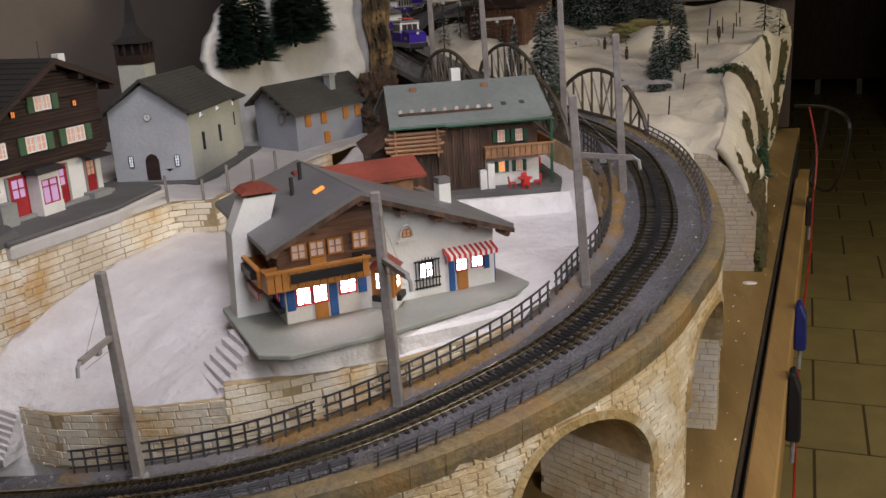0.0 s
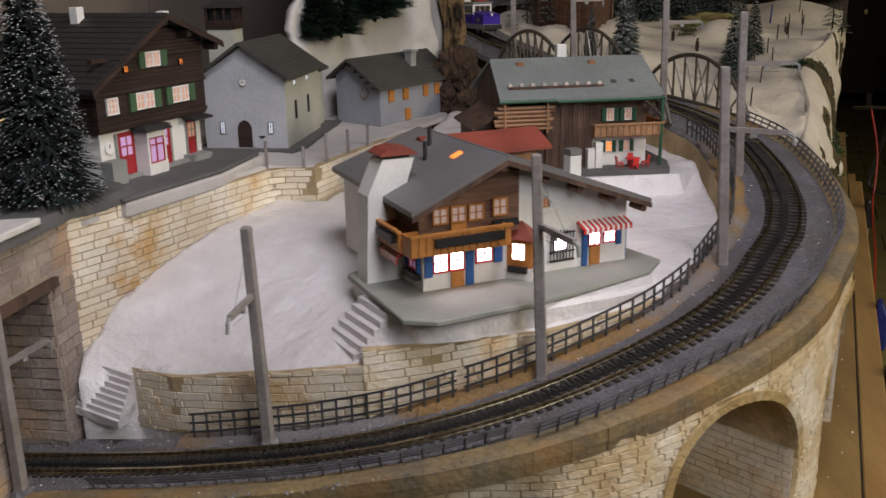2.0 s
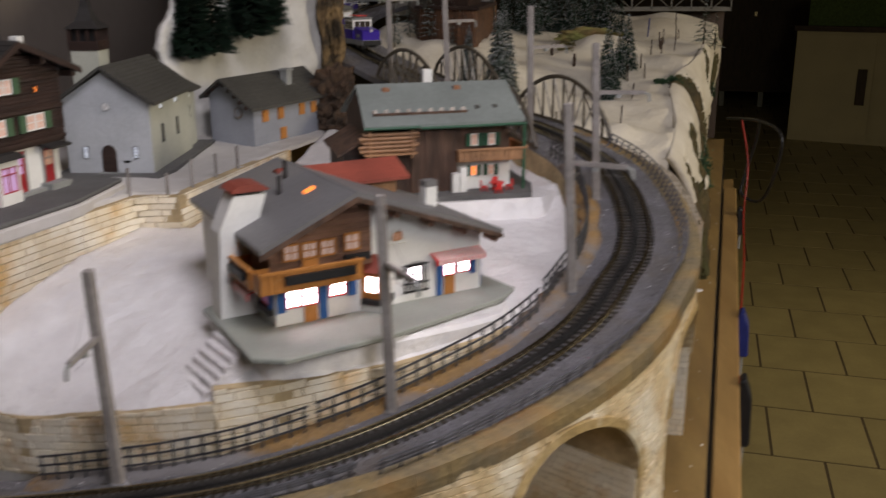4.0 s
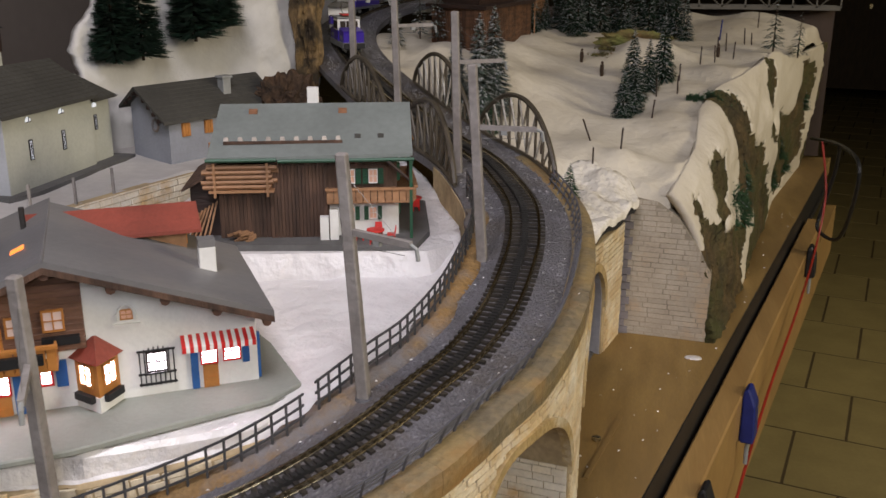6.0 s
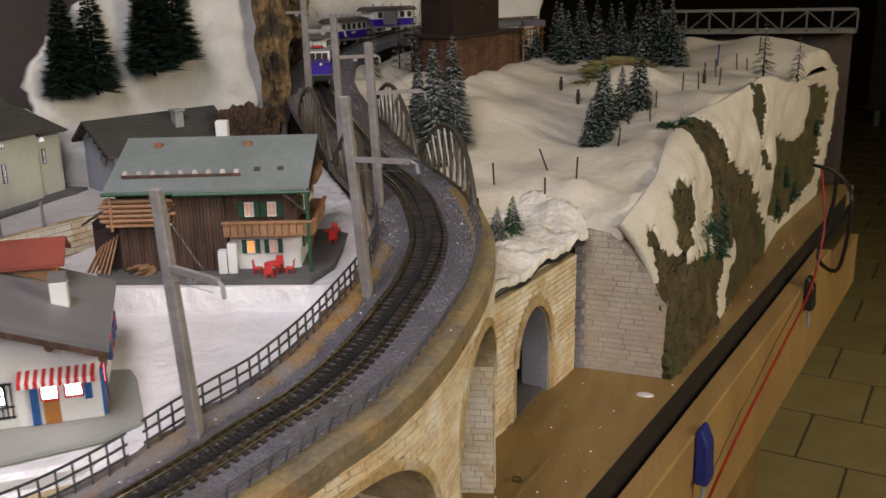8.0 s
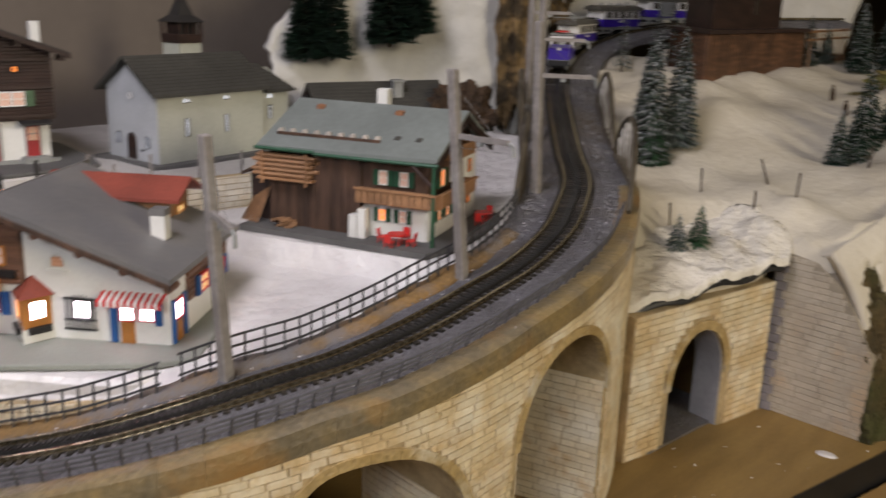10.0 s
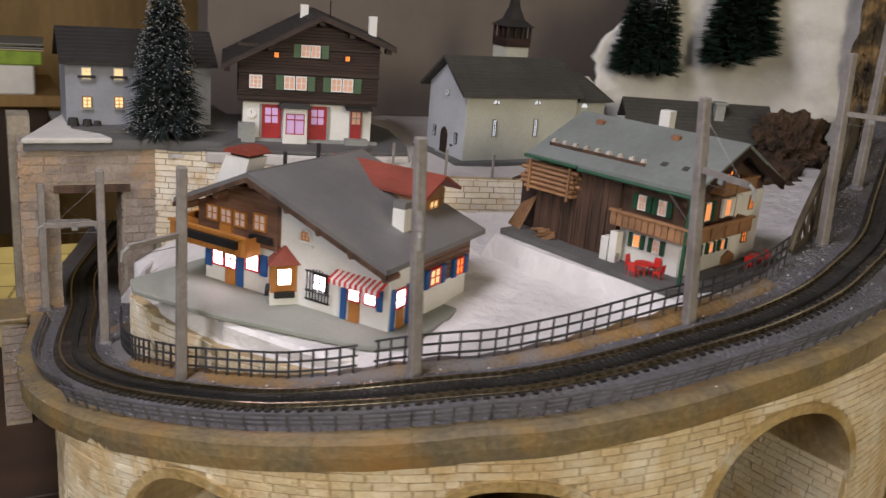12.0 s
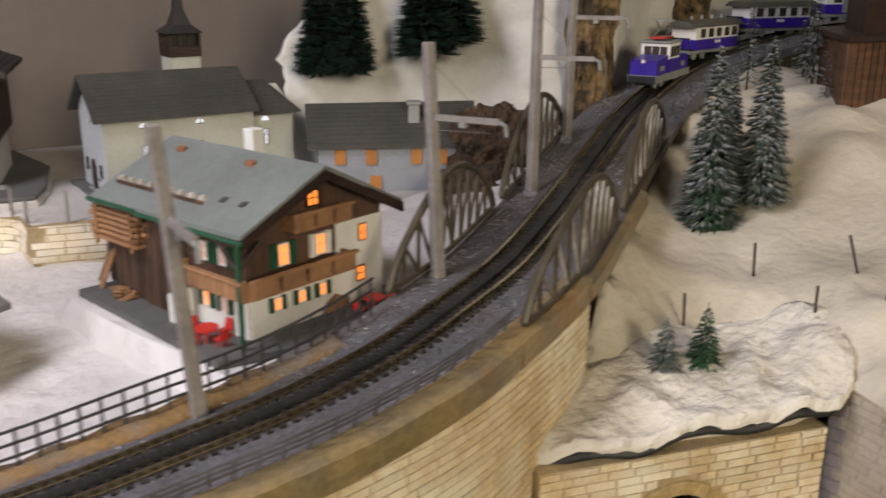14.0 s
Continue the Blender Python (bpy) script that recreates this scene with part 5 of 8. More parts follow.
def window(th, m, x, z, w, h, pane, frame_mat, cols=2, rows=2, shutter=None, sill=None, sw=None, name="window"):
    """A framed window with its pane, glazing bars and shutters; (x, z) is its lower left corner."""
    t = min(w, h) * 0.10
    xs, zs = [x, x + t], [z, z + t]
    for i in range(1, cols):
        xs += [x + w * i / cols - t * 0.35, x + w * i / cols + t * 0.35]
    for i in range(1, rows):
        zs += [z + h * i / rows - t * 0.25, z + h * i / rows + t * 0.25]
    bm = one(lattice, xs + [x + w - t, x + w], zs + [z + h - t, z + h], -0.0015, 0.0008, m)
    win = part(name, bm, frame_mat, th)
    part("pane", one(box, x + t * 0.5, x + w - t * 0.5, -0.0007, 0.0002, z + t * 0.5, z + h - t * 0.5, m), pane, win, "lit window pane")
    if shutter:
        s = sw or w * 0.45
        for a in (x - s - 0.0006, x + w + 0.0006):
            bm = bmesh.new()
            box(bm, a, a + s, -0.0018, 0.0006, z - 0.0004, z + h + 0.0004, m)
            for k in range(5):
                c = z + h * (k + 0.5) / 5
                box(bm, a + s * 0.15, a + s * 0.85, -0.0023, -0.0017, c - h * 0.06, c + h * 0.06, m)
            part("shutter", bm, shutter, win)
    if sill:
        part("sill", one(box, x - 0.001, x + w + 0.001, -0.003, 0, z - 0.0015, z, m), sill, win)
    return win


def door(th, m, x, z, w, h, mat, pane=None, frame_mat=None, knob=True):
    bm = bmesh.new()
    box(bm, x, x + w, -0.0016, 0.001, z, z + h, m)
    t = w * 0.14
    box(bm, x + t, x + w - t, -0.0022, -0.0015, z + h * 0.08, z + h * 0.42, m)
    d = part("door", bm, mat, th)
    if pane:
        part("pane", one(box, x + t, x + w - t, -0.002, -0.0014, z + h * 0.5, z + h * 0.93, m), pane, d, "lit door pane")
        bm = bmesh.new()
        box(bm, x + w * 0.47, x + w * 0.53, -0.0025, -0.0018, z + h * 0.5, z + h * 0.93, m)
        box(bm, x + t, x + w - t, -0.0025, -0.0018, z + h * 0.70, z + h * 0.73, m)
        part("glazing_bar", bm, frame_mat or mat, d)
    if frame_mat:
        bm = bmesh.new()
        for a, b, c, e in ((x - 0.001, x, z, z + h + 0.001), (x + w, x + w + 0.001, z, z + h + 0.001), (x, x + w, z + h, z + h + 0.001)):
            box(bm, a, b, -0.0022, 0.0008, c, e, m)
        part("door_frame", bm, frame_mat, d)
    return d


def slab(bm, quad, t):
    hexa(bm, [(x, y, z - t) for x, y, z in quad], quad)


def roof_plane(th, quad, t, mat, name="roof", ribs=0, label=""):
    """A roof slope with thickness; quad runs eave, eave, ridge, ridge. ribs: courses laid across it."""
    bm = bmesh.new()
    slab(bm, quad, t)
    ob = part(name, bm, mat, th, label)
    a, b, c, d = (Vector(q) for q in quad)
    for i in range(ribs):
        f0, f1 = i / ribs, (i + 0.9) / ribs
        q = [a.lerp(d, f0), b.lerp(c, f0), b.lerp(c, f1), a.lerp(d, f1)]
        lift = Vector((0, 0, 0.0007))
        low = Vector((0, 0, 0.0002))
        part("shingle_course", one(hexa, [v - low for v in q], [q[0] + lift, q[1] + lift, q[2] + low, q[3] + low]), mat, ob)
    return ob


def timber_lines(th, m, x0, x1, z0, z1, step, mat, name="wall_board", depth=0.0007, ztop=None):
    """Horizontal boards on a wall, clipped below a roof line."""
    z = z0
    while z < z1 - 1e-6:
        a, b = x0, x1
        if ztop:
            n = 30
            ok = [x0 + (x1 - x0) * i / n for i in range(n + 1) if ztop(x0 + (x1 - x0) * i / n) > z + step]
            if not ok:
                break
            a, b = ok[0], ok[-1]
        if b - a > 0.002:
            part(name, one(hexa, [(a, 0.0005, z), (b, 0.0005, z), (b, 0.0005, z + step), (a, 0.0005, z + step)],
                           [(a, -depth * 0.5, z), (b, -depth * 0.5, z), (b, -depth, z + step * 0.82), (a, -depth, z + step * 0.82)], m), mat, th)
        z += step


def railing(th, m, x0, x1, z0, h, mat, n, out=0.012, flower=None):
    """A balcony: floor, boards and top rail, standing out from the wall."""
    bm = bmesh.new()
    box(bm, x0, x1, -out, 0.0, z0 - 0.002, z0, m)
    b = part("balcony", bm, mat, th)
    step = (x1 - x0) / n
    for i in range(n):
        bm = bmesh.new()
        box(bm, x0 + i * step + step * 0.06, x0 + (i + 1) * step - step * 0.06, -out - 0.0012, -out, z0 - 0.001, z0 + h, m)
        part("board", bm, mat, b)
    part("hand_rail", one(box, x0 - 0.001, x1 + 0.001, -out - 0.0025, -out + 0.001, z0 + h, z0 + h + 0.0018, m), mat, b)
    for xe in (x0, x1 - 0.0012):
        part("side_board", one(box, xe, xe + 0.0012, -out, 0, z0, z0 + h, m), mat, b)
    if flower:
        a, c, lift = flower
        part("flower_box", one(box, a, c, -out - 0.005, -out - 0.0013, z0 + h * lift, z0 + h * lift + 0.006, m), BLACK, b, "dark flower box")
    return b


def chimney(th, x, y, z0, z1, w, mat, cap=None, capmat=None):
    c = part("chimney", boxed(x - w / 2, x + w / 2, y - w / 2, y + w / 2, z0, z1), mat, th, bevel=0.0005)
    if capmat:
        part("chimney_cap", boxed(x - w * 0.65, x + w * 0.65, y - w * 0.65, y + w * 0.65, z1, z1 + 0.0025), capmat, c)
    return c


# ---- front chalet ----
def front_chalet():
    th = thing("front_chalet", "white plaster chalet with brown timber upper storey and lit windows", "chalet", (-0.1276, 0.5843, 1.1600), 33.0)
    th.scale = (0.967, 0.95, 0.985)
    L, D = 0.180, 0.112
    ax, az = 0.060, 0.094
    prof = [(0, 0), (L, 0), (L, 0.0505), (ax, az - 0.002), (0, 0.066)]
    part("wall", one(prism_y, prof, 0, D), PLASTER, th)
    F, R, Lf = face("front"), face("right", L), face("left", L, D)
    top = lambda x: np.interp(x, (0, ax, L), (0.066, az - 0.002, 0.0505))
    # timber storey, wrapping the left corner
    bx = 0.078
    part("timber_storey", one(prism_y, [(-0.004, 0.038), (bx, 0.038), (bx, float(top(bx))), (ax, az - 0.003), (-0.004, 0.063)], -0.004, 0.0375), TIMBER, th)
    timber_lines(th, face("front", off=0.004), -0.004, bx, 0.038, 0.092, 0.0042, TIMBER, ztop=top)
    timber_lines(th, Matrix.Translation((-0.004, 0.0375, 0)) @ Matrix.Rotation(-math.pi / 2, 4, "Z"), 0, 0.0415, 0.038, 0.062, 0.0042, TIMBER)
    # roof
    y0, y1 = -0.020, D + 0.016
    roof_plane(th, [(0.189, y0, 0.0528), (0.187, y1, 0.0535), (ax, y1, az + 0.004), (ax, y0, az + 0.004)], 0.004, SLATE)
    roof_plane(th, [(-0.013, 0.164, 0.0662), (-0.016, y0, 0.0650), (ax, y0, az + 0.004), (ax, 0.142, az + 0.004)], 0.004, SLATE)
    part("ridge_cap", one(rod, (ax, y0, az + 0.0035), (ax, y1, az + 0.0035), 0.0011, 6), SLATE, th)
    for xa, za, xb, zb in ((ax, az + 0.0005, 0.189, 0.0492), (-0.016, 0.0615, ax, az + 0.0005)):
        bm = bmesh.new()
        hexa(bm, [(xa, y0 + 0.001, za - 0.0038), (xb, y0 + 0.001, zb - 0.0038), (xb, y0 + 0.001, zb), (xa, y0 + 0.001, za)],
             [(xa, y0 - 0.0012, za - 0.0038), (xb, y0 - 0.0012, zb - 0.0038), (xb, y0 - 0.0012, zb), (xa, y0 - 0.0012, za)])
        part("barge_board", bm, TIMBER_OLD, th)
    for x in (-0.008, 0.025, ax, 0.095, 0.125, 0.155, 0.185):
        z = float(np.interp(x, (-0.016, ax, 0.193), (0.058, az - 0.004, 0.0435)))
        part("purlin", one(rod, (x, y0 + 0.004, z - 0.0018), (x, 0.0, z - 0.0018), 0.0030, 8), TIMBER, th)
    # left wing wall that rises through the roof as a chimney
    bm = bmesh.new()
    prism_y(bm, [(-0.030, 0), (0.0, 0), (0.0, 0.060), (0.011, 0.092), (-0.0145, 0.092), (-0.027, 0.066)], 0.0375, 0.060)
    c = part("chimney_breast", bm, PLASTER, th, "white plastered chimney breast")
    bm = bmesh.new()
    prism_y(bm, [(-0.0165, 0.0945), (0.013, 0.0945), (0.013, 0.0955), (0.008, 0.0990), (-0.0015, 0.1003), (-0.0115, 0.0990), (-0.0165, 0.0955)], 0.036, 0.062)
    part("chimney_cap", bm, RED_ROOF, c, "red curved chimney cap")
    part("wing_wall", boxed(-0.008, 0.02, 0.0605, 0.148, 0.0, 0.060), PLASTER, th)
    part("cap_gap", boxed(-0.0115, 0.0085, 0.040, 0.058, 0.091, 0.0948), BLACK, c)
    chimney(th, 0.157, 0.046, 0.045, 0.0795, 0.011, PLASTER, capmat=None)
    part("chimney_hood", boxed(0.1515, 0.1625, 0.0405, 0.0515, 0.0795, 0.0845), SLATE, th, "grey chimney hood")
    for x, y in ((0.030, 0.060), (0.045, 0.085)):
        z = float(np.interp(x, (-0.016, ax), (0.065, az + 0.004)))
        part("vent_pipe", one(rod, (x, y, z - 0.003), (x, y, z + 0.014), 0.0018), SLATE_BLACK, th)
    part("roof_hatch", one(hexa, [(0.040, 0.030, 0.0885), (0.048, 0.030, 0.0921), (0.048, 0.036, 0.0921), (0.040, 0.036, 0.0885)],
                           [(0.040, 0.030, 0.0905), (0.048, 0.030, 0.0941), (0.048, 0.036, 0.0941), (0.040, 0.036, 0.0905)]), LIT_ORANGE, th, "small lit orange roof hatch")
    # red dormer on the right slope
    dz = 0.094
    bm = bmesh.new()
    prism_x(bm, [(0.088, 0.05), (0.124, 0.05), (0.124, dz - 0.013), (0.106, dz - 0.003), (0.088, dz - 0.013)], 0.09, 0.148)
    d = part("dormer", bm, TIMBER_MID, th, "timber dormer with red roof")
    for ya, yb in ((0.080, 0.108), (0.134, 0.108)):
        bm = bmesh.new()
        slab(bm, [(0.045, ya, dz - 0.012), (0.158, ya, dz - 0.012), (0.158, yb, dz + 0.001), (0.045, yb, dz + 0.001)], 0.0025)
        part("dormer_roof", bm, RED_ROOF, d, "red dormer roof")
    window(th, Matrix.Translation((0.148, 0, 0)) @ Matrix.Rotation(math.pi / 2, 4, "Z"), 0.099, 0.062, 0.014, 0.012, LIT_YELLOW, ORANGE)
    # upper windows
    F4 = face("front", off=0.005)
    for x in (0.006, 0.0205, 0.035):
        window(th, F4, x, 0.050, 0.0125, 0.0125, LIT_PALE, ORANGE)
    window(th, F4, 0.055, 0.051, 0.0125, 0.0135, LIT_PALE, ORANGE)
    part("flower_box", one(box, 0.054, 0.075, -0.005, -0.0012, 0.0435, 0.0485, F4), BLACK, th, "dark flower box")
    door(th, F4, 0.0205, 0.038, 0.0125, 0.0115, ORANGE)
    # balcony, front and left
    railing(th, F4, -0.018, 0.062, 0.0345, 0.0125, ORANGE, 14, out=0.016, flower=(0.000, 0.055, 0.35))
    ML = Matrix.Translation((-0.005, 0.0375, 0)) @ Matrix.Rotation(-math.pi / 2, 4, "Z")
    railing(th, ML, 0.0, 0.0415, 0.0345, 0.0125, ORANGE, 8, out=0.014, flower=(0.006, 0.036, 0.35))
    # ground floor front
    window(th, F, 0.008, 0.0125, 0.0125, 0.0165, LIT, RED, shutter=None)
    part("shutter", one(box, 0.001, 0.0072, -0.002, 0, 0.0105, 0.030, F), BLUE, th)
    window(th, F, 0.0212, 0.0125, 0.0125, 0.0165, LIT, RED)
    door(th, F, 0.0225, 0.0, 0.0105, 0.0122, ORANGE)
    part("shutter", one(box, 0.0350, 0.0410, -0.0022, 0, 0.0005, 0.030, F), BLUE, th)
    window(th, F, 0.0430, 0.0155, 0.0145, 0.0150, LIT, RED)
    part("shutter", one(box, 0.0590, 0.0655, -0.002, 0, 0.0145, 0.031, F), BLUE, th)
    # pointed bay with two lit windows and a red roof
    tri = lambda a, b, d, z: [(a, 0, z), ((a + b) / 2, d, z), (b, 0, z)]
    b = part("bay", one(hexa, tri(0.0690, 0.0960, -0.0175, 0.0), tri(0.0690, 0.0960, -0.0175, 0.0095)), PLASTER, th, "small pointed bay with a red roof")
    part("bay_timber", one(hexa, tri(0.0700, 0.0950, -0.0163, 0.0095), tri(0.0700, 0.0950, -0.0163, 0.0320)), ORANGE, b)
    part("bay_roof", one(hexa, tri(0.0665, 0.0985, -0.0205, 0.0315), tri(0.0815, 0.0835, -0.0025, 0.0435)), RED_ROOF, b, "red bay roof")
    half, lean = math.hypot(0.0125, 0.0163), math.atan2(0.0163, 0.0125)
    for fm in (Matrix.Translation((0.0700, 0, 0)) @ Matrix.Rotation(-lean, 4, "Z"), Matrix.Translation((0.0825, -0.0163, 0)) @ Matrix.Rotation(lean, 4, "Z")):
        window(th, fm, half * 0.2, 0.0150, half * 0.6, 0.0145, LIT, ORANGE)
        part("flower_box", one(box, half * 0.12, half * 0.88, -0.0045, -0.0012, 0.0065, 0.0110, fm), BLACK, b, "dark flower box")
    # niche, barred window, awning door
    window(th, F, 0.0985, 0.0515, 0.0075, 0.0065, LIT_WARM, ORANGE)
    part("niche_arch", one(tube, [(0.0965 + 0.0057 * (1 - math.cos(math.pi * k / 8)), -0.0012, 0.0515 + 0.0095 * math.sin(math.pi * k / 8)) for k in range(9)], 0.0011, 5), PLASTER, th)
    part("niche_sill", one(box, 0.094, 0.110, -0.0025, 0, 0.0475, 0.049, F), PLASTER, th)
    window(th, F, 0.1110, 0.0150, 0.0130, 0.0140, LIT, TIMBER_DARK)
    bars = bmesh.new()
    for i in range(8):
        x = 0.1068 + i * 0.0029
        box(bars, x, x + 0.0008, -0.004, -0.0032, 0.0075, 0.0305 + 0.0025 * math.sin(math.pi * i / 7), F)
    for z in (0.0082, 0.0150, 0.0300):
        box(bars, 0.1058, 0.1287, -0.0045, -0.003, z, z + 0.001, F)
    part("window_grille", bars, BLACK, th, "black iron window grille")
    door(th, F, 0.1450, 0.0, 0.0095, 0.0150, ORANGE)
    window(th, F, 0.1438, 0.0155, 0.0110, 0.0140, LIT, RED)
    window(th, F, 0.1580, 0.0160, 0.0115, 0.0135, LIT, RED)
    part("shutter", one(box, 0.1378, 0.1424, -0.0022, 0, 0.0005, 0.0295, F), BLUE, th)
    part("shutter", one(box, 0.1702, 0.1746, -0.0022, 0, 0.0140, 0.0295, F), BLUE, th)

    def awning(m, x0, x1, z, n, depth=0.011, drop=0.008):
        aw = None
        for i in range(n):
            a, c = x0 + (x1 - x0) * i / n, x0 + (x1 - x0) * (i + 1) / n
            bm = bmesh.new()
            hexa(bm, [(a, 0, z - 0.0006), (c, 0, z - 0.0006), (c, -depth, z - drop * 0.6), (a, -depth, z - drop * 0.6)],
                 [(a, 0, z), (c, 0, z), (c, -depth - 0.0004, z - drop * 0.6 + 0.0006), (a, -depth - 0.0004, z - drop * 0.6 + 0.0006)], m)
            box(bm, a, c, -depth - 0.0004, -depth + 0.0002, z - drop, z - drop * 0.55, m)
            p = part("awning" if aw is None else "stripe", bm, RED if i % 2 == 0 else WHITE, aw or th, "red and white striped awning" if aw is None else "")
            aw = aw or p
    awning(F, 0.1325, 0.1780, 0.0365, 19)
    awning(Matrix.Translation((-0.001, 0.0375, 0)) @ Matrix.Rotation(-math.pi / 2, 4, "Z"), 0.0, 0.036, 0.0345, 15, depth=0.0185, drop=0.012)
    # left ground floor
    window(th, Matrix.Translation((0, D, 0)) @ Matrix.Rotation(-math.pi / 2, 4, "Z"), 0.088, 0.013, 0.014, 0.015, LIT_PINK, RED, shutter=BLUE, sw=0.005)
    part("flower_box", one(box, 0.083, 0.108, -0.005, 0, 0.0075, 0.012, Matrix.Translation((0, D, 0)) @ Matrix.Rotation(-math.pi / 2, 4, "Z")), BLACK, th, "dark flower box")
    part("oven_arch", one(prism_x, [(0.030, 0.006), (0.050, 0.006), (0.050, 0.015), (0.045, 0.020), (0.040, 0.0215), (0.035, 0.020), (0.030, 0.015)], -0.0015, 0.0), SLATE, th, "dark arched alcove")
    # right wall
    part("timber_band", one(box, 0.03, D, -0.002, 0.0, 0.022, 0.044, R), TIMBER, th)
    timber_lines(th, face("right", L, off=0.002), 0.03, D, 0.022, 0.044, 0.0042, TIMBER)
    door(th, R, 0.010, 0.0, 0.0085, 0.014, ORANGE)
    window(th, R, 0.006, 0.0150, 0.0150, 0.0150, LIT, RED)
    part("shutter", one(box, 0.002, 0.0055, -0.0022, 0, 0.0005, 0.031, R), BLUE, th)
    part("shutter", one(box, 0.0220, 0.0265, -0.0022, 0, 0.0005, 0.031, R), BLUE, th)
    R2 = face("right", L, off=0.0035)
    window(th, R2, 0.048, 0.0225, 0.0160, 0.0140, LIT_YELLOW, RED, shutter=BLUE, sw=0.006)
    window(th, R2, 0.088, 0.0225, 0.0120, 0.0140, LIT_ORANGE, RED, shutter=BLUE, sw=0.005)
    return th


front_chalet()
bm = bmesh.new()
prism_z(bm, [(-0.1918, 0.621), (-0.1325, 0.5274), (-0.1086, 0.5259), (-0.0441, 0.5722), (0.036, 0.6540), (0.0465, 0.680), (0.002, 0.7370), (-0.055, 0.790), (-0.1124, 0.7656)], 1.1560, 1.1600)
solid("chalet_platform", bm, GREEN_GREY, "smooth grey-green platform under the front chalet", "platform", kind="object", bevel=0.0008)


bm = bmesh.new()
prism_z(bm, [(-0.1897, 0.626), (-0.1665, 0.5960), (-0.1385, 0.5580), (-0.1280, 0.5470), (-0.1140, 0.5500), (-0.0810, 0.5630), (-0.0510, 0.5775)] + inner_edge(0.632, 0.75, -0.0545, 8) + [(0.045, 0.69), (0.0, 0.72), (-0.11, 0.72)], 1.130, 1.1548)
solid("snow_ledge", bm, SNOW, "strip of snow below the chalet platform", "snow", bevel=0.003)


def stairs(name, low, high, width_dir, width, n, mat, label, deep=0.012):
    """Solid steps from a low point to a high point."""
    th = thing(name, label, "steps", low)
    lo, hi = Vector(low), Vector(high)
    run = hi - lo
    wd = Vector((*width_dir, 0)).normalized() * width / 2
    for i in range(n):
        a, b = run * (i / n), run * ((i + 1) / n)
        z = run.z * (i + 1) / n
        e = Vector((run.x, run.y, 0)) * 0.002
        c = [Vector((a.x, a.y, 0)) - wd, Vector((a.x, a.y, 0)) + wd, Vector((b.x, b.y, 0)) + wd + e, Vector((b.x, b.y, 0)) - wd + e]
        bm = bmesh.new()
        hexa(bm, [(p.x, p.y, -deep) for p in c], [(p.x, p.y, z) for p in c])
        part("step", bm, mat, th)
    return th


stairs("snowy_steps", (-0.184, 0.5575, 1.1235), (-0.154, 0.5770, 1.1588), (0.63, -0.777), 0.046, 7, SNOW, "white snowy steps up to the chalet platform")
stairs("snowy_steps", (-0.378, 0.560, 1.060), (-0.3735, 0.583, 1.0925), (0.0515, -0.024), 0.057, 8, SNOW, "wide worn steps under snow beside the gate tower", deep=0.002)


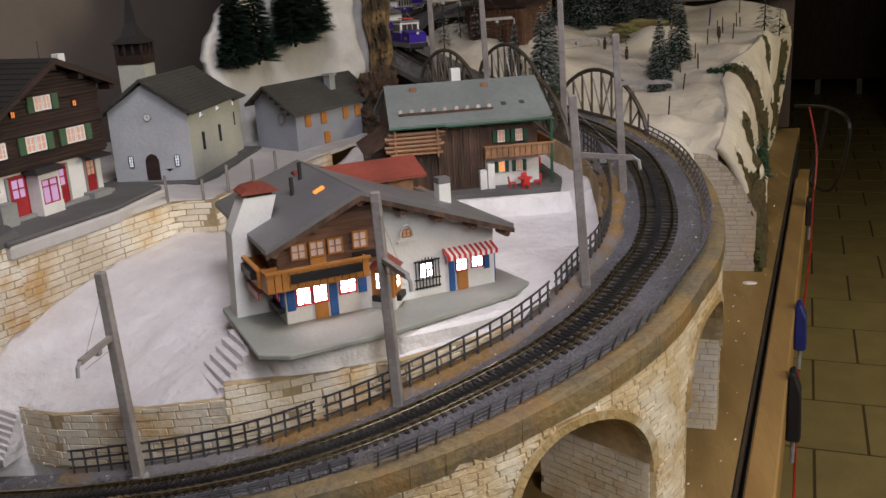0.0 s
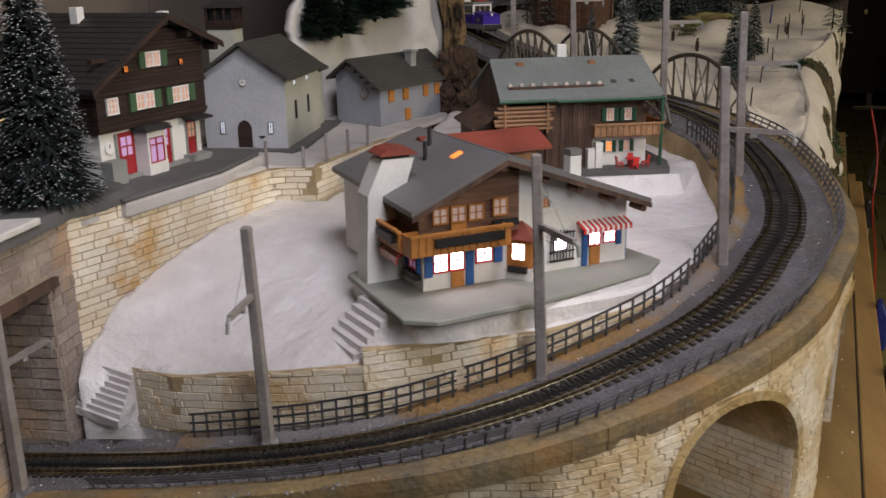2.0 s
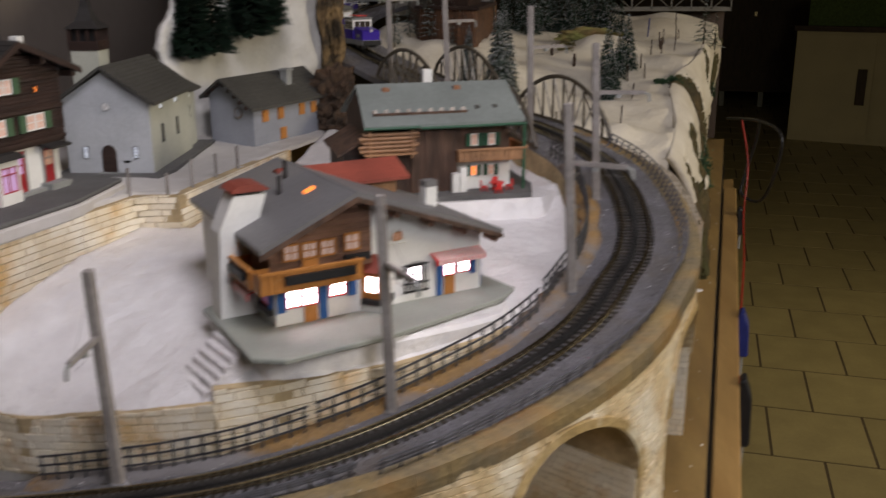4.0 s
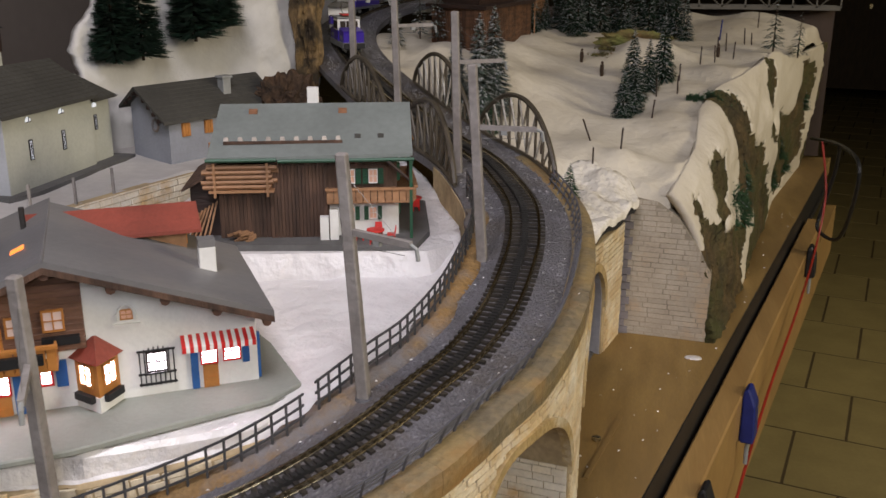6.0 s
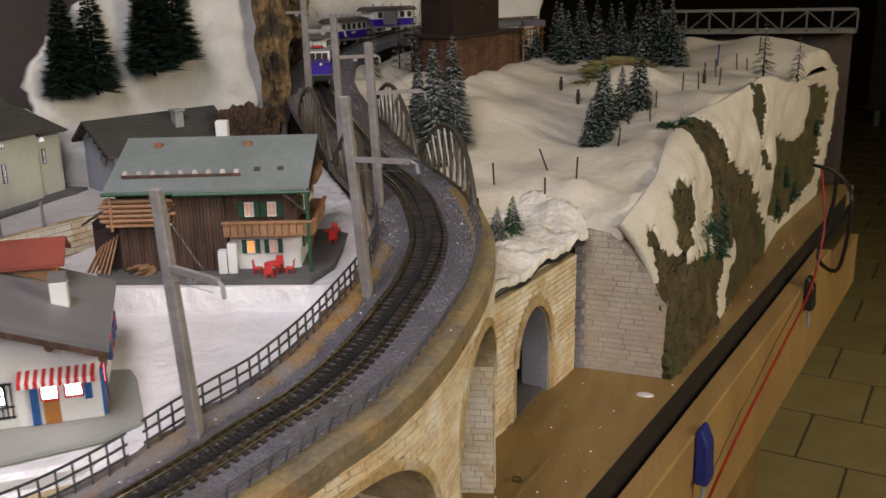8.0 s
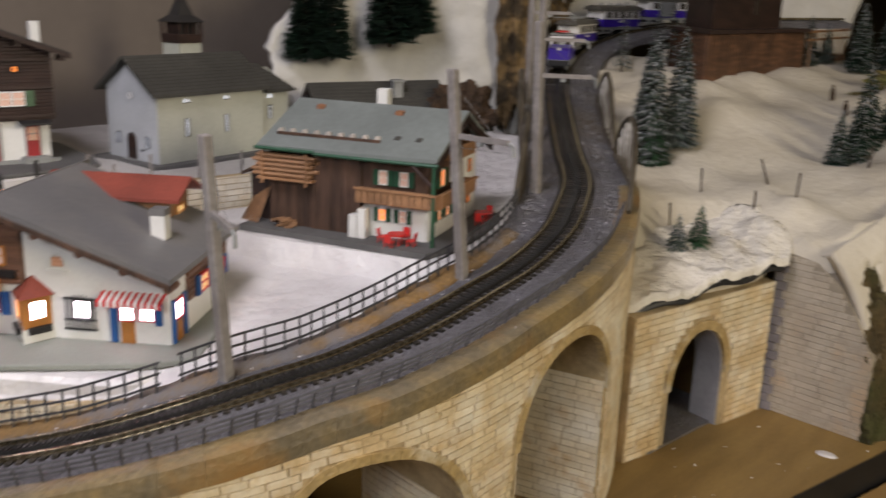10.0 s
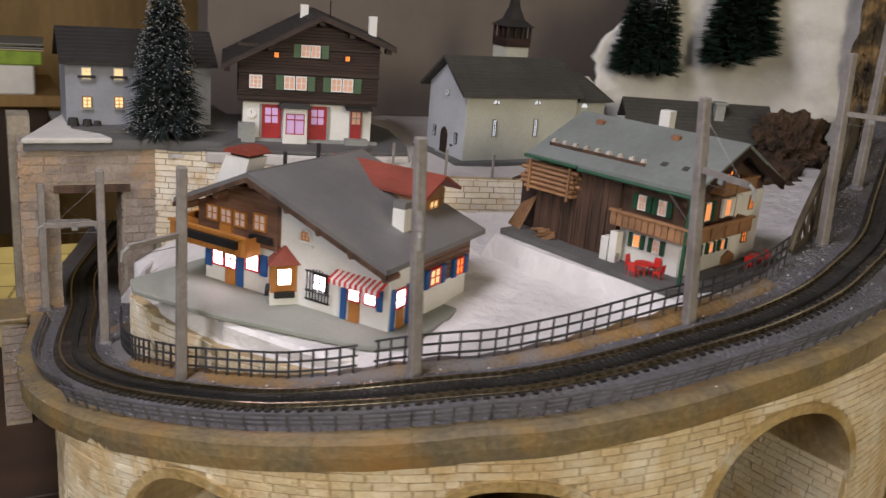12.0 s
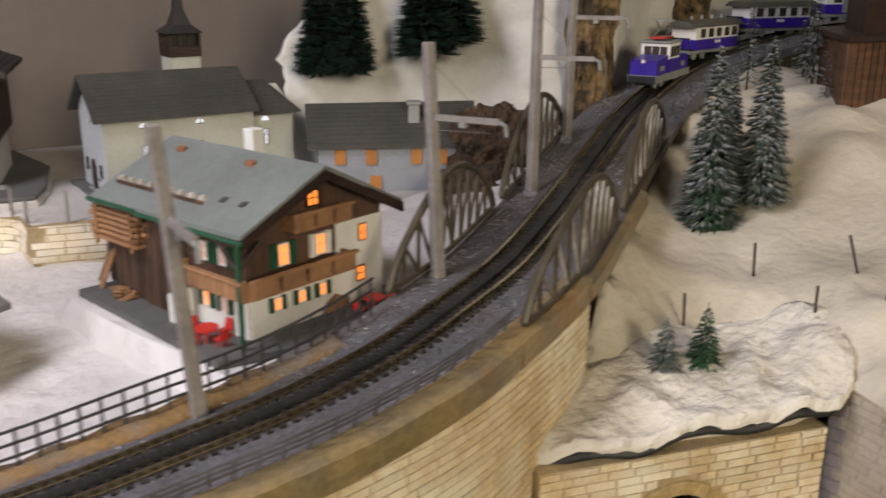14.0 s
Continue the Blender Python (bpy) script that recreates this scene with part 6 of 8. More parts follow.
# ---- rear farmhouse ----
def farmhouse():
    th = thing("rear_farmhouse", "brown timber farmhouse with green-grey roof and green shutters", "farmhouse", (-0.093, 0.847, 1.1925), 18.3)
    x0, x1, y0, y1 = 0.006, 0.152, 0.012, 0.128
    ry, rz, ez = 0.066, 0.104, 0.0705
    eave = lambda y: float(np.interp(y, (0, ry, 0.139), (ez, rz, ez - 0.002)))
    part("platform", one(prism_z, [(-0.014, -0.008), (0.165, -0.022), (0.180, 0.02), (0.185, 0.14), (-0.005, 0.145)], -0.004, 0.001), PLATFORM, th)
    part("wall", one(prism_x, [(y0, 0), (y1, 0), (y1, eave(y1) - 0.004), (ry, rz - 0.005), (y0, eave(y0) - 0.004)], x0, x1), TIMBER_OLD, th)
    F = face("front", off=-y0)
    R = Matrix.Translation((x1, 0, 0)) @ Matrix.Rotation(math.pi / 2, 4, "Z")
    # roof
    roof_plane(th, [(0.0, 0.0, ez), (0.1645, 0.0, ez + 0.0015), (0.1665, ry, rz), (0.005, ry, rz)], 0.003, SLATE_GREEN)
    roof_plane(th, [(0.1655, 0.136, ez - 0.001), (0.0, 0.136, ez - 0.001), (0.005, ry, rz), (0.1665, ry, rz)], 0.003, SLATE_GREEN)
    for a, b in ((-0.001, 0.055), (0.056, 0.1655)):
        dz = 0 if a < 0.05 else -0.0012
        part("gutter", one(rod, (a, -0.001, ez - 0.002 + dz), (b, -0.001, ez - 0.002 + dz), 0.0016), GREEN, th, "green gutter")
    part("snow_board", boxed(0.012, 0.108, 0.0145, 0.0157, ez + 0.008, ez + 0.0105), TIMBER_OLD, th)
    for i in range(9):
        x = 0.014 + i * 0.0113
        part("roof_stone", one(hexa, [(x - 0.0022, 0.0158, ez + 0.0080), (x + 0.0024, 0.0158, ez + 0.0080), (x + 0.0022, 0.0205, ez + 0.0100), (x - 0.0020, 0.0205, ez + 0.0100)],
                               [(x - 0.0016, 0.0168, ez + 0.0128), (x + 0.0018, 0.0166, ez + 0.0130), (x + 0.0015, 0.0192, ez + 0.0134), (x - 0.0015, 0.0194, ez + 0.0132)]), ROOF_STONE, th)
    for x, y in ((0.030, 0.056), (0.105, 0.056)):
        z = eave(y)
        part("roof_hatch", one(hexa, [(x, y - 0.004, z - 0.0018), (x + 0.007, y - 0.004, z - 0.0018), (x + 0.007, y, z + 0.0002), (x, y, z + 0.0002)],
                               [(x, y - 0.004, z + 0.0012), (x + 0.007, y - 0.004, z + 0.0012), (x + 0.007, y, z + 0.0022), (x, y, z + 0.0022)]), RUST, th, "small rusty brown roof hatch")
    for x in (0.118, 0.137):
        z = eave(0.024)
        part("skylight", one(hexa, [(x, 0.020, z - 0.0030), (x + 0.005, 0.020, z - 0.0030), (x + 0.005, 0.0245, z - 0.0005), (x, 0.0245, z - 0.0005)], [(x, 0.020, z - 0.0006), (x + 0.005, 0.020, z - 0.0006), (x + 0.005, 0.0245, z + 0.0016), (x, 0.0245, z + 0.0016)]), SLATE_DARK, th, "small dark skylight")
    chimney(th, 0.083, 0.078, 0.09, 0.116, 0.010, PLASTER)
    for a, b, c, d in ((0.0, ez + 0.0015, ry, rz), (ry, rz, 0.136, ez - 0.001)):
        bm = bmesh.new()
        hexa(bm, [(0.1625, a, b - 0.009), (0.1640, c, d - 0.009), (0.1640, c, d - 0.002), (0.1625, a, b - 0.002)], [(0.1650, a, b - 0.009), (0.1670, c, d - 0.009), (0.1670, c, d - 0.002), (0.1650, a, b - 0.002)])
        part("barge_board", bm, TIMBER_DARK, th)
    # log stack under the eave
    rng = random.Random(4)
    rack = part("log_rack", boxed(0.0, 0.052, 0.000, 0.012, 0.0415, 0.0435), TIMBER_MID, th, "rack of stacked tan logs")
    for r in range(5):
        for c in range(2):
            z, y = 0.046 + r * 0.0040, 0.0025 + c * 0.005
            a, b = -0.003 + rng.uniform(-0.003, 0.003), 0.052 + rng.uniform(-0.003, 0.004)
            part("log", one(rod, (a, y, z), (b, y, z), 0.0018), TIMBER_MID, rack)
    for x in (0.004, 0.046):
        part("rack_post", boxed(x, x + 0.002, -0.0005, 0.001, 0.038, 0.066), TIMBER_MID, rack)
    # vertical boards in the middle
    for i in range(16):
        x = 0.048 + i * 0.0029
        part("board", boxed(x, x + 0.0026, y0 - 0.0038 + rng.uniform(-0.0007, 0.0005), y0, 0.0005, 0.066 - 0.0005), TIMBER_OLD, th)
    for i in range(13):
        x = 0.007 + i * 0.0031
        part("board", boxed(x, x + 0.0028, y0 - 0.0014 + rng.uniform(-0.0004, 0.0004), y0, 0.0005, 0.041), TIMBER_OLD, th)
    # white ground floor
    part("white_front", one(box, 0.096, 0.152, -0.0012, 0.0005, 0.0005, 0.030, F), PLASTER, th)
    part("white_side", one(box, y0 + 0.0005, 0.085, -0.0012, 0.0005, 0.0005, 0.029, R), PLASTER, th)
    part("white_side", one(box, 0.085, y1, -0.0014, 0.0005, 0.0005, 0.060, R), PLASTER, th)
    F2, R2 = face("front", off=-y0 + 0.0014), Matrix.Translation((x1 + 0.0014, 0, 0)) @ Matrix.Rotation(math.pi / 2, 4, "Z")
    for x in (0.110, 0.1285):
        window(th, F2, x, 0.0150, 0.0065, 0.0105, LIT_ORANGE if x < 0.12 else LIT_WARM, WHITE, shutter=GREEN, sw=0.0035)
        window(th, F2, x, 0.0455, 0.0075, 0.0120, LIT_WARM, WHITE, shutter=GREEN, sw=0.0042)
    for y in (0.030, 0.050, 0.068):
        window(th, R2, y, 0.0150, 0.0060, 0.0085, LIT_ORANGE, WHITE, shutter=GREEN, sw=0.003)
    window(th, R2, 0.035, 0.0430, 0.0085, 0.0145, LIT_ORANGE, WHITE, shutter=GREEN, sw=0.005)
    window(th, R2, 0.066, 0.0430, 0.0085, 0.0145, LIT_ORANGE, PLASTER, shutter=WHITE, sw=0.004)
    window(th, R2, 0.105, 0.0440, 0.0070, 0.0120, LIT_ORANGE, TIMBER_MID)
    window(th, R2, 0.060, 0.0760, 0.0100, 0.0110, LIT_ORANGE, TIMBER_DARK)
    window(th, R2, 0.102, 0.0160, 0.0080, 0.0110, LIT_ORANGE, TIMBER_MID)
    # balconies
    railing(th, F2, 0.094, 0.165, 0.0330, 0.0095, TIMBER_MID, 12, out=0.012)
    railing(th, R2, 0.004, 0.090, 0.0330, 0.0095, TIMBER_MID, 4, out=0.013)
    railing(th, R2, 0.040, 0.088, 0.0670, 0.0085, TIMBER_MID, 3, out=0.012)
    part("cellar_door", one(prism_y, [(0.074, 0.0), (0.092, 0.0), (0.092, 0.008), (0.083, 0.0125), (0.074, 0.008)], -0.002, 0.0, R2), TIMBER_MID, th, "brown arched cellar door")
    part("corner_post", boxed(0.1615, 0.1640, -0.0032, -0.0007, 0.0, ez - 0.004), GREEN, th, "green corner post")
    for dx, dz in ((-0.018, -0.014), (0.0, -0.014)):
        part("brace", one(rod, (0.162, -0.002, 0.050), (0.162 + dx, -0.002 + (0.018 if dx == 0 else 0), 0.066), 0.0014), TIMBER_DARK, th)
    for x in (0.088, 0.096):
        part("garden_pier", boxed(x, x + 0.007, y0 - 0.014, y0 - 0.006, 0.0, 0.020 if x < 0.09 else 0.026), PLASTER, th, "white garden pier")
    part("lean_to", one(hexa, [(-0.018, 0.02, 0), (0.006, 0.02, 0), (0.006, 0.10, 0), (-0.018, 0.10, 0)], [(-0.018, 0.02, 0.042), (0.006, 0.02, 0.056), (0.006, 0.10, 0.056), (-0.018, 0.10, 0.042)]), TIMBER_DARK, th, "dark timber lean-to shed")
    part("lean_to_roof", one(hexa, [(-0.024, 0.012, 0.040), (0.006, 0.012, 0.0565), (0.006, 0.106, 0.0565), (-0.024, 0.106, 0.040)], [(-0.024, 0.012, 0.042), (0.006, 0.012, 0.0585), (0.006, 0.106, 0.0585), (-0.024, 0.106, 0.042)]), TIMBER_OLD, th)
    for i in range(6):
        part("leaning_plank", one(rod, (-0.004 - 0.004 * i, 0.004 + 0.002 * i, 0.0), (0.004 - 0.003 * i, 0.015, 0.032 - 0.002 * i), 0.0011, 4), TIMBER_MID, th)
    return th


FARM = farmhouse()


def farm_place(x, y, z=0.0):
    p = FARM.matrix_world @ Vector((K * x, K * y, K * z))
    return (p.x / K, p.y / K, (p.z - Z0) / K)


def red_table(place, rz):
    th = thing("garden_table", "small bright red garden table", "table", place, rz, group="red garden furniture")
    bm = bmesh.new()
    bmesh.ops.create_cone(bm, cap_ends=True, segments=14, radius1=0.0075, radius2=0.0075, depth=0.0012)
    bmesh.ops.translate(bm, vec=(0, 0, 0.0098), verts=bm.verts)
    part("tabletop", bm, RED, th)
    for a in range(4):
        c, s = math.cos(a * math.pi / 2 + 0.78), math.sin(a * math.pi / 2 + 0.78)
        part("leg", one(rod, (0.005 * c, 0.005 * s, 0.0), (0.004 * c, 0.004 * s, 0.0095), 0.0006, 5), RED, th)
    return th


def red_chair(place, rz):
    th = thing("garden_chair", "small bright red garden chair", "chair", place, rz, group="red garden furniture")
    part("seat", boxed(-0.0032, 0.0032, -0.0032, 0.0032, 0.0052, 0.0062), RED, th)
    part("backrest", one(hexa, [(-0.0032, 0.0026, 0.0062), (0.0032, 0.0026, 0.0062), (0.0032, 0.0034, 0.0062), (-0.0032, 0.0034, 0.0062)],
                         [(-0.0028, 0.0036, 0.0125), (0.0028, 0.0036, 0.0125), (0.0028, 0.0043, 0.0125), (-0.0028, 0.0043, 0.0125)]), RED, th)
    for x in (-0.0027, 0.0027):
        for y in (-0.0027, 0.0027):
            part("leg", one(rod, (x, y, 0), (x, y, 0.0053), 0.0005, 4), RED, th)
    return th


for (tx, ty), chairs in (((0.133, -0.006), ((-0.013, 0.002, 90), (0.013, 0.001, -90), (0.003, 0.011, 0), (-0.002, -0.010, 180))), ((0.172, 0.100), ((0.001, -0.014, 180), (0.0, 0.014, 0)))):
    red_table(farm_place(tx, ty), 18)
    for dx, dy, a in chairs:
        red_chair(farm_place(tx + dx, ty + dy), 18 + a)
bm = bmesh.new()
for i in range(26):
    a = i * 2.4
    rod(bm, (0.012 * math.cos(a) * (i % 5) / 5, 0.008 * math.sin(a) * (i % 5) / 5, 0.001 + 0.0012 * (i % 6)), (0.012 * math.cos(a) * (i % 5) / 5 + 0.006, 0.008 * math.sin(a) * (i % 5) / 5 + 0.003, 0.002 + 0.0012 * (i % 6)), 0.0013, 5)
lp = thing("log_pile", "small heap of tan firewood logs beside the farmhouse", "firewood", farm_place(0.022, 0.002), 18)
part("split_logs", bm, TIMBER_MID, lp)
tagged(lp.children[0], kind="stuff")


# ---- church ----
def church():
    th = thing("church", "pale grey-green village church with dark slate roof and small steeple", "church", (-0.411, 0.905, 1.2035), 1.5)
    L, D, ez, az = 0.089, 0.145, 0.078, 0.110
    part("wall", one(prism_y, [(0, 0), (L, 0), (L, ez), (L / 2, az - 0.003), (0, ez)], 0, D), PLASTER_GREEN, th)
    # added skin: its bluish tint paints the cooler light on this side
    part("front_wall", one(prism_y, [(0.0002, 0), (L - 0.0002, 0), (L - 0.0002, ez - 0.0005), (L / 2, az - 0.0035), (0.0002, ez - 0.0005)], -0.0010, -0.0001), PLASTER_COOL, th, "thin front skin tinted bluish grey for the cool light on it")
    part("chancel_wall", one(prism_y, [(0.010, 0), (L - 0.006, 0), (L - 0.006, 0.072), (L / 2, 0.092), (0.010, 0.072)], D, D + 0.045), PLASTER_GREEN, th)
    part("base", one(prism_z, [(-0.012, -0.014), (L + 0.008, -0.014), (L + 0.015, 0.02), (L + 0.012, D + 0.06), (-0.012, D + 0.06)], -0.010, 0.0015), PLATFORM, th)
    y0, y1, ov = -0.010, D + 0.004, 0.008
    dz = (az - ez) / (L / 2) * ov
    roof_plane(th, [(L + ov, y0, ez - dz + 0.003), (L + ov, y1, ez - dz + 0.003), (L / 2, y1, az + 0.002), (L / 2, y0, az + 0.002)], 0.003, SLATE_DARK, ribs=12)
    roof_plane(th, [(-ov, y1, ez - dz + 0.003), (-ov, y0, ez - dz + 0.003), (L / 2, y0, az + 0.002), (L / 2, y1, az + 0.002)], 0.003, SLATE_DARK, ribs=12)
    roof_plane(th, [(L + 0.002, y1 - 0.002, 0.070), (L + 0.002, D + 0.045, 0.070), (L / 2, D + 0.030, 0.097), (L / 2, y1 - 0.002, 0.097)], 0.003, SLATE_DARK, ribs=8, name="chancel_roof")
    roof_plane(th, [(0.002, D + 0.045, 0.070), (0.002, y1 - 0.002, 0.070), (L / 2, y1 - 0.002, 0.097), (L / 2, D + 0.030, 0.097)], 0.003, SLATE_DARK, ribs=8, name="chancel_roof")
    part("chancel_roof", one(hexa, [(0.002, D + 0.045, 0.067), (L + 0.002, D + 0.045, 0.067), (L / 2, D + 0.032, 0.094)], [(0.002, D + 0.053, 0.068), (L + 0.002, D + 0.053, 0.068), (L / 2, D + 0.030, 0.0975)]), SLATE_DARK, th)
    F, R = face("front", off=0.0010), face("right", L)
    part("door", one(prism_y, [(0.036, 0.0), (0.051, 0.0), (0.051, 0.024), (0.0485, 0.029), (0.0435, 0.0315), (0.0385, 0.029), (0.036, 0.024)], -0.0024, -0.0008), TIMBER_DARK, th, "dark arched church door")
    part("doorstep", boxed(0.032, 0.055, -0.006, 0, 0.0, 0.0025), GREY, th)
    for x in (0.017, 0.069):
        window(th, F, x, 0.017, 0.0055, 0.0125, LIT_SOFT, BLACK, cols=2, rows=4)
    bm = bmesh.new()
    bmesh.ops.create_cone(bm, cap_ends=True, segments=20, radius1=0.0042, radius2=0.0042, depth=0.002, matrix=Matrix.Translation((0.0445, -0.001, 0.0705)) @ Matrix.Rotation(math.pi / 2, 4, "X"))
    clock = part("clock", bm, GREY, th, "small round clock")
    bm = bmesh.new()
    bmesh.ops.create_cone(bm, cap_ends=True, segments=20, radius1=0.0034, radius2=0.0034, depth=0.002, matrix=Matrix.Translation((0.0445, -0.0016, 0.0705)) @ Matrix.Rotation(math.pi / 2, 4, "X"))
    part("clock_face", bm, WHITE, clock, "white clock face")
    part("clock_hand", boxed(0.0442, 0.0448, -0.0031, -0.0025, 0.0705, 0.0730), BLACK, clock)
    part("clock_hand", boxed(0.0445, 0.0463, -0.0031, -0.0025, 0.0702, 0.0707), BLACK, clock)
    part("plaque", one(prism_y, [(0.062, 0.012), (0.066, 0.0145), (0.058, 0.0145)], -0.0022, -0.0008), BLACK, th, "small dark heart shaped plaque")
    for y in (0.034, 0.088):
        window(th, R, y, 0.028, 0.0048, 0.0195, LIT_SOFT, BLACK, cols=2, rows=6)
        part("glazing_bar", one(box, y + 0.0023, y + 0.0032, -0.0016, -0.0011, 0.0645, 0.069, R), BLACK, th)
        part("glazing_bar", one(box, y - 0.001, y + 0.0065, -0.0016, -0.0011, 0.0640, 0.0648, R), BLACK, th)
        part("lunette", one(prism_y, [(y - 0.001, 0.0645), (y + 0.0065, 0.0645), (y + 0.0055, 0.0675), (y + 0.00275, 0.0690), (y, 0.0675)], -0.0012, 0.0, R), LIT_SOFT, th, "small lit half-round window")
    Rc = face("right", L - 0.006)
    window(th, Rc, 0.158, 0.036, 0.0045, 0.0160, LIT_SOFT, BLACK, cols=2, rows=5)
    part("lunette", one(prism_y, [(0.1565, 0.0605), (0.1640, 0.0605), (0.1630, 0.0635), (0.16025, 0.065), (0.1575, 0.0635)], -0.0012, 0.0, Rc), LIT_SOFT, th, "small lit half-round window")
    # steeple
    sx, sy, w = -0.008, 0.108, 0.0155
    t = part("steeple", boxed(sx - w, sx + w, sy - w, sy + w, 0.0, 0.122), PLASTER_GREEN, th)
    ring = lambda r, z: [(sx + r * a, sy + r * b, z) for a, b in ((-1, -1), (1, -1), (1, 1), (-1, 1))]
    part("belfry", one(hexa, ring(0.0165, 0.120), ring(0.0170, 0.130)), TIMBER_DARK, t, "dark timber belfry")
    part("belfry_core", one(hexa, ring(0.0125, 0.129), ring(0.0125, 0.146)), BLACK, t)
    for a in (-1, -0.33, 0.33, 1):
        for b in (-1, -0.33, 0.33, 1):
            if abs(a) == 1 or abs(b) == 1:
                part("belfry_post", boxed(sx + a * 0.0155 - 0.0014, sx + a * 0.0155 + 0.0014, sy + b * 0.0155 - 0.0014, sy + b * 0.0155 + 0.0014, 0.129, 0.1455), TIMBER_DARK, t)
    for lo, hi, name in ((ring(0.0195, 0.1435), ring(0.0100, 0.1515), "spire_skirt"), (ring(0.0100, 0.1515), ring(0.0050, 0.166), "spire"), (ring(0.0050, 0.166), ring(0.0006, 0.208), "spire_tip")):
        part(name, one(hexa, lo, hi), SLATE_BLACK, t)
    return th


church()


# ---- big brown house ----
def brown_house():
    th = thing("brown_house", "dark brown timber house on a white ground floor with red doors", "house", (-0.412, 0.681, 1.2125), 76.5)
    L, D = 0.145, 0.125
    g, ax, az, el, er = 0.0425, 0.083, 0.1375, 0.0905, 0.1125
    part("ground_floor", boxed(0.003, L - 0.003, 0.003, D - 0.003, 0, g), PLASTER, th, "white plastered ground floor")
    top = lambda x: float(np.interp(x, (-0.004, ax, L + 0.004), (el, az - 0.004, er)))
    part("upper_storey", one(prism_y, [(-0.002, g), (L + 0.002, g), (L + 0.002, er - 0.002), (ax, az - 0.005), (-0.002, el - 0.002)], -0.002, D), TIMBER_DARK, th)
    timber_lines(th, face("front", off=0.002), -0.002, L + 0.002, g, az - 0.006, 0.0034, TIMBER_DARK, ztop=top)
    timber_lines(th, face("left", L, D, off=0.002), 0, D, g, el - 0.004, 0.0034, TIMBER_DARK)
    timber_lines(th, face("right", L, off=0.002), 0, D, g, er - 0.004, 0.0034, TIMBER_DARK)
    y0, y1 = -0.016, D + 0.012
    xr, zr, xl, zl = L + 0.018, 0.1085, -0.020, 0.0815
    roof_plane(th, [(xr, y0, zr), (xr, y1, zr), (ax, y1, az), (ax, y0, az)], 0.0035, SLATE_BLACK, ribs=14)
    roof_plane(th, [(xl, y1, zl), (xl, y0, zl), (ax, y0, az), (ax, y1, az)], 0.0035, SLATE_BLACK, ribs=14)
    for xa, za, xb, zb in ((ax, az, xr, zr), (xl, zl, ax, az)):
        bm = bmesh.new()
        hexa(bm, [(xa, y0, za - 0.0058), (xb, y0, zb - 0.0058), (xb, y0, zb - 0.001), (xa, y0, za - 0.001)], [(xa, y0 - 0.0015, za - 0.0058), (xb, y0 - 0.0015, zb - 0.0058), (xb, y0 - 0.0015, zb - 0.001), (xa, y0 - 0.0015, za - 0.001)])
        part("barge_board", bm, TIMBER_DARK, th)
    for x in (-0.014, 0.03, ax, L - 0.03, L + 0.010):
        z = float(np.interp(x, (xl, ax, xr), (zl, az, zr))) - 0.0045
        part("purlin", boxed(x - 0.003, x + 0.003, y0 + 0.002, 0, z - 0.006, z), TIMBER_DARK, th)
    for z in (0.0455, 0.0735, 0.1005):
        part("string_course", one(box, -0.003, L + 0.003, -0.0038, 0.0, z, z + 0.003, face("front")), TIMBER_DARK, th)
    chimney(th, 0.143, 0.035, 0.095, 0.137, 0.009, PLASTER)
    chimney(th, 0.070, 0.0715, 0.120, 0.143, 0.009, PLASTER)
    part("lightning_rod", one(rod, (0.093, 0.01, 0.13), (0.093, 0.01, 0.152), 0.0006, 4), BLACK, th)
    F3 = face("front", off=0.0032)
    window(th, F3, 0.009, 0.0570, 0.0135, 0.0140, LIT_WARM, WHITE, cols=3, rows=3)
    for x in (0.0455, 0.0955):
        for k in (0, 0.0125):
            window(th, F3, x + k, 0.0570, 0.0115, 0.0145, LIT_WARM, WHITE, cols=2, rows=2)
        for a in (x - 0.0085, x + 0.0250):
            bm = one(box, a, a + 0.0078, -0.002, 0, 0.0565, 0.0720, F3)
            part("shutter", bm, GREEN_DULL, th)
    for k in (0, 0.0105):
        window(th, F3, 0.0625 + k, 0.0920, 0.0098, 0.0130, LIT_WARM, WHITE)
    for a in (0.0545, 0.0842):
        part("shutter", one(box, a, a + 0.0074, -0.002, 0, 0.0915, 0.1055, F3), GREEN_DULL, th)
    for x in (0.034, 0.1095):
        window(th, F3, x, 0.0900, 0.0055, 0.0060, LIT_ORANGE, TIMBER_DARK)
    F = face("front", off=-0.003)
    part("plinth", boxed(-0.004, L + 0.004, -0.004, 0.003, 0.0, 0.003), GREY, th)
    for x, w in ((0.024, 0.0185), (0.0735, 0.0185)):
        door(th, F, x, 0.001, w, 0.0375, RED_PAINT, LIT_PINK, RED_PAINT)
    part("pier", one(box, 0.0205, 0.0235, -0.002, 0, 0, 0.0395, F), GREY, th)
    part("pier", one(box, 0.0930, 0.0960, -0.002, 0, 0, 0.0395, F), GREY, th)
    # shop window bay
    b = part("shop_bay", boxed(0.045, 0.071, -0.012, 0.003, 0.0, 0.010), PLASTER, th, "white shop window bay")
    part("bay_frame", boxed(0.0455, 0.0705, -0.0115, 0.003, 0.0325, 0.0385), PLASTER, b)
    for x in (0.0455, 0.0680):
        part("bay_post", boxed(x, x + 0.0025, -0.0115, 0.003, 0.010, 0.0325), PLASTER, b)
    part("bay_pane", boxed(0.048, 0.068, -0.0105, -0.0095, 0.010, 0.0325), LIT_PINK, b, "pink lit shop window")
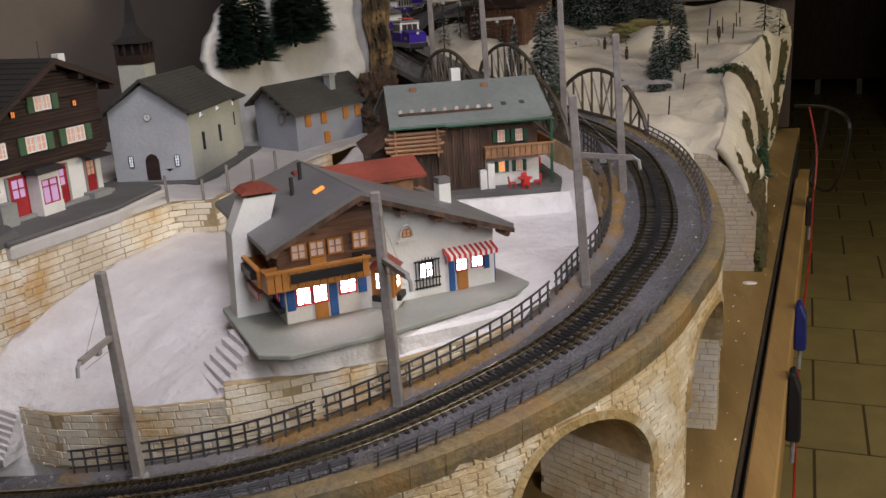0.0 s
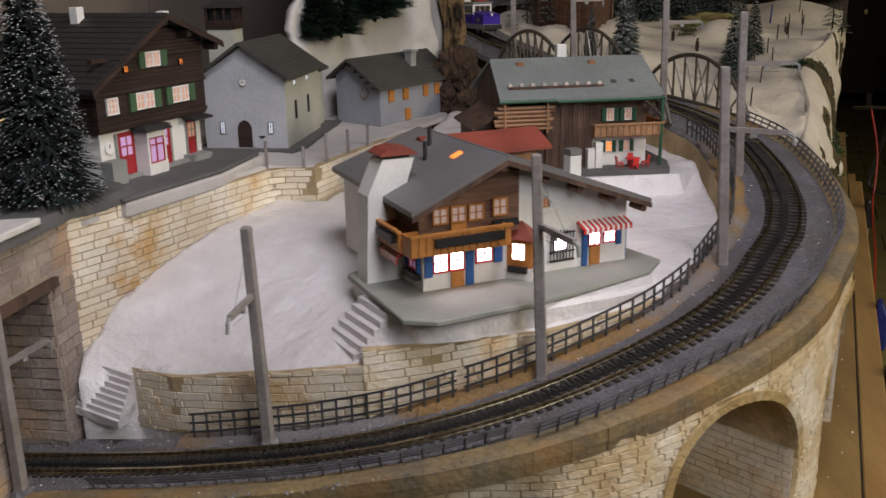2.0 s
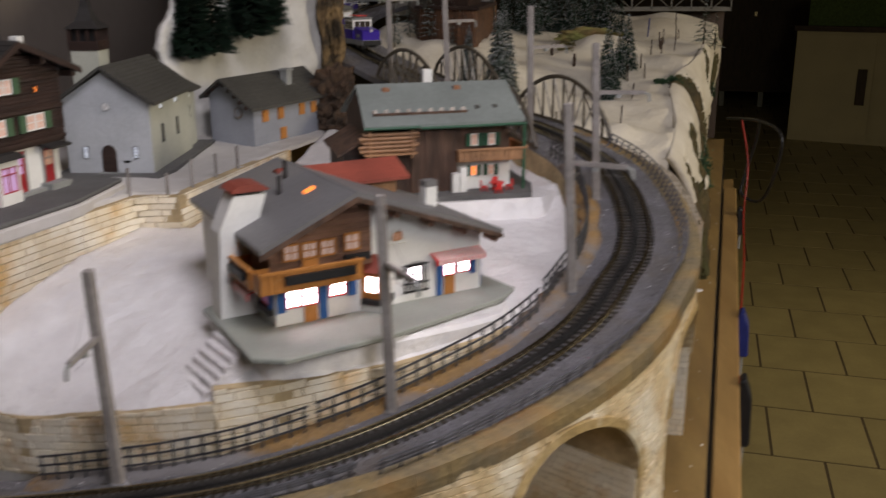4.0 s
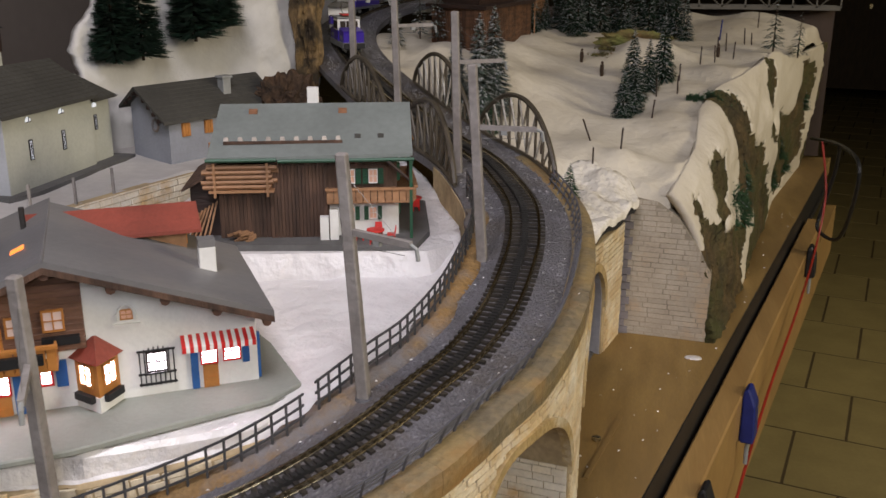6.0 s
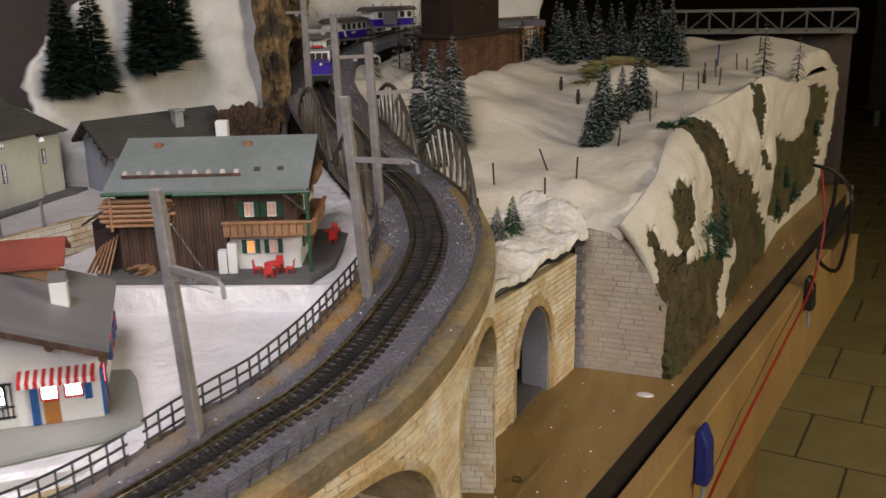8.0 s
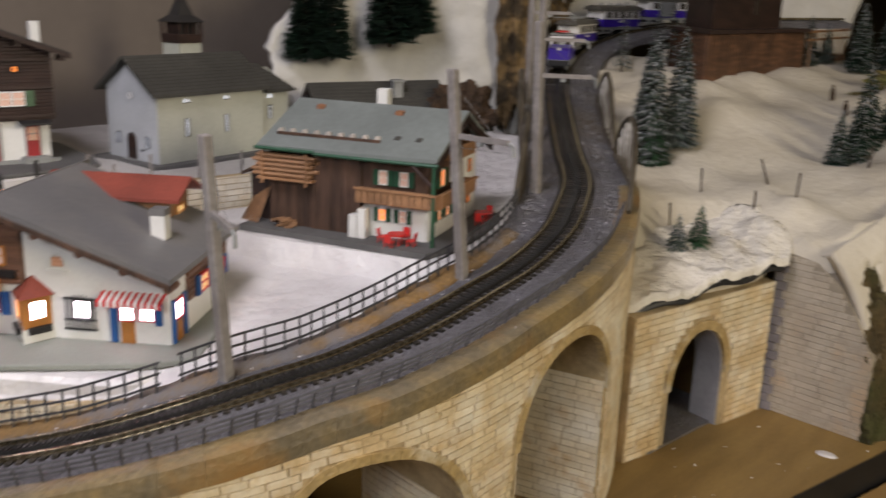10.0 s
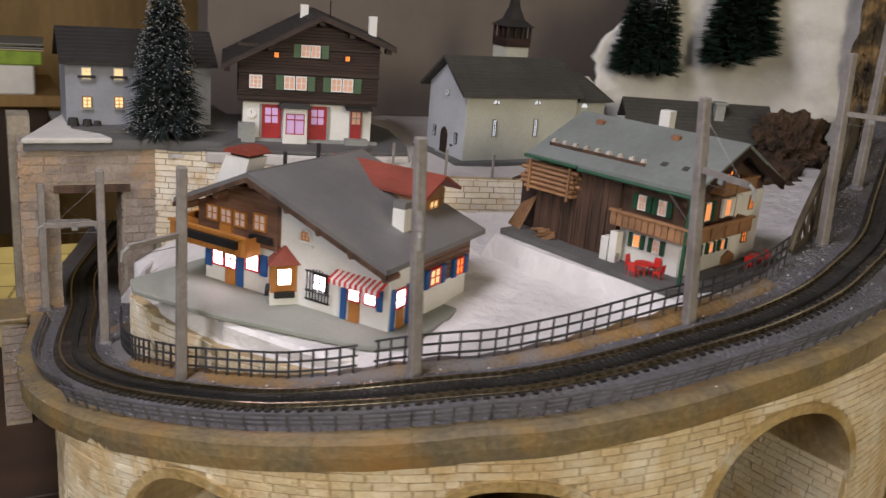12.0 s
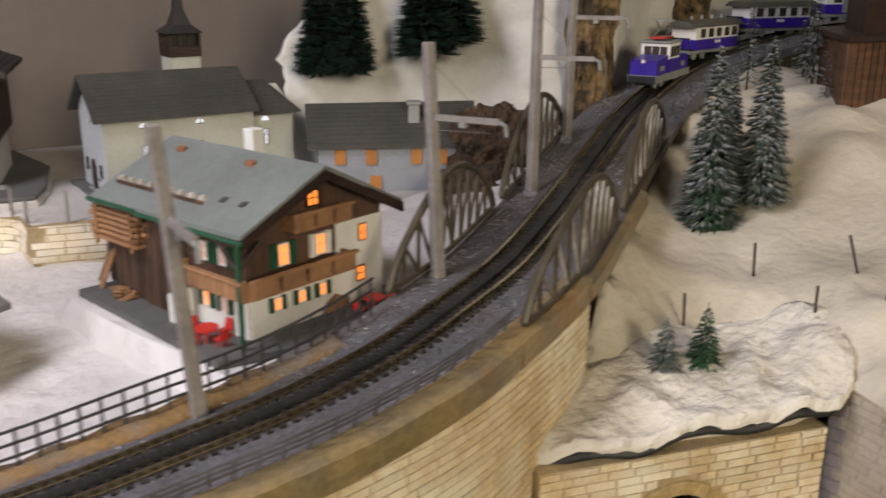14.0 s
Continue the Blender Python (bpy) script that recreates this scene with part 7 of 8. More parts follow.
    bars = one(lattice, [0.048, 0.0490, 0.0570, 0.0580, 0.0670, 0.068], [0.010, 0.011, 0.0255, 0.0265, 0.0315, 0.0325], -0.0116, -0.0106, Matrix())
    part("bay_lattice", bars, RED_PAINT, b)
    part("bay_roof", one(hexa, [(0.040, -0.016, 0.0385), (0.076, -0.016, 0.0385), (0.076, 0.003, 0.0385), (0.040, 0.003, 0.0385)], [(0.043, -0.012, 0.0435), (0.073, -0.012, 0.0435), (0.073, 0.003, 0.0435), (0.043, 0.003, 0.0435)]), SLATE_BLACK, b)
    door(th, F, 0.119, 0.006, 0.0125, 0.0315, RED_PAINT, LIT_WARM, GREY)
    part("door_step", boxed(0.113, 0.138, -0.010, 0.003, 0.0, 0.006), GREY, th)
    part("porch_roof", one(hexa, [(0.112, -0.014, 0.0385), (0.141, -0.014, 0.0385), (0.141, 0.003, 0.0415), (0.112, 0.003, 0.0415)], [(0.112, -0.014, 0.0405), (0.141, -0.014, 0.0405), (0.141, 0.003, 0.0435), (0.112, 0.003, 0.0435)]), SLATE_BLACK, th)
    bm = bmesh.new()
    bmesh.ops.create_cone(bm, cap_ends=True, segments=18, radius1=0.0048, radius2=0.0048, depth=0.0015, matrix=Matrix.Translation((0.012, 0.0015, 0.029)) @ Matrix.Rotation(math.pi / 2, 4, "X"))
    cl = part("wall_clock", bm, WHITE, th, "round white wall clock")
    part("clock_hand", boxed(0.0117, 0.0123, 0.0003, 0.0009, 0.029, 0.0325), BLACK, cl)
    part("stone_box", boxed(-0.002, 0.016, -0.012, 0.0, 0.0, 0.020), GREY, th, "grey stone kiosk box")
    return th


brown_house()
bm = bmesh.new()
prism_z(bm, [(-0.372, 0.635), (-0.338, 0.755), (-0.333, 0.845), (-0.37, 0.86), (-0.47, 0.88), (-0.58, 0.86), (-0.58, 0.64)], 1.2085, 1.2125)
solid("house_platform", bm, PLATFORM, "grey platform in front of the brown house", "platform", kind="object", bevel=0.001)


bm = bmesh.new()
prism_z(bm, [(-0.371, 0.637), (-0.3355, 0.7545), (-0.3305, 0.8465), (-0.368, 0.862), (-0.47, 0.882), (-0.58, 0.862), (-0.58, 0.645)], 1.196, 1.2083)
solid("snow_bank", bm, SNOW_TERRACE, "bank of snow under the grey house platform", "snow", bevel=0.002)


# ---- blue-grey house and cottage ----
def blue_house():
    th = thing("blue_grey_house", "plain blue-grey house with yellow lit windows and dark roof", "house", (-0.468, 0.512, 1.2165), 90)
    L, D, ez, az = 0.150, 0.075, 0.073, 0.100
    part("wall", one(prism_x, [(0, 0), (D, 0), (D, ez), (D / 2, az - 0.002), (0, ez)], 0, L), PLASTER_BLUE, th)
    roof_plane(th, [(-0.006, -0.008, ez - 0.004), (L + 0.006, -0.008, ez - 0.004), (L + 0.006, D / 2, az + 0.001), (-0.006, D / 2, az + 0.001)], 0.003, SLATE_BLACK, ribs=9)
    roof_plane(th, [(L + 0.006, D + 0.008, ez - 0.004), (-0.006, D + 0.008, ez - 0.004), (-0.006, D / 2, az + 0.001), (L + 0.006, D / 2, az + 0.001)], 0.003, SLATE_BLACK, ribs=9)
    F = face("front")
    for x in (0.016, 0.048, 0.085, 0.118):
        for z in (0.0200, 0.0500):
            window(th, F, x, z, 0.0095, 0.0125, LIT_YELLOW, TIMBER_MID if z < 0.04 else WHITE, cols=2, rows=3, shutter=BLUE if False else None, sill=GREY)
    for x in (0.016, 0.048, 0.085, 0.118):
        part("flower_box", one(box, x - 0.004, x + 0.0135, -0.0045, -0.0012, 0.0520, 0.0545, F), BLACK, th, "dark flower box")
    part("base", boxed(-0.012, L + 0.010, -0.030, D + 0.010, -0.001, 0.0022), PLATFORM, th)
    for x, r in ((0.006, 0.0065), (0.020, 0.0055), (0.030, 0.0045)):
        part("shrub", one(rod, (x, -0.006, 0.0), (x, -0.006, r * 1.6), r, 9, r * 0.75), SLATE_BLACK, th, "dark clipped shrub")
    return th


blue_house()


def cottage():
    th = thing("stone_cottage", "small blue-grey stone cottage with orange shutters", "cottage", (-0.260, 1.0924, 1.194), 63)
    L, D, ry, ez, el, az = 0.150, 0.070, 0.0405, 0.056, 0.068, 0.088
    part("wall", one(prism_x, [(0, 0), (D, 0), (D, el), (ry, az - 0.003), (0, ez)], 0, L), PLASTER_BLUE, th)
    roof_plane(th, [(-0.010, -0.007, ez - 0.003), (L + 0.006, -0.007, ez - 0.001), (L + 0.006, ry, az + 0.002), (-0.014, ry, az)], 0.003, SLATE_DARK, ribs=10)
    roof_plane(th, [(L + 0.006, D + 0.007, el - 0.002), (-0.011, D + 0.007, el - 0.004), (-0.014, ry, az), (L + 0.006, ry, az + 0.002)], 0.003, SLATE_DARK, ribs=8)
    chimney(th, 0.094, 0.022, 0.066, 0.090, 0.011, GREY, capmat=GREY)
    F, Lf = face("front"), face("left", L, D)
    for x, z in ((0.016, 0.034), (0.046, 0.034), (0.050, 0.008)):
        part("shutter", one(box, x, x + 0.0105, -0.0018, 0, z, z + 0.0145, F), ORANGE, th, "closed orange shutter")
        for k in range(3):
            part("shutter_board", one(box, x + 0.0005 + k * 0.0034, x + 0.0033 + k * 0.0034, -0.0026, -0.0016, z + 0.0006, z + 0.0139, F), ORANGE, th)
    for x in (0.090, 0.115):
        part("shutter", one(box, x, x + 0.0105, -0.0018, 0, 0.034, 0.0485, F), ORANGE, th, "closed orange shutter")
    # round wreath on the gable
    bm = bmesh.new()
    tube(bm, [Lf @ Vector((0.047 + 0.0055 * math.cos(a * math.pi / 7), -0.0014, 0.046 + 0.0062 * math.sin(a * math.pi / 7))) for a in range(15)], 0.0014, 5)
    part("wreath", bm, VERGE, th, "round dry yellow wreath")
    for i in range(8):
        y = 0.001 + i * 0.0088
        z = float(np.interp(y, (-0.007, ry, D + 0.007), (ez - 0.003, az, el - 0.004))) - 0.0030
        part("rafter_end", boxed(-0.0115, -0.008, y, y + 0.0035, z - 0.004, z), TIMBER_DARK, th)
    return th


cottage()


# ---- masts beside the track ----
def mast(place, h, aim, arm=0.045, lift=0.70, lean=(0.0, 0.0)):
    th = thing("catenary_mast", "grey wooden catenary mast with a bent bracket arm", "mast", place, group="catenary masts")
    lx, ly = lean
    bm = bmesh.new()
    w = 0.0038
    hexa(bm, [(-w, -w, -0.006), (w, -w, -0.006), (w, w, -0.006), (-w, w, -0.006)], [(lx - w * 0.85, ly - w * 0.85, h), (lx + w * 0.85, ly - w * 0.85, h), (lx + w * 0.85, ly + w * 0.85, h), (lx - w * 0.85, ly + w * 0.85, h)])
    part("pole", bm, POLE, th, bevel=0.0008)
    d = Vector((aim[0], aim[1], 0)).normalized()
    b = Vector((lx, ly, h)) * lift
    e = b + d * arm
    q = math.atan2(d.y, d.x)
    bm = bmesh.new()
    m = Matrix.Translation(b) @ Matrix.Rotation(q, 4, "Z")
    box(bm, 0.0, arm, -0.0016, 0.0016, -0.0018, 0.0018, m)
    a = part("arm", bm, POLE, th)
    part("hook", one(tube, [e, e + d * 0.004 + Vector((0, 0, -0.002)), e + d * 0.005 + Vector((0, 0, -0.0085))], 0.0013), GREY, a, "bent arm end")
    part("bracket", one(box, arm * 0.42, arm * 0.52, -0.0015, 0.0015, -0.005, -0.002, m), GREY, a)
    part("stay_wire", one(rod, Vector((lx, ly, h)) * 0.93, b + d * arm * 0.85, 0.00016, 4), WIRE, th)
    part("contact_wire", one(rod, b + Vector((0, 0, -0.008)), b + d * arm * 0.9 + Vector((0, 0, -0.007)), 0.0002, 4), WIRE, th)
    part("foot", one(rod, (0, 0, -0.004), (0, 0, 0.0015), 0.0085, 8, 0.006), GRAVEL, th, "gravel heaped at the foot")
    return th


def outward(p):
    best = min(np.linspace(0, S_END, 400), key=lambda s: (on_line(s).xy - Vector(p[:2])).length)
    v = on_line(best).xy - Vector(p[:2])
    return (v.x, v.y)


for place, h, lean in (((-0.2263, 0.518, 1.0705), 0.153, (-0.005, 0.0)), ((-0.0413, 0.5485, 1.1115), 0.155, (-0.006, 0.002)), ((0.092, 0.667, 1.160), 0.151, (-0.009, -0.0034)),
                       ((0.131, 0.8485, 1.192), 0.151, (-0.008, -0.010)), ((0.075, 1.025, 1.2205), 0.150, (-0.003, -0.006)), ((-0.023, 1.172, 1.240), 0.152, (-0.006, 0.006)),
                       ((-0.107, 1.275, 1.262), 0.155, (-0.003, 0.004)), ((-0.1985, 1.395, 1.285), 0.15, (0, 0))):
    mast(place, h, outward(place), lean=lean)
mast((-0.390, 0.480, 1.045), 0.130, (0.1, 1), lean=(0.0, 0.0))


# ---- fences ----
def fence(name, s0, s1, off, h, mat, label, step=0.0115, rails=3, lift=0.0, tilt=0.0):
    th = thing(name, label, "fence", (0, 0, 0))
    n = int((s1 - s0) / step)
    for i in range(n + 1):
        s = s0 + i * step
        a, b = on_line(s, off, -0.004 + lift), on_line(s, off + tilt, h + lift)
        part("post", one(rod, a, b, 0.0009, 4), mat, th)
    for r in range(rails):
        z = h * (0.28 + 0.68 * r / max(rails - 1, 1))
        bm = bmesh.new()
        o = off + tilt * z / h
        sweep(bm, s0 - 0.003, s0 + n * step + 0.003, [(o - 0.0005, z - 0.0007 + lift), (o + 0.0005, z - 0.0007 + lift), (o + 0.0005, z + 0.0007 + lift), (o - 0.0005, z + 0.0007 + lift)], 0.012)
        part("rail", bm, mat, th)
    return th


fence("inner_fence", 0.347, 0.560, -0.0385, 0.0205, FENCE, "dark plastic railing beside the track")
fence("inner_fence", 0.566, 0.784, -0.0395, 0.0205, FENCE, "dark plastic railing below the front chalet")
fence("inner_fence", 0.792, 1.170, -0.0425, 0.0205, FENCE, "dark plastic railing in front of the farmhouse")
fence("outer_fence", 0.31, 0.58, 0.0265, 0.0085, FENCE_GREY, "grey plastic railing leaning outwards along the viaduct edge", tilt=0.006)
fence("outer_fence", 0.59, 1.180, 0.0385, 0.0115, FENCE_GREY, "grey plastic railing leaning outwards along the viaduct edge", tilt=0.006)


# ---- arched truss bridge ----
def truss(s0, s1, off, h, mat, label, strut):
    th = thing("bridge_truss", label, "bridge truss", (0, 0, 0), group="bridge trusses")
    n = 10
    top = lambda f: h * math.sin(math.pi * f) ** 0.7 if 0 < f < 1 else 0.0
    pts = [on_line(s0 + (s1 - s0) * i / 24, off, top(i / 24) + 0.001) for i in range(25)]
    part("top_chord", one(tube, pts, 0.0026, 6), mat, th)
    part("bottom_chord", one(tube, [on_line(s0 + (s1 - s0) * i / 24, off, 0.0) for i in range(25)], 0.002, 5), mat, th)
    for i in range(1, n):
        f = i / n
        a, b = on_line(s0 + (s1 - s0) * f, off, 0.0), on_line(s0 + (s1 - s0) * f, off, top(f))
        part("upright", one(rod, a, b, 0.0015, 5), mat, th)
        g = (i + 1) / n if i < n / 2 else (i - 1) / n
        part("diagonal", one(rod, b, on_line(s0 + (s1 - s0) * g, off, 0.001), 0.0012, 5), strut, th)


TRUSS = material("weathered_bridge_brown", (0.085, 0.07, 0.048), 0.5, vary=0.3, scale=40, tint=(0.05, 0.04, 0.026))
# pale colour paints the white glints on the hill-side diagonals
STRUT_GLINT = material("glint_painted_bridge_strut", (0.50, 0.48, 0.44), 0.35, vary=0.3, scale=60, tint=(0.12, 0.10, 0.07))
for a, b in ((1.185, 1.365), (1.385, 1.560)):
    truss(a, b, 0.048, 0.054, TRUSS, "arched brown-grey lattice truss on the hill side", STRUT_GLINT)
    truss(a, b, -0.048, 0.054, TRUSS, "arched brown-grey lattice truss on the village side", TRUSS)


# ---- trees ----
def crown(h, r, seed, tiers=16, arms=15, snow=0.35, droop=0.25, bare=0.10, power=0.9, fan=3, specks=0):
    """Two meshes: tapering tiers of needle sprays, and the snow lying on them."""
    rng = random.Random(seed)
    green, white = bmesh.new(), bmesh.new()

    def blade(bm, a, b, w):
        d = (b - a)
        side = d.cross(Vector((rng.uniform(-0.3, 0.3), rng.uniform(-0.3, 0.3), 1))).normalized() * w
        v = [bm.verts.new(a - side * 0.6), bm.verts.new(a + side * 0.6), bm.verts.new(a.lerp(b, 0.6) + side), bm.verts.new(b), bm.verts.new(a.lerp(b, 0.6) - side)]
        bm.faces.new(v)

    for t in range(tiers):
        f = t / (tiers - 1)
        z = h * (bare + (1 - bare) * f)
        rr = r * (1 - f) ** power + r * 0.05
        n = max(5, int(arms * (0.45 + 0.55 * (1 - f))))
        for k in range(n):
            a = 2 * math.pi * (k + rng.random()) / n
            l = rr * rng.uniform(0.72, 1.12)
            root = Vector((0, 0, z + rng.uniform(-0.5, 0.5) * h / tiers))
            tip = Vector((l * math.cos(a), l * math.sin(a), root.z - droop * l + rng.uniform(-0.08, 0.08) * r))
            for q in range(fan):
                spread = Vector((rng.uniform(-0.3, 0.3), rng.uniform(-0.3, 0.3), rng.uniform(-0.25, 0.2))) * l * 0.9
                p0 = root.lerp(tip, rng.uniform(0.05, 0.5))
                blade(green, p0, tip + spread * (0.5 if q else 0.15), r * 0.034)
            if rng.random() < snow:
                p0, p1 = root.lerp(tip, rng.uniform(0.45, 0.65)), root.lerp(tip, rng.uniform(0.85, 1.02))
                up = Vector((0, 0, r * 0.05))
                for q in range(3):
                    stray = Vector((rng.uniform(-1, 1), rng.uniform(-1, 1), rng.uniform(-0.3, 0.3))) * r * 0.13
                    blade(white, p0 + up * rng.uniform(0.8, 1.4), p1 + up * 0.8 + stray, r * rng.uniform(0.018, 0.034))
    for _ in range(specks):
        f = rng.random() ** 1.4
        rr = (r * (1 - f) ** power + r * 0.05) * rng.uniform(0.75, 1.05)
        a = rng.uniform(0, 2 * math.pi)
        p = Vector((rr * math.cos(a), rr * math.sin(a), h * (bare + (1 - bare) * f) - droop * rr))
        q = r * rng.uniform(0.007, 0.024)
        v = [white.verts.new(p + Vector(c) * q) for c in ((1, 0.3, 0), (-0.5, 1, 0.1), (-0.6, -0.9, 0), (0.1, 0, 0.9))]
        for t in ((0, 1, 3), (1, 2, 3), (2, 0, 3), (0, 2, 1)):
            white.faces.new([v[k] for k in t])
    return green, white


def conifer(name, label, h, r, seed, needle, group, **kw):
    """A conifer at the origin, to be copied to its places."""
    th = thing(name, label, "tree", (0, 0, 0), group=group)
    part("trunk", one(rod, (0, 0, -0.004), (0, 0, h * 0.96), r * 0.07, 6, r * 0.015), TRUNK, th)
    g, w = crown(h, r, seed, **kw)
    c = part("crown", g, needle, th)
    if len(w.faces):
        part("snow_cover", w, FROST, c, "white snow on the branches")
    else:
        w.free()
    return th


def plant(kind, spots):
    """kind is planted at the first spot and copied to the rest."""
    for i, (x, y, z, turn, size) in enumerate(spots):
        m = Matrix.Translation(W(x, y, z)) @ Matrix.Rotation(math.radians(turn), 4, "Z")
        if i == 0:
            kind.matrix_world = m @ Matrix.Scale(size, 4)
        else:
            kind.scale = (1, 1, 1)
            c = copy_thing(kind, m)
            c.scale = (size, size, size)
            continue
    x, y, z, turn, size = spots[0]
    kind.matrix_world = Matrix.Translation(W(x, y, z)) @ Matrix.Rotation(math.radians(turn), 4, "Z") @ Matrix.Scale(size, 4)


def hill(x, y):
    return HILL(x, y) - 0.002


SNOWY = conifer("snowy_fir", "small dark fir tree dusted with snow", 0.075, 0.019, 1, NEEDLE, "firs on the hill", snow=0.6, tiers=22, arms=26, fan=6, power=0.75)
spots = []
for x, y, s in ((0.213, 1.429, 0.85), (0.226, 1.455, 0.9), (0.222, 1.49, 1.25), (0.243, 1.515, 0.95), (0.262, 1.555, 1.2), (0.039, 1.82, 1.0), (0.060, 1.84, 0.75)):
    spots.append((x, y, hill(x, y), 77 * len(spots), s))
plant(SNOWY, spots)
SNOWY2 = conifer("snowy_fir", "tall dark fir tree with snowy branch tips", 0.095, 0.022, 2, NEEDLE, "firs behind the hill", snow=0.65, tiers=20, arms=24, fan=5, power=0.75)
spots = []
for x, y, s in ((0.10, 1.86, 1.0), (0.118, 1.82, 0.9), (0.13, 1.90, 1.05), (0.15, 1.94, 1.1), (0.115, 1.97, 1.1), (0.085, 1.94, 1.0), (0.17, 1.98, 1.0), (0.19, 1.96, 1.05), (0.215, 2.02, 1.0), (0.235, 1.98, 1.1), (0.262, 1.93, 1.05), (0.282, 1.925, 1.1), (0.275, 2.02, 1.0), (0.25, 2.04, 1.1), (0.20, 1.86, 0.7), (0.068, 1.99, 1.05), (0.30, 1.90, 0.8)):
    spots.append((x, y, hill(x, y), 61 * len(spots), s))
plant(SNOWY2, spots)
FROSTY = conifer("frosted_spruce", "tall blue-green spruce thickly frosted with snow", 0.125, 0.0235, 3, NEEDLE_BLUE, "spruces beside the track", snow=0.85, tiers=30, arms=30, power=0.7, fan=8)
plant(FROSTY, [(0.042, 1.306, 1.203, 0, 1.18), (0.052, 1.355, 1.220, 70, 1.1), (0.0, 1.372, 1.236, 130, 0.75)])
GREENFIR = conifer("green_spruce", "short bushy green spruce at the foot of the frosted ones", 0.068, 0.024, 12, NEEDLE_GREEN, "spruces beside the track", snow=0.1, tiers=18, arms=24, power=0.7, fan=7)
plant(GREENFIR, [(0.049, 1.300, 1.203, 20, 1.0)])
FROSTY2 = conifer("frosted_spruce", "slim frosted spruce on the slope behind the track", 0.085, 0.016, 4, NEEDLE_BLUE, "spruces beside the track", snow=0.8, tiers=17, arms=12)
plant(FROSTY2, [(-0.125, 1.535, 1.29, 0, 1.1), (-0.105, 1.60, 1.302, 40, 1.05), (-0.07, 1.57, 1.298, 80, 1.2), (-0.03, 1.54, 1.285, 120, 0.6), (-0.09, 1.66, 1.312, 160, 1.0)])
PLAIN = conifer("dark_pine", "dark green bristly pine standing against the white mountain", 0.130, 0.029, 5, NEEDLE, "pines on the mountain", snow=0.0, tiers=34, arms=36, droop=0.02, power=0.72, fan=10, bare=0.03)
plant(PLAIN, [(-0.343, 1.135, 1.306, 0, 0.95), (-0.322, 1.160, 1.308, 60, 1.0), (-0.292, 1.232, 1.325, 120, 1.2), (-0.275, 1.257, 1.337, 160, 1.1)])
BIG = conifer("snowy_christmas_tree", "large dark fir speckled with snow on the upper terrace", 0.172, 0.040, 6, NEEDLE_BLACK, "", snow=0.0, tiers=34, arms=36, droop=0.3, power=0.62, fan=6, specks=3000)
plant(BIG, [(-0.418, 0.605, 1.217, 0, 1.0)])
TINY = conifer("small_fir", "tiny green fir standing in the snow slab", 0.036, 0.0115, 7, NEEDLE_GREEN, "firs on the slab", snow=0.05, tiers=16, arms=22, fan=6, power=0.75)
plant(TINY, [(0.1685, 1.174, 1.160, 0, 1.2)])
TINY2 = conifer("small_fir", "tiny frosted blue fir standing in the snow slab", 0.034, 0.0115, 8, NEEDLE_BLUE, "firs on the slab", snow=0.5, tiers=16, arms=22, fan=6, power=0.75)
plant(TINY2, [(0.1575, 1.149, 1.156, 0, 1.15)])
CLING = conifer("cliff_fir", "small bushy dark green fir clinging to the cliff", 0.05, 0.020, 9, NEEDLE_GREEN, "firs on the cliff", snow=0.08, tiers=16, arms=22, fan=6, power=0.6)
spots = []
for u, f, s in ((2.75, 0.22, 1.0), (2.45, 0.26, 0.75), (1.75, 0.28, 0.55), (2.1, 0.25, 0.65), (1.3, 0.38, 0.5), (3.1, 0.23, 0.7), (2.9, 0.34, 0.8), (5.9, 0.10, 0.9), (6.3, 0.12, 1.0), (6.1, 0.22, 0.9), (6.55, 0.45, 1.1)):
    p = cliff_point(u, f)
    spots.append((p.x + 0.004, p.y, p.z - 0.008, 83 * len(spots), s))
plant(CLING, spots)
SIDE = conifer("snowy_fir", "dark snowy fir at the edge of the cliff", 0.07, 0.02, 10, NEEDLE, "firs on the cliff", snow=0.3, tiers=13, arms=13)
plant(SIDE, [(0.43, 1.74, 1.283, 0, 1.1), (0.49, 1.90, 1.26, 90, 1.0)])


def scrub(name, place, size, n, seed, label):
    rng = random.Random(seed)
    bm = bmesh.new()
    for _ in range(n):
        a, b, c = (rng.gauss(0, 0.5) for _ in range(3))
        p = Vector((place[0] + a * size[0], place[1] + b * size[1], place[2] + abs(c) * size[2]))
        for _ in range(3):
            d = Vector((rng.uniform(-1, 1), rng.uniform(-1, 1), rng.uniform(0.1, 1))) * 0.005
            s = d.cross(Vector((0.3, 0.2, 1))).normalized() * 0.001
            bm.faces.new([bm.verts.new(p - s), bm.verts.new(p + s), bm.verts.new(p + d)])
    return solid(name, bm, MOSS if seed % 2 else NEEDLE_GREEN, label, "scrub", kind="stuff")


for u, f, n in ((3.0, 0.90, 150), (3.08, 0.80, 130), (3.15, 0.70, 110), (2.8, 0.98, 140)):
    p = cliff_point(u, f)
    scrub("cliff_scrub", p, (0.009, 0.016, 0.008), n, 2, "dark green scrub along the bare gully of the cliff")
scrub("cliff_scrub", (0.306, 1.472, HILL(0.306, 1.472) - 0.001), (0.012, 0.010, 0.006), 170, 2, "dark green scrub at the top of the cliff")
scrub("cliff_scrub", cliff_point(2.5, 0.30), (0.012, 0.05, 0.02), 420, 2, "dark green scrub in the cliff gully")
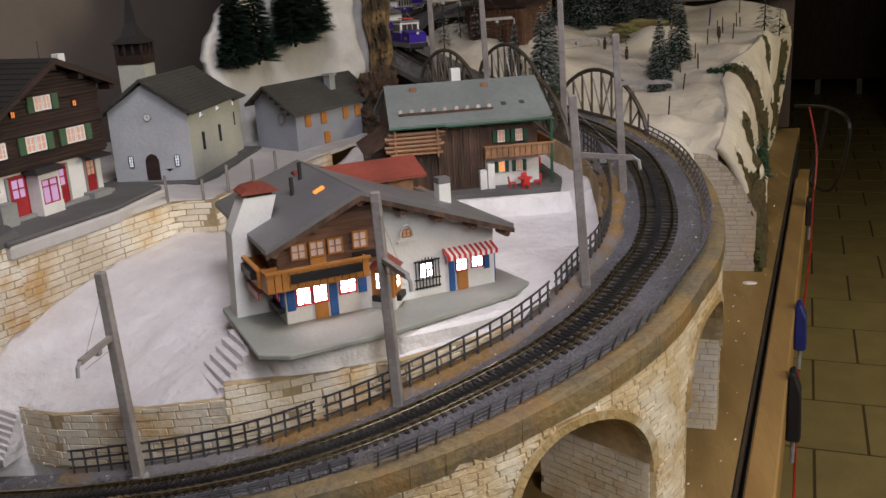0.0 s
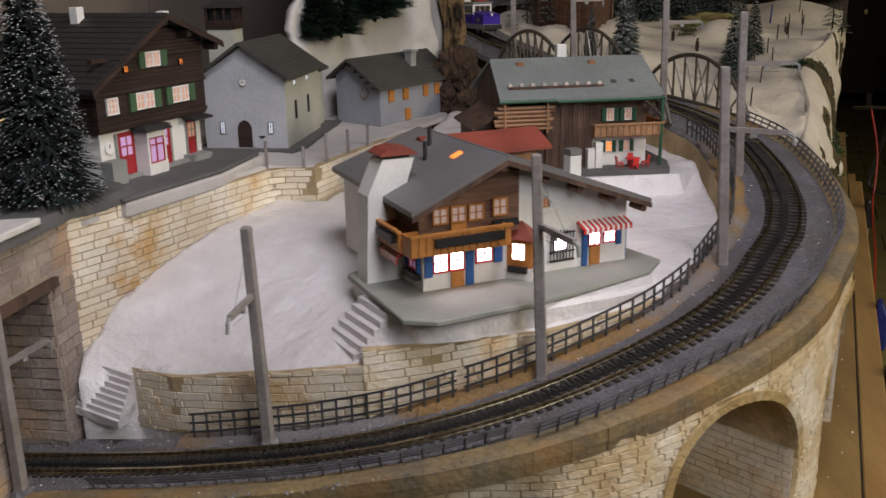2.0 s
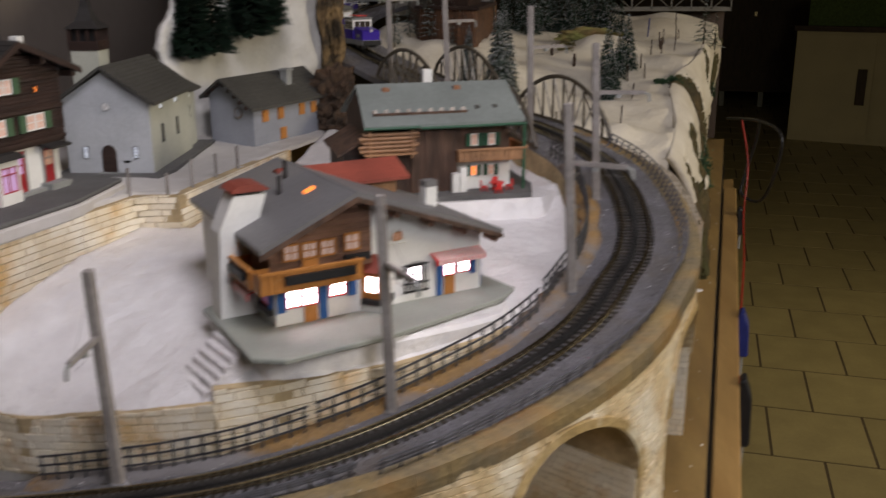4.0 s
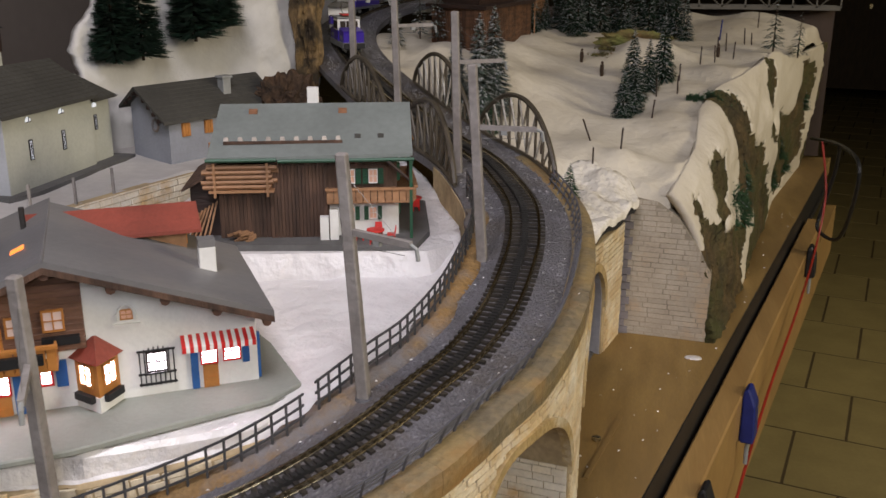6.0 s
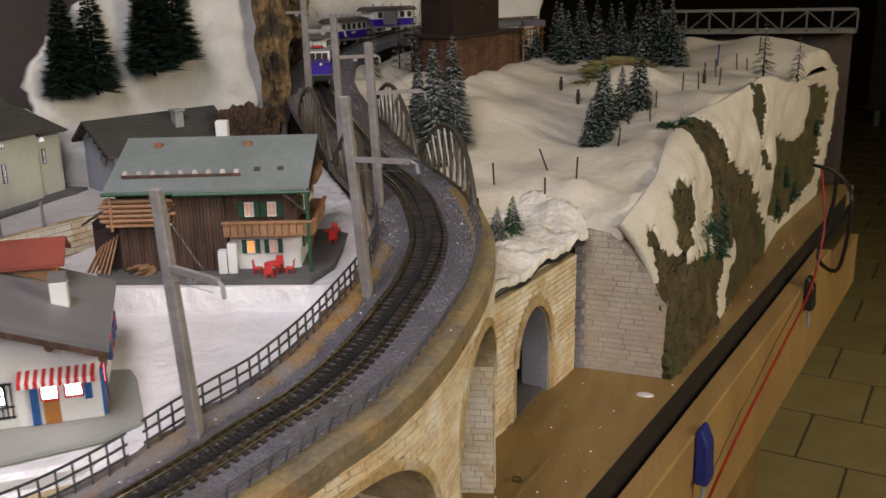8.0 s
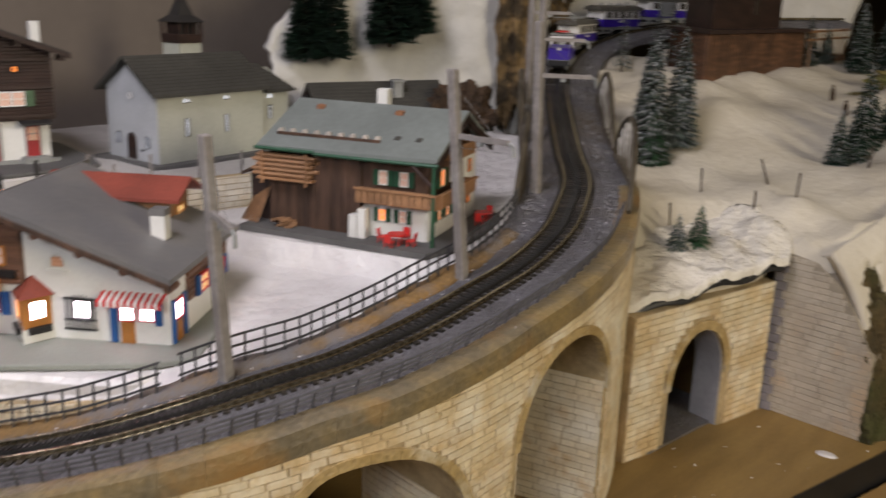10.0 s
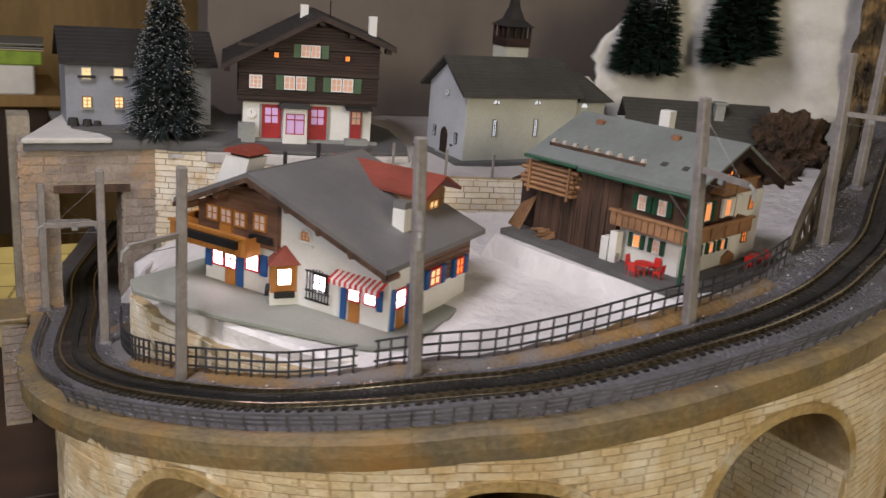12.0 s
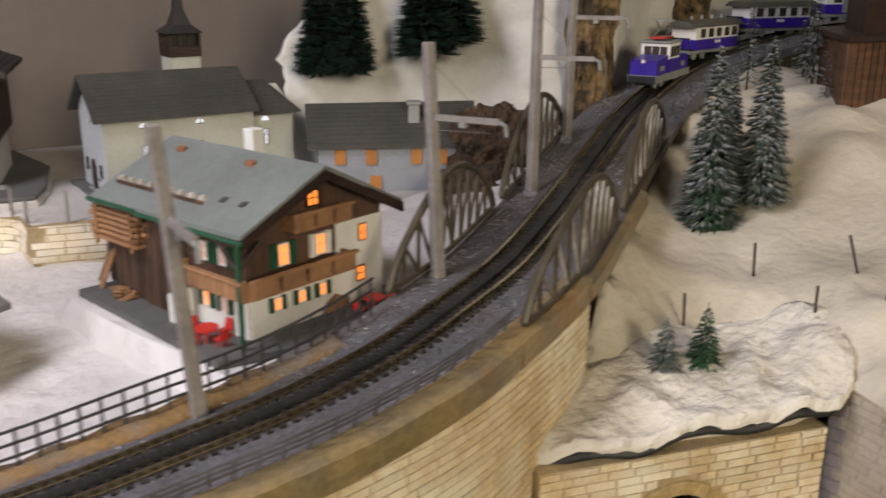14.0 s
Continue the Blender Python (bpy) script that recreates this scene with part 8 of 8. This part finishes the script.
for x, y, n in ((0.172, 1.665, 160), (0.180, 1.70, 160), (0.205, 1.725, 200), (0.235, 1.725, 200), (0.262, 1.70, 120)):
    scrub("mound_moss", (x, y, HILL(x, y) - 0.001), (0.016, 0.020, 0.004), n, 3, "yellow-green moss tufts on the mound")


# ---- wire fence posts on the hill ----
def hill_posts():
    th = thing("pasture_fence", "row of thin dark fence posts across the snowy hill", "fence", (0, 0, 0))
    rng = random.Random(6)
    for x, y in ((0.1247, 1.268), (0.1246, 1.199), (0.187, 1.259), (0.176, 1.312), (0.218, 1.291), (0.252, 1.413), (0.283, 1.497), (0.286, 1.555), (0.255, 1.493), (0.317, 1.64), (0.338, 1.657), (0.368, 1.691), (0.391, 1.80), (0.408, 1.86), (0.43, 2.0), (0.345, 1.72), (0.36, 1.76)):
        z = HILL(x, y)
        lean = 0.006 if (x, y) == (0.176, 1.312) else rng.uniform(-0.0015, 0.0015)
        part("post", one(rod, (x + lean, y, z - 0.006), (x - lean, y, z + 0.026), 0.0011, 5), TIMBER_DARK, th)


hill_posts()


def terrace_posts():
    th = thing("terrace_posts", "row of thin pale posts along the terrace edge", "posts", (0, 0, 0))
    for x, y, h in ((-0.318, 0.822, 0.024), (-0.283, 0.829, 0.018), (-0.268, 0.86, 0.026), (-0.258, 0.91, 0.022), (-0.247, 0.955, 0.022)):
        part("post", one(rod, (x, y, 1.198), (x, y, 1.203 + h), 0.0016, 5), POLE, th)


terrace_posts()


# ---- far wooden depot and lattice bridge ----
DEPOT_BOARD = material("brown_depot_boards", (0.125, 0.060, 0.030), 0.65, vary=0.25, scale=30, fine=220, bump=0.4, stretch=(1, 1, 6), per_object=0.25)


def depot():
    th = thing("wooden_depot", "dark brown boarded wooden depot on the hill", "shed", (0, 0, 0))
    poly = [(0.008, 1.515), (0.040, 1.79), (-0.12, 1.84), (-0.085, 1.60)]
    part("base_wall", one(prism_z, poly, 1.26, 1.348), DEPOT_BOARD, th, "brown boarded base")
    for a, b in zip(poly, poly[1:] + poly[:1]):
        n = int(math.dist(a, b) / 0.009)
        q = math.atan2(b[1] - a[1], b[0] - a[0])
        for i in range(n):
            f = (i + 0.5) / n
            m = Matrix.Translation((a[0] + (b[0] - a[0]) * f, a[1] + (b[1] - a[1]) * f, 0)) @ Matrix.Rotation(q, 4, "Z")
            part("board", one(box, -0.0038, 0.0038, -0.0018, 0.0005, 1.265, 1.347, m), DEPOT_BOARD, th)
    part("deck", one(prism_z, [(0.014, 1.505), (0.048, 1.795), (-0.125, 1.85), (-0.095, 1.595)], 1.348, 1.353), TIMBER_DARK, th)
    cab = [(-0.004, 1.55), (0.018, 1.74), (-0.10, 1.79), (-0.075, 1.62)]
    c = part("cabin", one(prism_z, cab, 1.353, 1.410), TIMBER_DARK, th)
    part("cabin_roof", one(prism_z, [(0.008, 1.53), (0.034, 1.755), (-0.115, 1.81), (-0.09, 1.605)], 1.410, 1.416), SLATE_BLACK, c)
    part("cabin_window", one(box, 0.02, 0.026, 0.0, 0.003, 1.372, 1.392, Matrix.Translation((0.008, 1.64, 0)) @ Matrix.Rotation(1.45, 4, "Z")), GLASS_DARK, c)
    for i in range(7):
        y = 1.80 + i * 0.028
        part("fence_post", boxed(0.045, 0.047, y, y + 0.002, 1.285, 1.352), TIMBER_MID, th)
    for z in (1.335, 1.347):
        part("fence_rail", boxed(0.0445, 0.0475, 1.79, 1.985, z, z + 0.003), TIMBER_MID, th)


depot()


def lattice_bridge():
    th = thing("lattice_girder_bridge", "grey lattice girder bridge on a dark wooden ledge", "bridge", (0, 0, 0))
    m = material("grey_girder", (0.12, 0.112, 0.095), 0.6, vary=0.1)
    a, b, y = 0.24, 0.62, 2.30
    lo, hi = 1.322, 1.362
    for z in (lo, hi):
        for yy in (y, y + 0.05):
            part("chord", boxed(a, b, yy, yy + 0.004, z, z + 0.005), m, th)
    n = 8
    for i in range(n + 1):
        x = a + (b - a) * i / n
        part("upright", boxed(x - 0.0015, x + 0.0015, y, y + 0.003, lo, hi), m, th)
        if i < n:
            x2 = a + (b - a) * (i + 1) / n
            part("diagonal", one(rod, (x, y + 0.001, lo if i % 2 else hi), (x2, y + 0.001, hi if i % 2 else lo), 0.0014, 4), m, th)
    part("deck", boxed(a, b, y, y + 0.055, lo - 0.004, lo), m, th)


lattice_bridge()
bm = bmesh.new()
box(bm, 0.0, 0.62, 2.36, 2.42, 1.0, 1.315)
solid("far_ledge", bm, DARKWOOD, "dark wooden ledge behind the layout", "ledge")


# ---- small figures, plain shapes ----
def figure(place, label):
    bm = bmesh.new()
    rod(bm, (0, 0, 0), (0, 0, 0.009), 0.0024, 7, 0.003)
    rod(bm, (0, 0, 0.009), (0, 0, 0.017), 0.0034, 7, 0.0026)
    bmesh.ops.create_icosphere(bm, subdivisions=2, radius=0.0022, matrix=Matrix.Translation((0, 0, 0.0195)))
    bmesh.ops.scale(bm, vec=(K, K, K), verts=bm.verts)
    me = bpy.data.meshes.new("figurine")
    bm.to_mesh(me)
    bm.free()
    me.materials.append(TRUNK)
    ob = new("figurine", me)
    ob.location = W(*place)
    return tagged(ob, label, "figurine", "figurines on the hill")


for x, y in ((0.142, 1.619), (0.176, 1.565), (0.345, 1.70)):
    figure((x, y, hill(x, y)), "tiny plain brown figurine standing in the snow")
bp_ = thing("blue_marker_post", "thin blue marker post in the snow", "post", (0.36, 1.93, HILL(0.36, 1.93)))
part("shaft", one(rod, (0, 0, -0.004), (0.002, 0, 0.036), 0.0016, 6), BLUE_TAPE, bp_)


# ---- train ----
def along(s, z=0.004):
    p = on_line(s, 0, z)
    return p, math.degrees(heading(s))


def bogie(parent, x):
    b = part("bogie", boxed(x - 0.016, x + 0.016, -0.0095, 0.0095, 0.003, 0.008), BLACK, parent, "black bogie")
    for dx in (-0.010, 0.010):
        for y in (-0.0105, 0.0105):
            part("wheel", one(rod, (x + dx, y - 0.001, 0.0045), (x + dx, y + 0.001, 0.0045), 0.0045, 12), GREY, b)


def coach(s, kind):
    p, a = along(s)
    th = thing("railway_carriage", "blue and white railway carriage with olive roof" if kind == 0 else "blue and white railway carriage with a grey sliding door", "railway carriage", p, a, group="train")
    L, w = 0.060, 0.0155
    part("underframe", boxed(-L, L, -w * 0.9, w * 0.9, 0.007, 0.011), GREY, th)
    low = part("lower_body", boxed(-L + 0.010, L - 0.010, -w, w, 0.011, 0.0225), BLUE_TRAIN, th, "blue lower panels")
    part("upper_body", boxed(-L + 0.010, L - 0.010, -w, w, 0.0225, 0.037), WHITE, th, "white upper panels")
    part("roof", one(prism_x, [(-w - 0.002, 0.036), (w + 0.002, 0.036), (w * 0.75, 0.0415), (0, 0.0435), (-w * 0.75, 0.0415)], -L, L), ROOF_TRAIN, th, "olive grey curved roof")
    for side in (-1, 1):
        for i in range(5):
            x = -0.040 + i * 0.0185
            part("window", boxed(x, x + 0.0105, side * w - 0.0006, side * w + 0.0006, 0.0245, 0.0340), GLASS_DARK, th)
        part("name_plate", boxed(-0.006, 0.006, side * (w + 0.0003) - 0.0004, side * (w + 0.0003) + 0.0004, 0.0175, 0.0205), WHITE, th, "plain white plate")
        if kind:
            part("sliding_door", boxed(-0.028, 0.004, side * (w + 0.0012) - 0.0006, side * (w + 0.0012) + 0.0006, 0.0125, 0.0350), GREY, th, "grey sliding door")
    for x in (-L + 0.001, L - 0.001):
        part("end_platform", boxed(min(x, x * 0.85), max(x, x * 0.85), -w * 0.9, w * 0.9, 0.0105, 0.012), BLACK, th)
        for y in (-w * 0.85, 0, w * 0.85):
            part("platform_rail", one(rod, (x, y, 0.012), (x, y, 0.024), 0.0007, 5), BLACK, th)
        part("platform_rail", one(rod, (x, -w * 0.85, 0.024), (x, w * 0.85, 0.024), 0.0008, 5), BLACK, th)
    for x in (-0.035, -0.012, 0.012, 0.035):
        part("roof_vent", one(rod, (x, 0, 0.043), (x, 0, 0.0475), 0.0016, 7), GREY, th)
    bogie(th, -0.034)
    bogie(th, 0.034)


def locomotive(s):
    p, a = along(s)
    th = thing("electric_locomotive", "blue electric locomotive with white cab and red pantograph", "locomotive", p, a, group="train")
    L, w = 0.058, 0.0155
    part("frame", boxed(-L, L, -w, w, 0.006, 0.0135), GREY, th, "grey frame")
    for sgn in (-1, 1):
        q = [(0.018, 0.0135), (0.055, 0.0135), (0.055, 0.026), (0.050, 0.0285), (0.018, 0.0315)]
        part("hood", one(prism_y, [(x * sgn, z) for x, z in q], -w * 0.9, w * 0.9), BLUE_TRAIN, th, "blue hood")
        part("grille", boxed(min(sgn * 0.03, sgn * 0.042), max(sgn * 0.03, sgn * 0.042), -w * 0.9 - 0.0006, w * 0.9 + 0.0006, 0.017, 0.022), GREY, th)
        part("head_lamp", one(rod, (sgn * 0.0548, 0, 0.0275), (sgn * 0.0565, 0, 0.0275), 0.002, 8), WHITE, th)
        part("buffer_beam", boxed(min(sgn * 0.056, sgn * 0.059), max(sgn * 0.056, sgn * 0.059), -w * 0.95, w * 0.95, 0.006, 0.013), BLACK, th)
    part("cab_lower", boxed(-0.018, 0.018, -w, w, 0.0135, 0.0275), BLUE_TRAIN, th)
    cab = part("cab", boxed(-0.018, 0.018, -w, w, 0.0275, 0.0430), WHITE, th, "white cab")
    for y in (-w, w):
        for x in (-0.0155, -0.0045, 0.0065):
            part("cab_window", boxed(x, x + 0.0085, y - 0.0006, y + 0.0006, 0.0295, 0.0400), GLASS_DARK, cab)
    for x in (-0.018, 0.018):
        for y in (-0.0125, -0.004, 0.0045):
            part("cab_window", boxed(x - 0.0006, x + 0.0006, y, y + 0.0075, 0.0295, 0.0400), GLASS_DARK, cab)
    part("cab_roof", boxed(-0.0205, 0.0205, -w - 0.001, w + 0.001, 0.0430, 0.0455), GREY, cab, bevel=0.001)
    pan = part("pantograph", boxed(-0.016, 0.016, -0.008, 0.008, 0.0475, 0.0490), RED, th, "red pantograph base")
    for y in (-0.006, 0.006):
        part("pantograph_arm", one(rod, (-0.012, y, 0.049), (0.012, y, 0.056), 0.0006, 5), GREY, pan)
        part("pantograph_arm", one(rod, (0.012, y, 0.056), (-0.004, y, 0.066), 0.0006, 5), GREY, pan)
    part("collector", boxed(-0.006, -0.002, -0.013, 0.013, 0.066, 0.067), GREY, pan)
    bogie(th, -0.036)
    bogie(th, 0.036)


locomotive(1.725)
for i in range(3):
    coach(1.725 + 0.124 * (i + 1), 1 if i == 2 else 0)


# ---- things at the table edge and in the room ----
def clamp(y, dz, mat, h, label):
    th = thing("clamp", label, "clamp", (edge_x(y) + 0.0335, y, 0.972 + dz), 75.6)
    bm = bmesh.new()
    prism_x(bm, [(0.0, -h), (0.0, 0.0), (-0.006, 0.004), (-0.014, -h * 0.25), (-0.016, -h * 0.9), (-0.015, -h)], -0.012, 0.012)
    part("jaw", bm, mat, th, bevel=0.002)
    part("screw_rod", one(rod, (0, -0.008, -h - 0.03), (0, -0.008, -h), 0.0025, 8), GREY, th)
    return th


clamp(1.165, -0.008, BLUE_TAPE, 0.062, "dark blue plastic clamp on the plank")
clamp(1.72, 0.0, BLACK, 0.05, "black plastic clamp on the plank")
clamp(0.945, -0.008, BLACK, 0.08, "worn black metal clamp on the plank")
def bend(knots, n=8):
    """A smooth curve through the knots."""
    k = [Vector(p) for p in knots]
    out = []
    for i in range(len(k) - 1):
        a, b, c, d = k[max(i - 1, 0)], k[i], k[i + 1], k[min(i + 2, len(k) - 1)]
        for q in range(n):
            f = q / n
            out.append(0.5 * (2 * b + (c - a) * f + (2 * a - 5 * b + 4 * c - d) * f * f + (3 * b - a - 3 * c + d) * f ** 3))
    return out + [k[-1]]


cb = thing("black_cable", "loop of black cable standing out from the table edge", "cable", (0, 0, 0))
part("loop", one(tube, bend([(0.528, 1.90, 1.118), (0.5455, 1.73, 1.1376), (0.557, 1.635, 1.123), (0.560, 1.67, 1.04), (0.5565, 1.727, 0.984), (0.535, 1.777, 0.988), (0.541, 1.78, 1.03), (0.548, 1.76, 1.09), (0.5455, 1.735, 1.134)]), 0.0032, 6), BLACK, cb)
rc = thing("red_cable", "thin red cable running down beside the table", "cable", (0, 0, 0))
pts = bend([(0.530, 1.80, 1.13), (0.538, 1.76, 1.05)] + [(edge_x(y) + 0.044 + 0.003 * math.sin(y * 9), y, 0.965 - 0.22 * max(0, 1.70 - y) ** 1.2) for y in (1.70, 1.5, 1.3, 1.1, 0.9, 0.7)])
part("strand", one(tube, pts, 0.0018, 6), RED_CABLE, rc)
sc = thing("screw", "small steel screw standing in the board", "screw", (0.2203, 0.9604, 0.99))
part("head", one(rod, (0, 0, 0.001), (0, 0, 0.004), 0.0045, 10, 0.004), RAIL, sc)
part("slot", boxed(-0.004, 0.004, -0.0006, 0.0006, 0.0035, 0.0043), BLACK, sc)
sp = thing("plaster_blob", "flat white blob of plaster on the board", "plaster", (0.3139, 1.1745, 0.99))
bm = bmesh.new()
bmesh.ops.create_icosphere(bm, subdivisions=2, radius=0.009)
bmesh.ops.scale(bm, vec=(1.1, 0.7, 0.25), verts=bm.verts)
part("blob", bm, SNOW, sp, smooth=True)
bm = bmesh.new()
rng_ = random.Random(12)
for _ in range(70):
    y = rng_.uniform(0.62, 1.9)
    x = rng_.uniform(edge_x(y) - 0.12, edge_x(y) - 0.004) if y < 1.2 else rng_.uniform(edge_x(y) - 0.05, edge_x(y) - 0.002)
    r = rng_.uniform(0.0005, 0.0016)
    v = [bm.verts.new((x + r * a, y + r * b, 0.990 + r * c)) for a, b, c in ((1, 0.2, 0), (-0.4, 0.9, 0), (-0.5, -0.8, 0), (0.1, 0.1, 0.9))]
    for f in ((0, 1, 3), (1, 2, 3), (2, 0, 3)):
        bm.faces.new([v[i] for i in f])
solid("plaster_crumbs", bm, SNOW, "crumbs of plaster on the board", "crumbs", kind="stuff")


def cupboard():
    th = thing("cream_cupboard", "low cream painted cupboard on the tiled floor", "cupboard", (3.65, 11.03, FLOOR), -27)
    part("body", boxed(0, 2.6, 0, 0.7, 0.0, 1.25), CREAM, th)
    part("top", boxed(-0.03, 2.63, -0.03, 0.72, 1.251, 1.31), DARKWOOD, th)
    for x in (0.03, 0.88, 1.73):
        d = part("door", boxed(x, x + 0.82, -0.025, -0.001, 0.06, 1.22), CREAM, th)
        part("handle", boxed(x + 0.66, x + 0.76, -0.05, -0.026, 0.45, 0.85), DARKWOOD, d)
    part("cloth", boxed(0.1, 2.55, 0.05, 0.68, 1.311, 1.75), GREEN_CLOTH, th, "dark green cloth covered pile on top")


def sideboard():
    th = thing("dark_cupboard", "tall dark wooden cupboard in the unlit end of the room", "cupboard", (3.6, 13.9, FLOOR), -10)
    part("body", boxed(-1.4, 1.4, 0, 0.6, 0.22, 2.9), DARKWOOD, th)
    for x in (-1.3, -0.05, 0.50, 1.25):
        part("leg", boxed(x, x + 0.07, 0.05, 0.12, 0, 0.22), GREY, th)
    for x in (-1.36, -0.44, 0.48):
        d = part("door", boxed(x, x + 0.88, -0.02, 0.0, 0.28, 2.8), DARKWOOD, th)
        part("knob", boxed(x + 0.78, x + 0.82, -0.04, -0.02, 1.3, 1.36), RAIL, d)


def shelf():
    th = thing("storage_shelf", "wooden storage shelf with boxes and papers on it", "shelf", (-1.33, 0.30, FLOOR), 90)
    part("side", boxed(-0.35, -0.32, 0, 0.3, 0, 2.55), TABLE, th)
    for z in (1.5640, 1.93):
        part("board", boxed(-0.32, 0.27, 0, 0.3, z, z + 0.0225), PLANK, th, bevel=0.002)
    part("lower_cabinet", boxed(-0.32, 0.245, 0.03, 0.3, 1.31, 1.5635), DARKWOOD, th, "dark lower cabinet")
    part("back", boxed(-0.32, 0.75, 0.301, 0.32, 1.20, 2.55), TABLE, th)


cupboard()
sideboard()
shelf()
TOP = FLOOR + 1.5865
LIME = material("lime_box_card", (0.30, 0.46, 0.05), 0.6)
for y, z, w, h, m, lid, label in ((0.40, 0.0, 0.125, 0.056, WHITE, LIME, "white cardboard box with a lime green lid on the shelf"), (0.18, 0.0, 0.19, 0.09, CREAM, CREAM, "cream cardboard box on the shelf"),
                                  (0.02, 0.0, 0.14, 0.10, TIMBER_MID, TIMBER_MID, "brown cardboard box on the shelf")):
    b = thing("cardboard_box", label, "box", (-1.335, y, TOP + z), 0, group="boxes on the shelf")
    part("carton", boxed(-0.16, 0, 0, w, 0, h), m, b, bevel=0.003)
    part("lid", boxed(-0.165, 0.004, -0.004, w + 0.014, h, h + 0.026), lid, b, bevel=0.002)
pp = thing("paper_stack", "loose stack of grey papers lying on the white box", "papers", (-1.335, 0.402, TOP + 0.0825))
for k in range(4):
    part("sheet", one(box, -0.15, 0.0, 0, 0.14, 0.0035 * k, 0.0035 * k + 0.0022, Matrix.Rotation(0.06 * (k % 3 - 1), 4, "Z")), GREY if k % 2 else CREAM, pp)
for k, (m, h) in enumerate(((ORANGE, 0.10), (GREEN_DULL, 0.13), (CREAM, 0.12), (RED_PAINT, 0.11), (BLUE, 0.12), (TIMBER_MID, 0.13), (GREEN, 0.11))):
    b = thing("book", "upright coloured book on the upper shelf", "book", (-1.36, 0.15 + 0.055 * k, FLOOR + 1.9526), 0, group="books on the upper shelf")
    part("cover", boxed(-0.14, 0, 0, 0.030 + 0.006 * (k % 3), 0, h), m, b, bevel=0.002)

# ---- many small pieces last ----
tiles(FLOOR_OB)
sleepers()
for row in LATER:
    build_stones(*row)
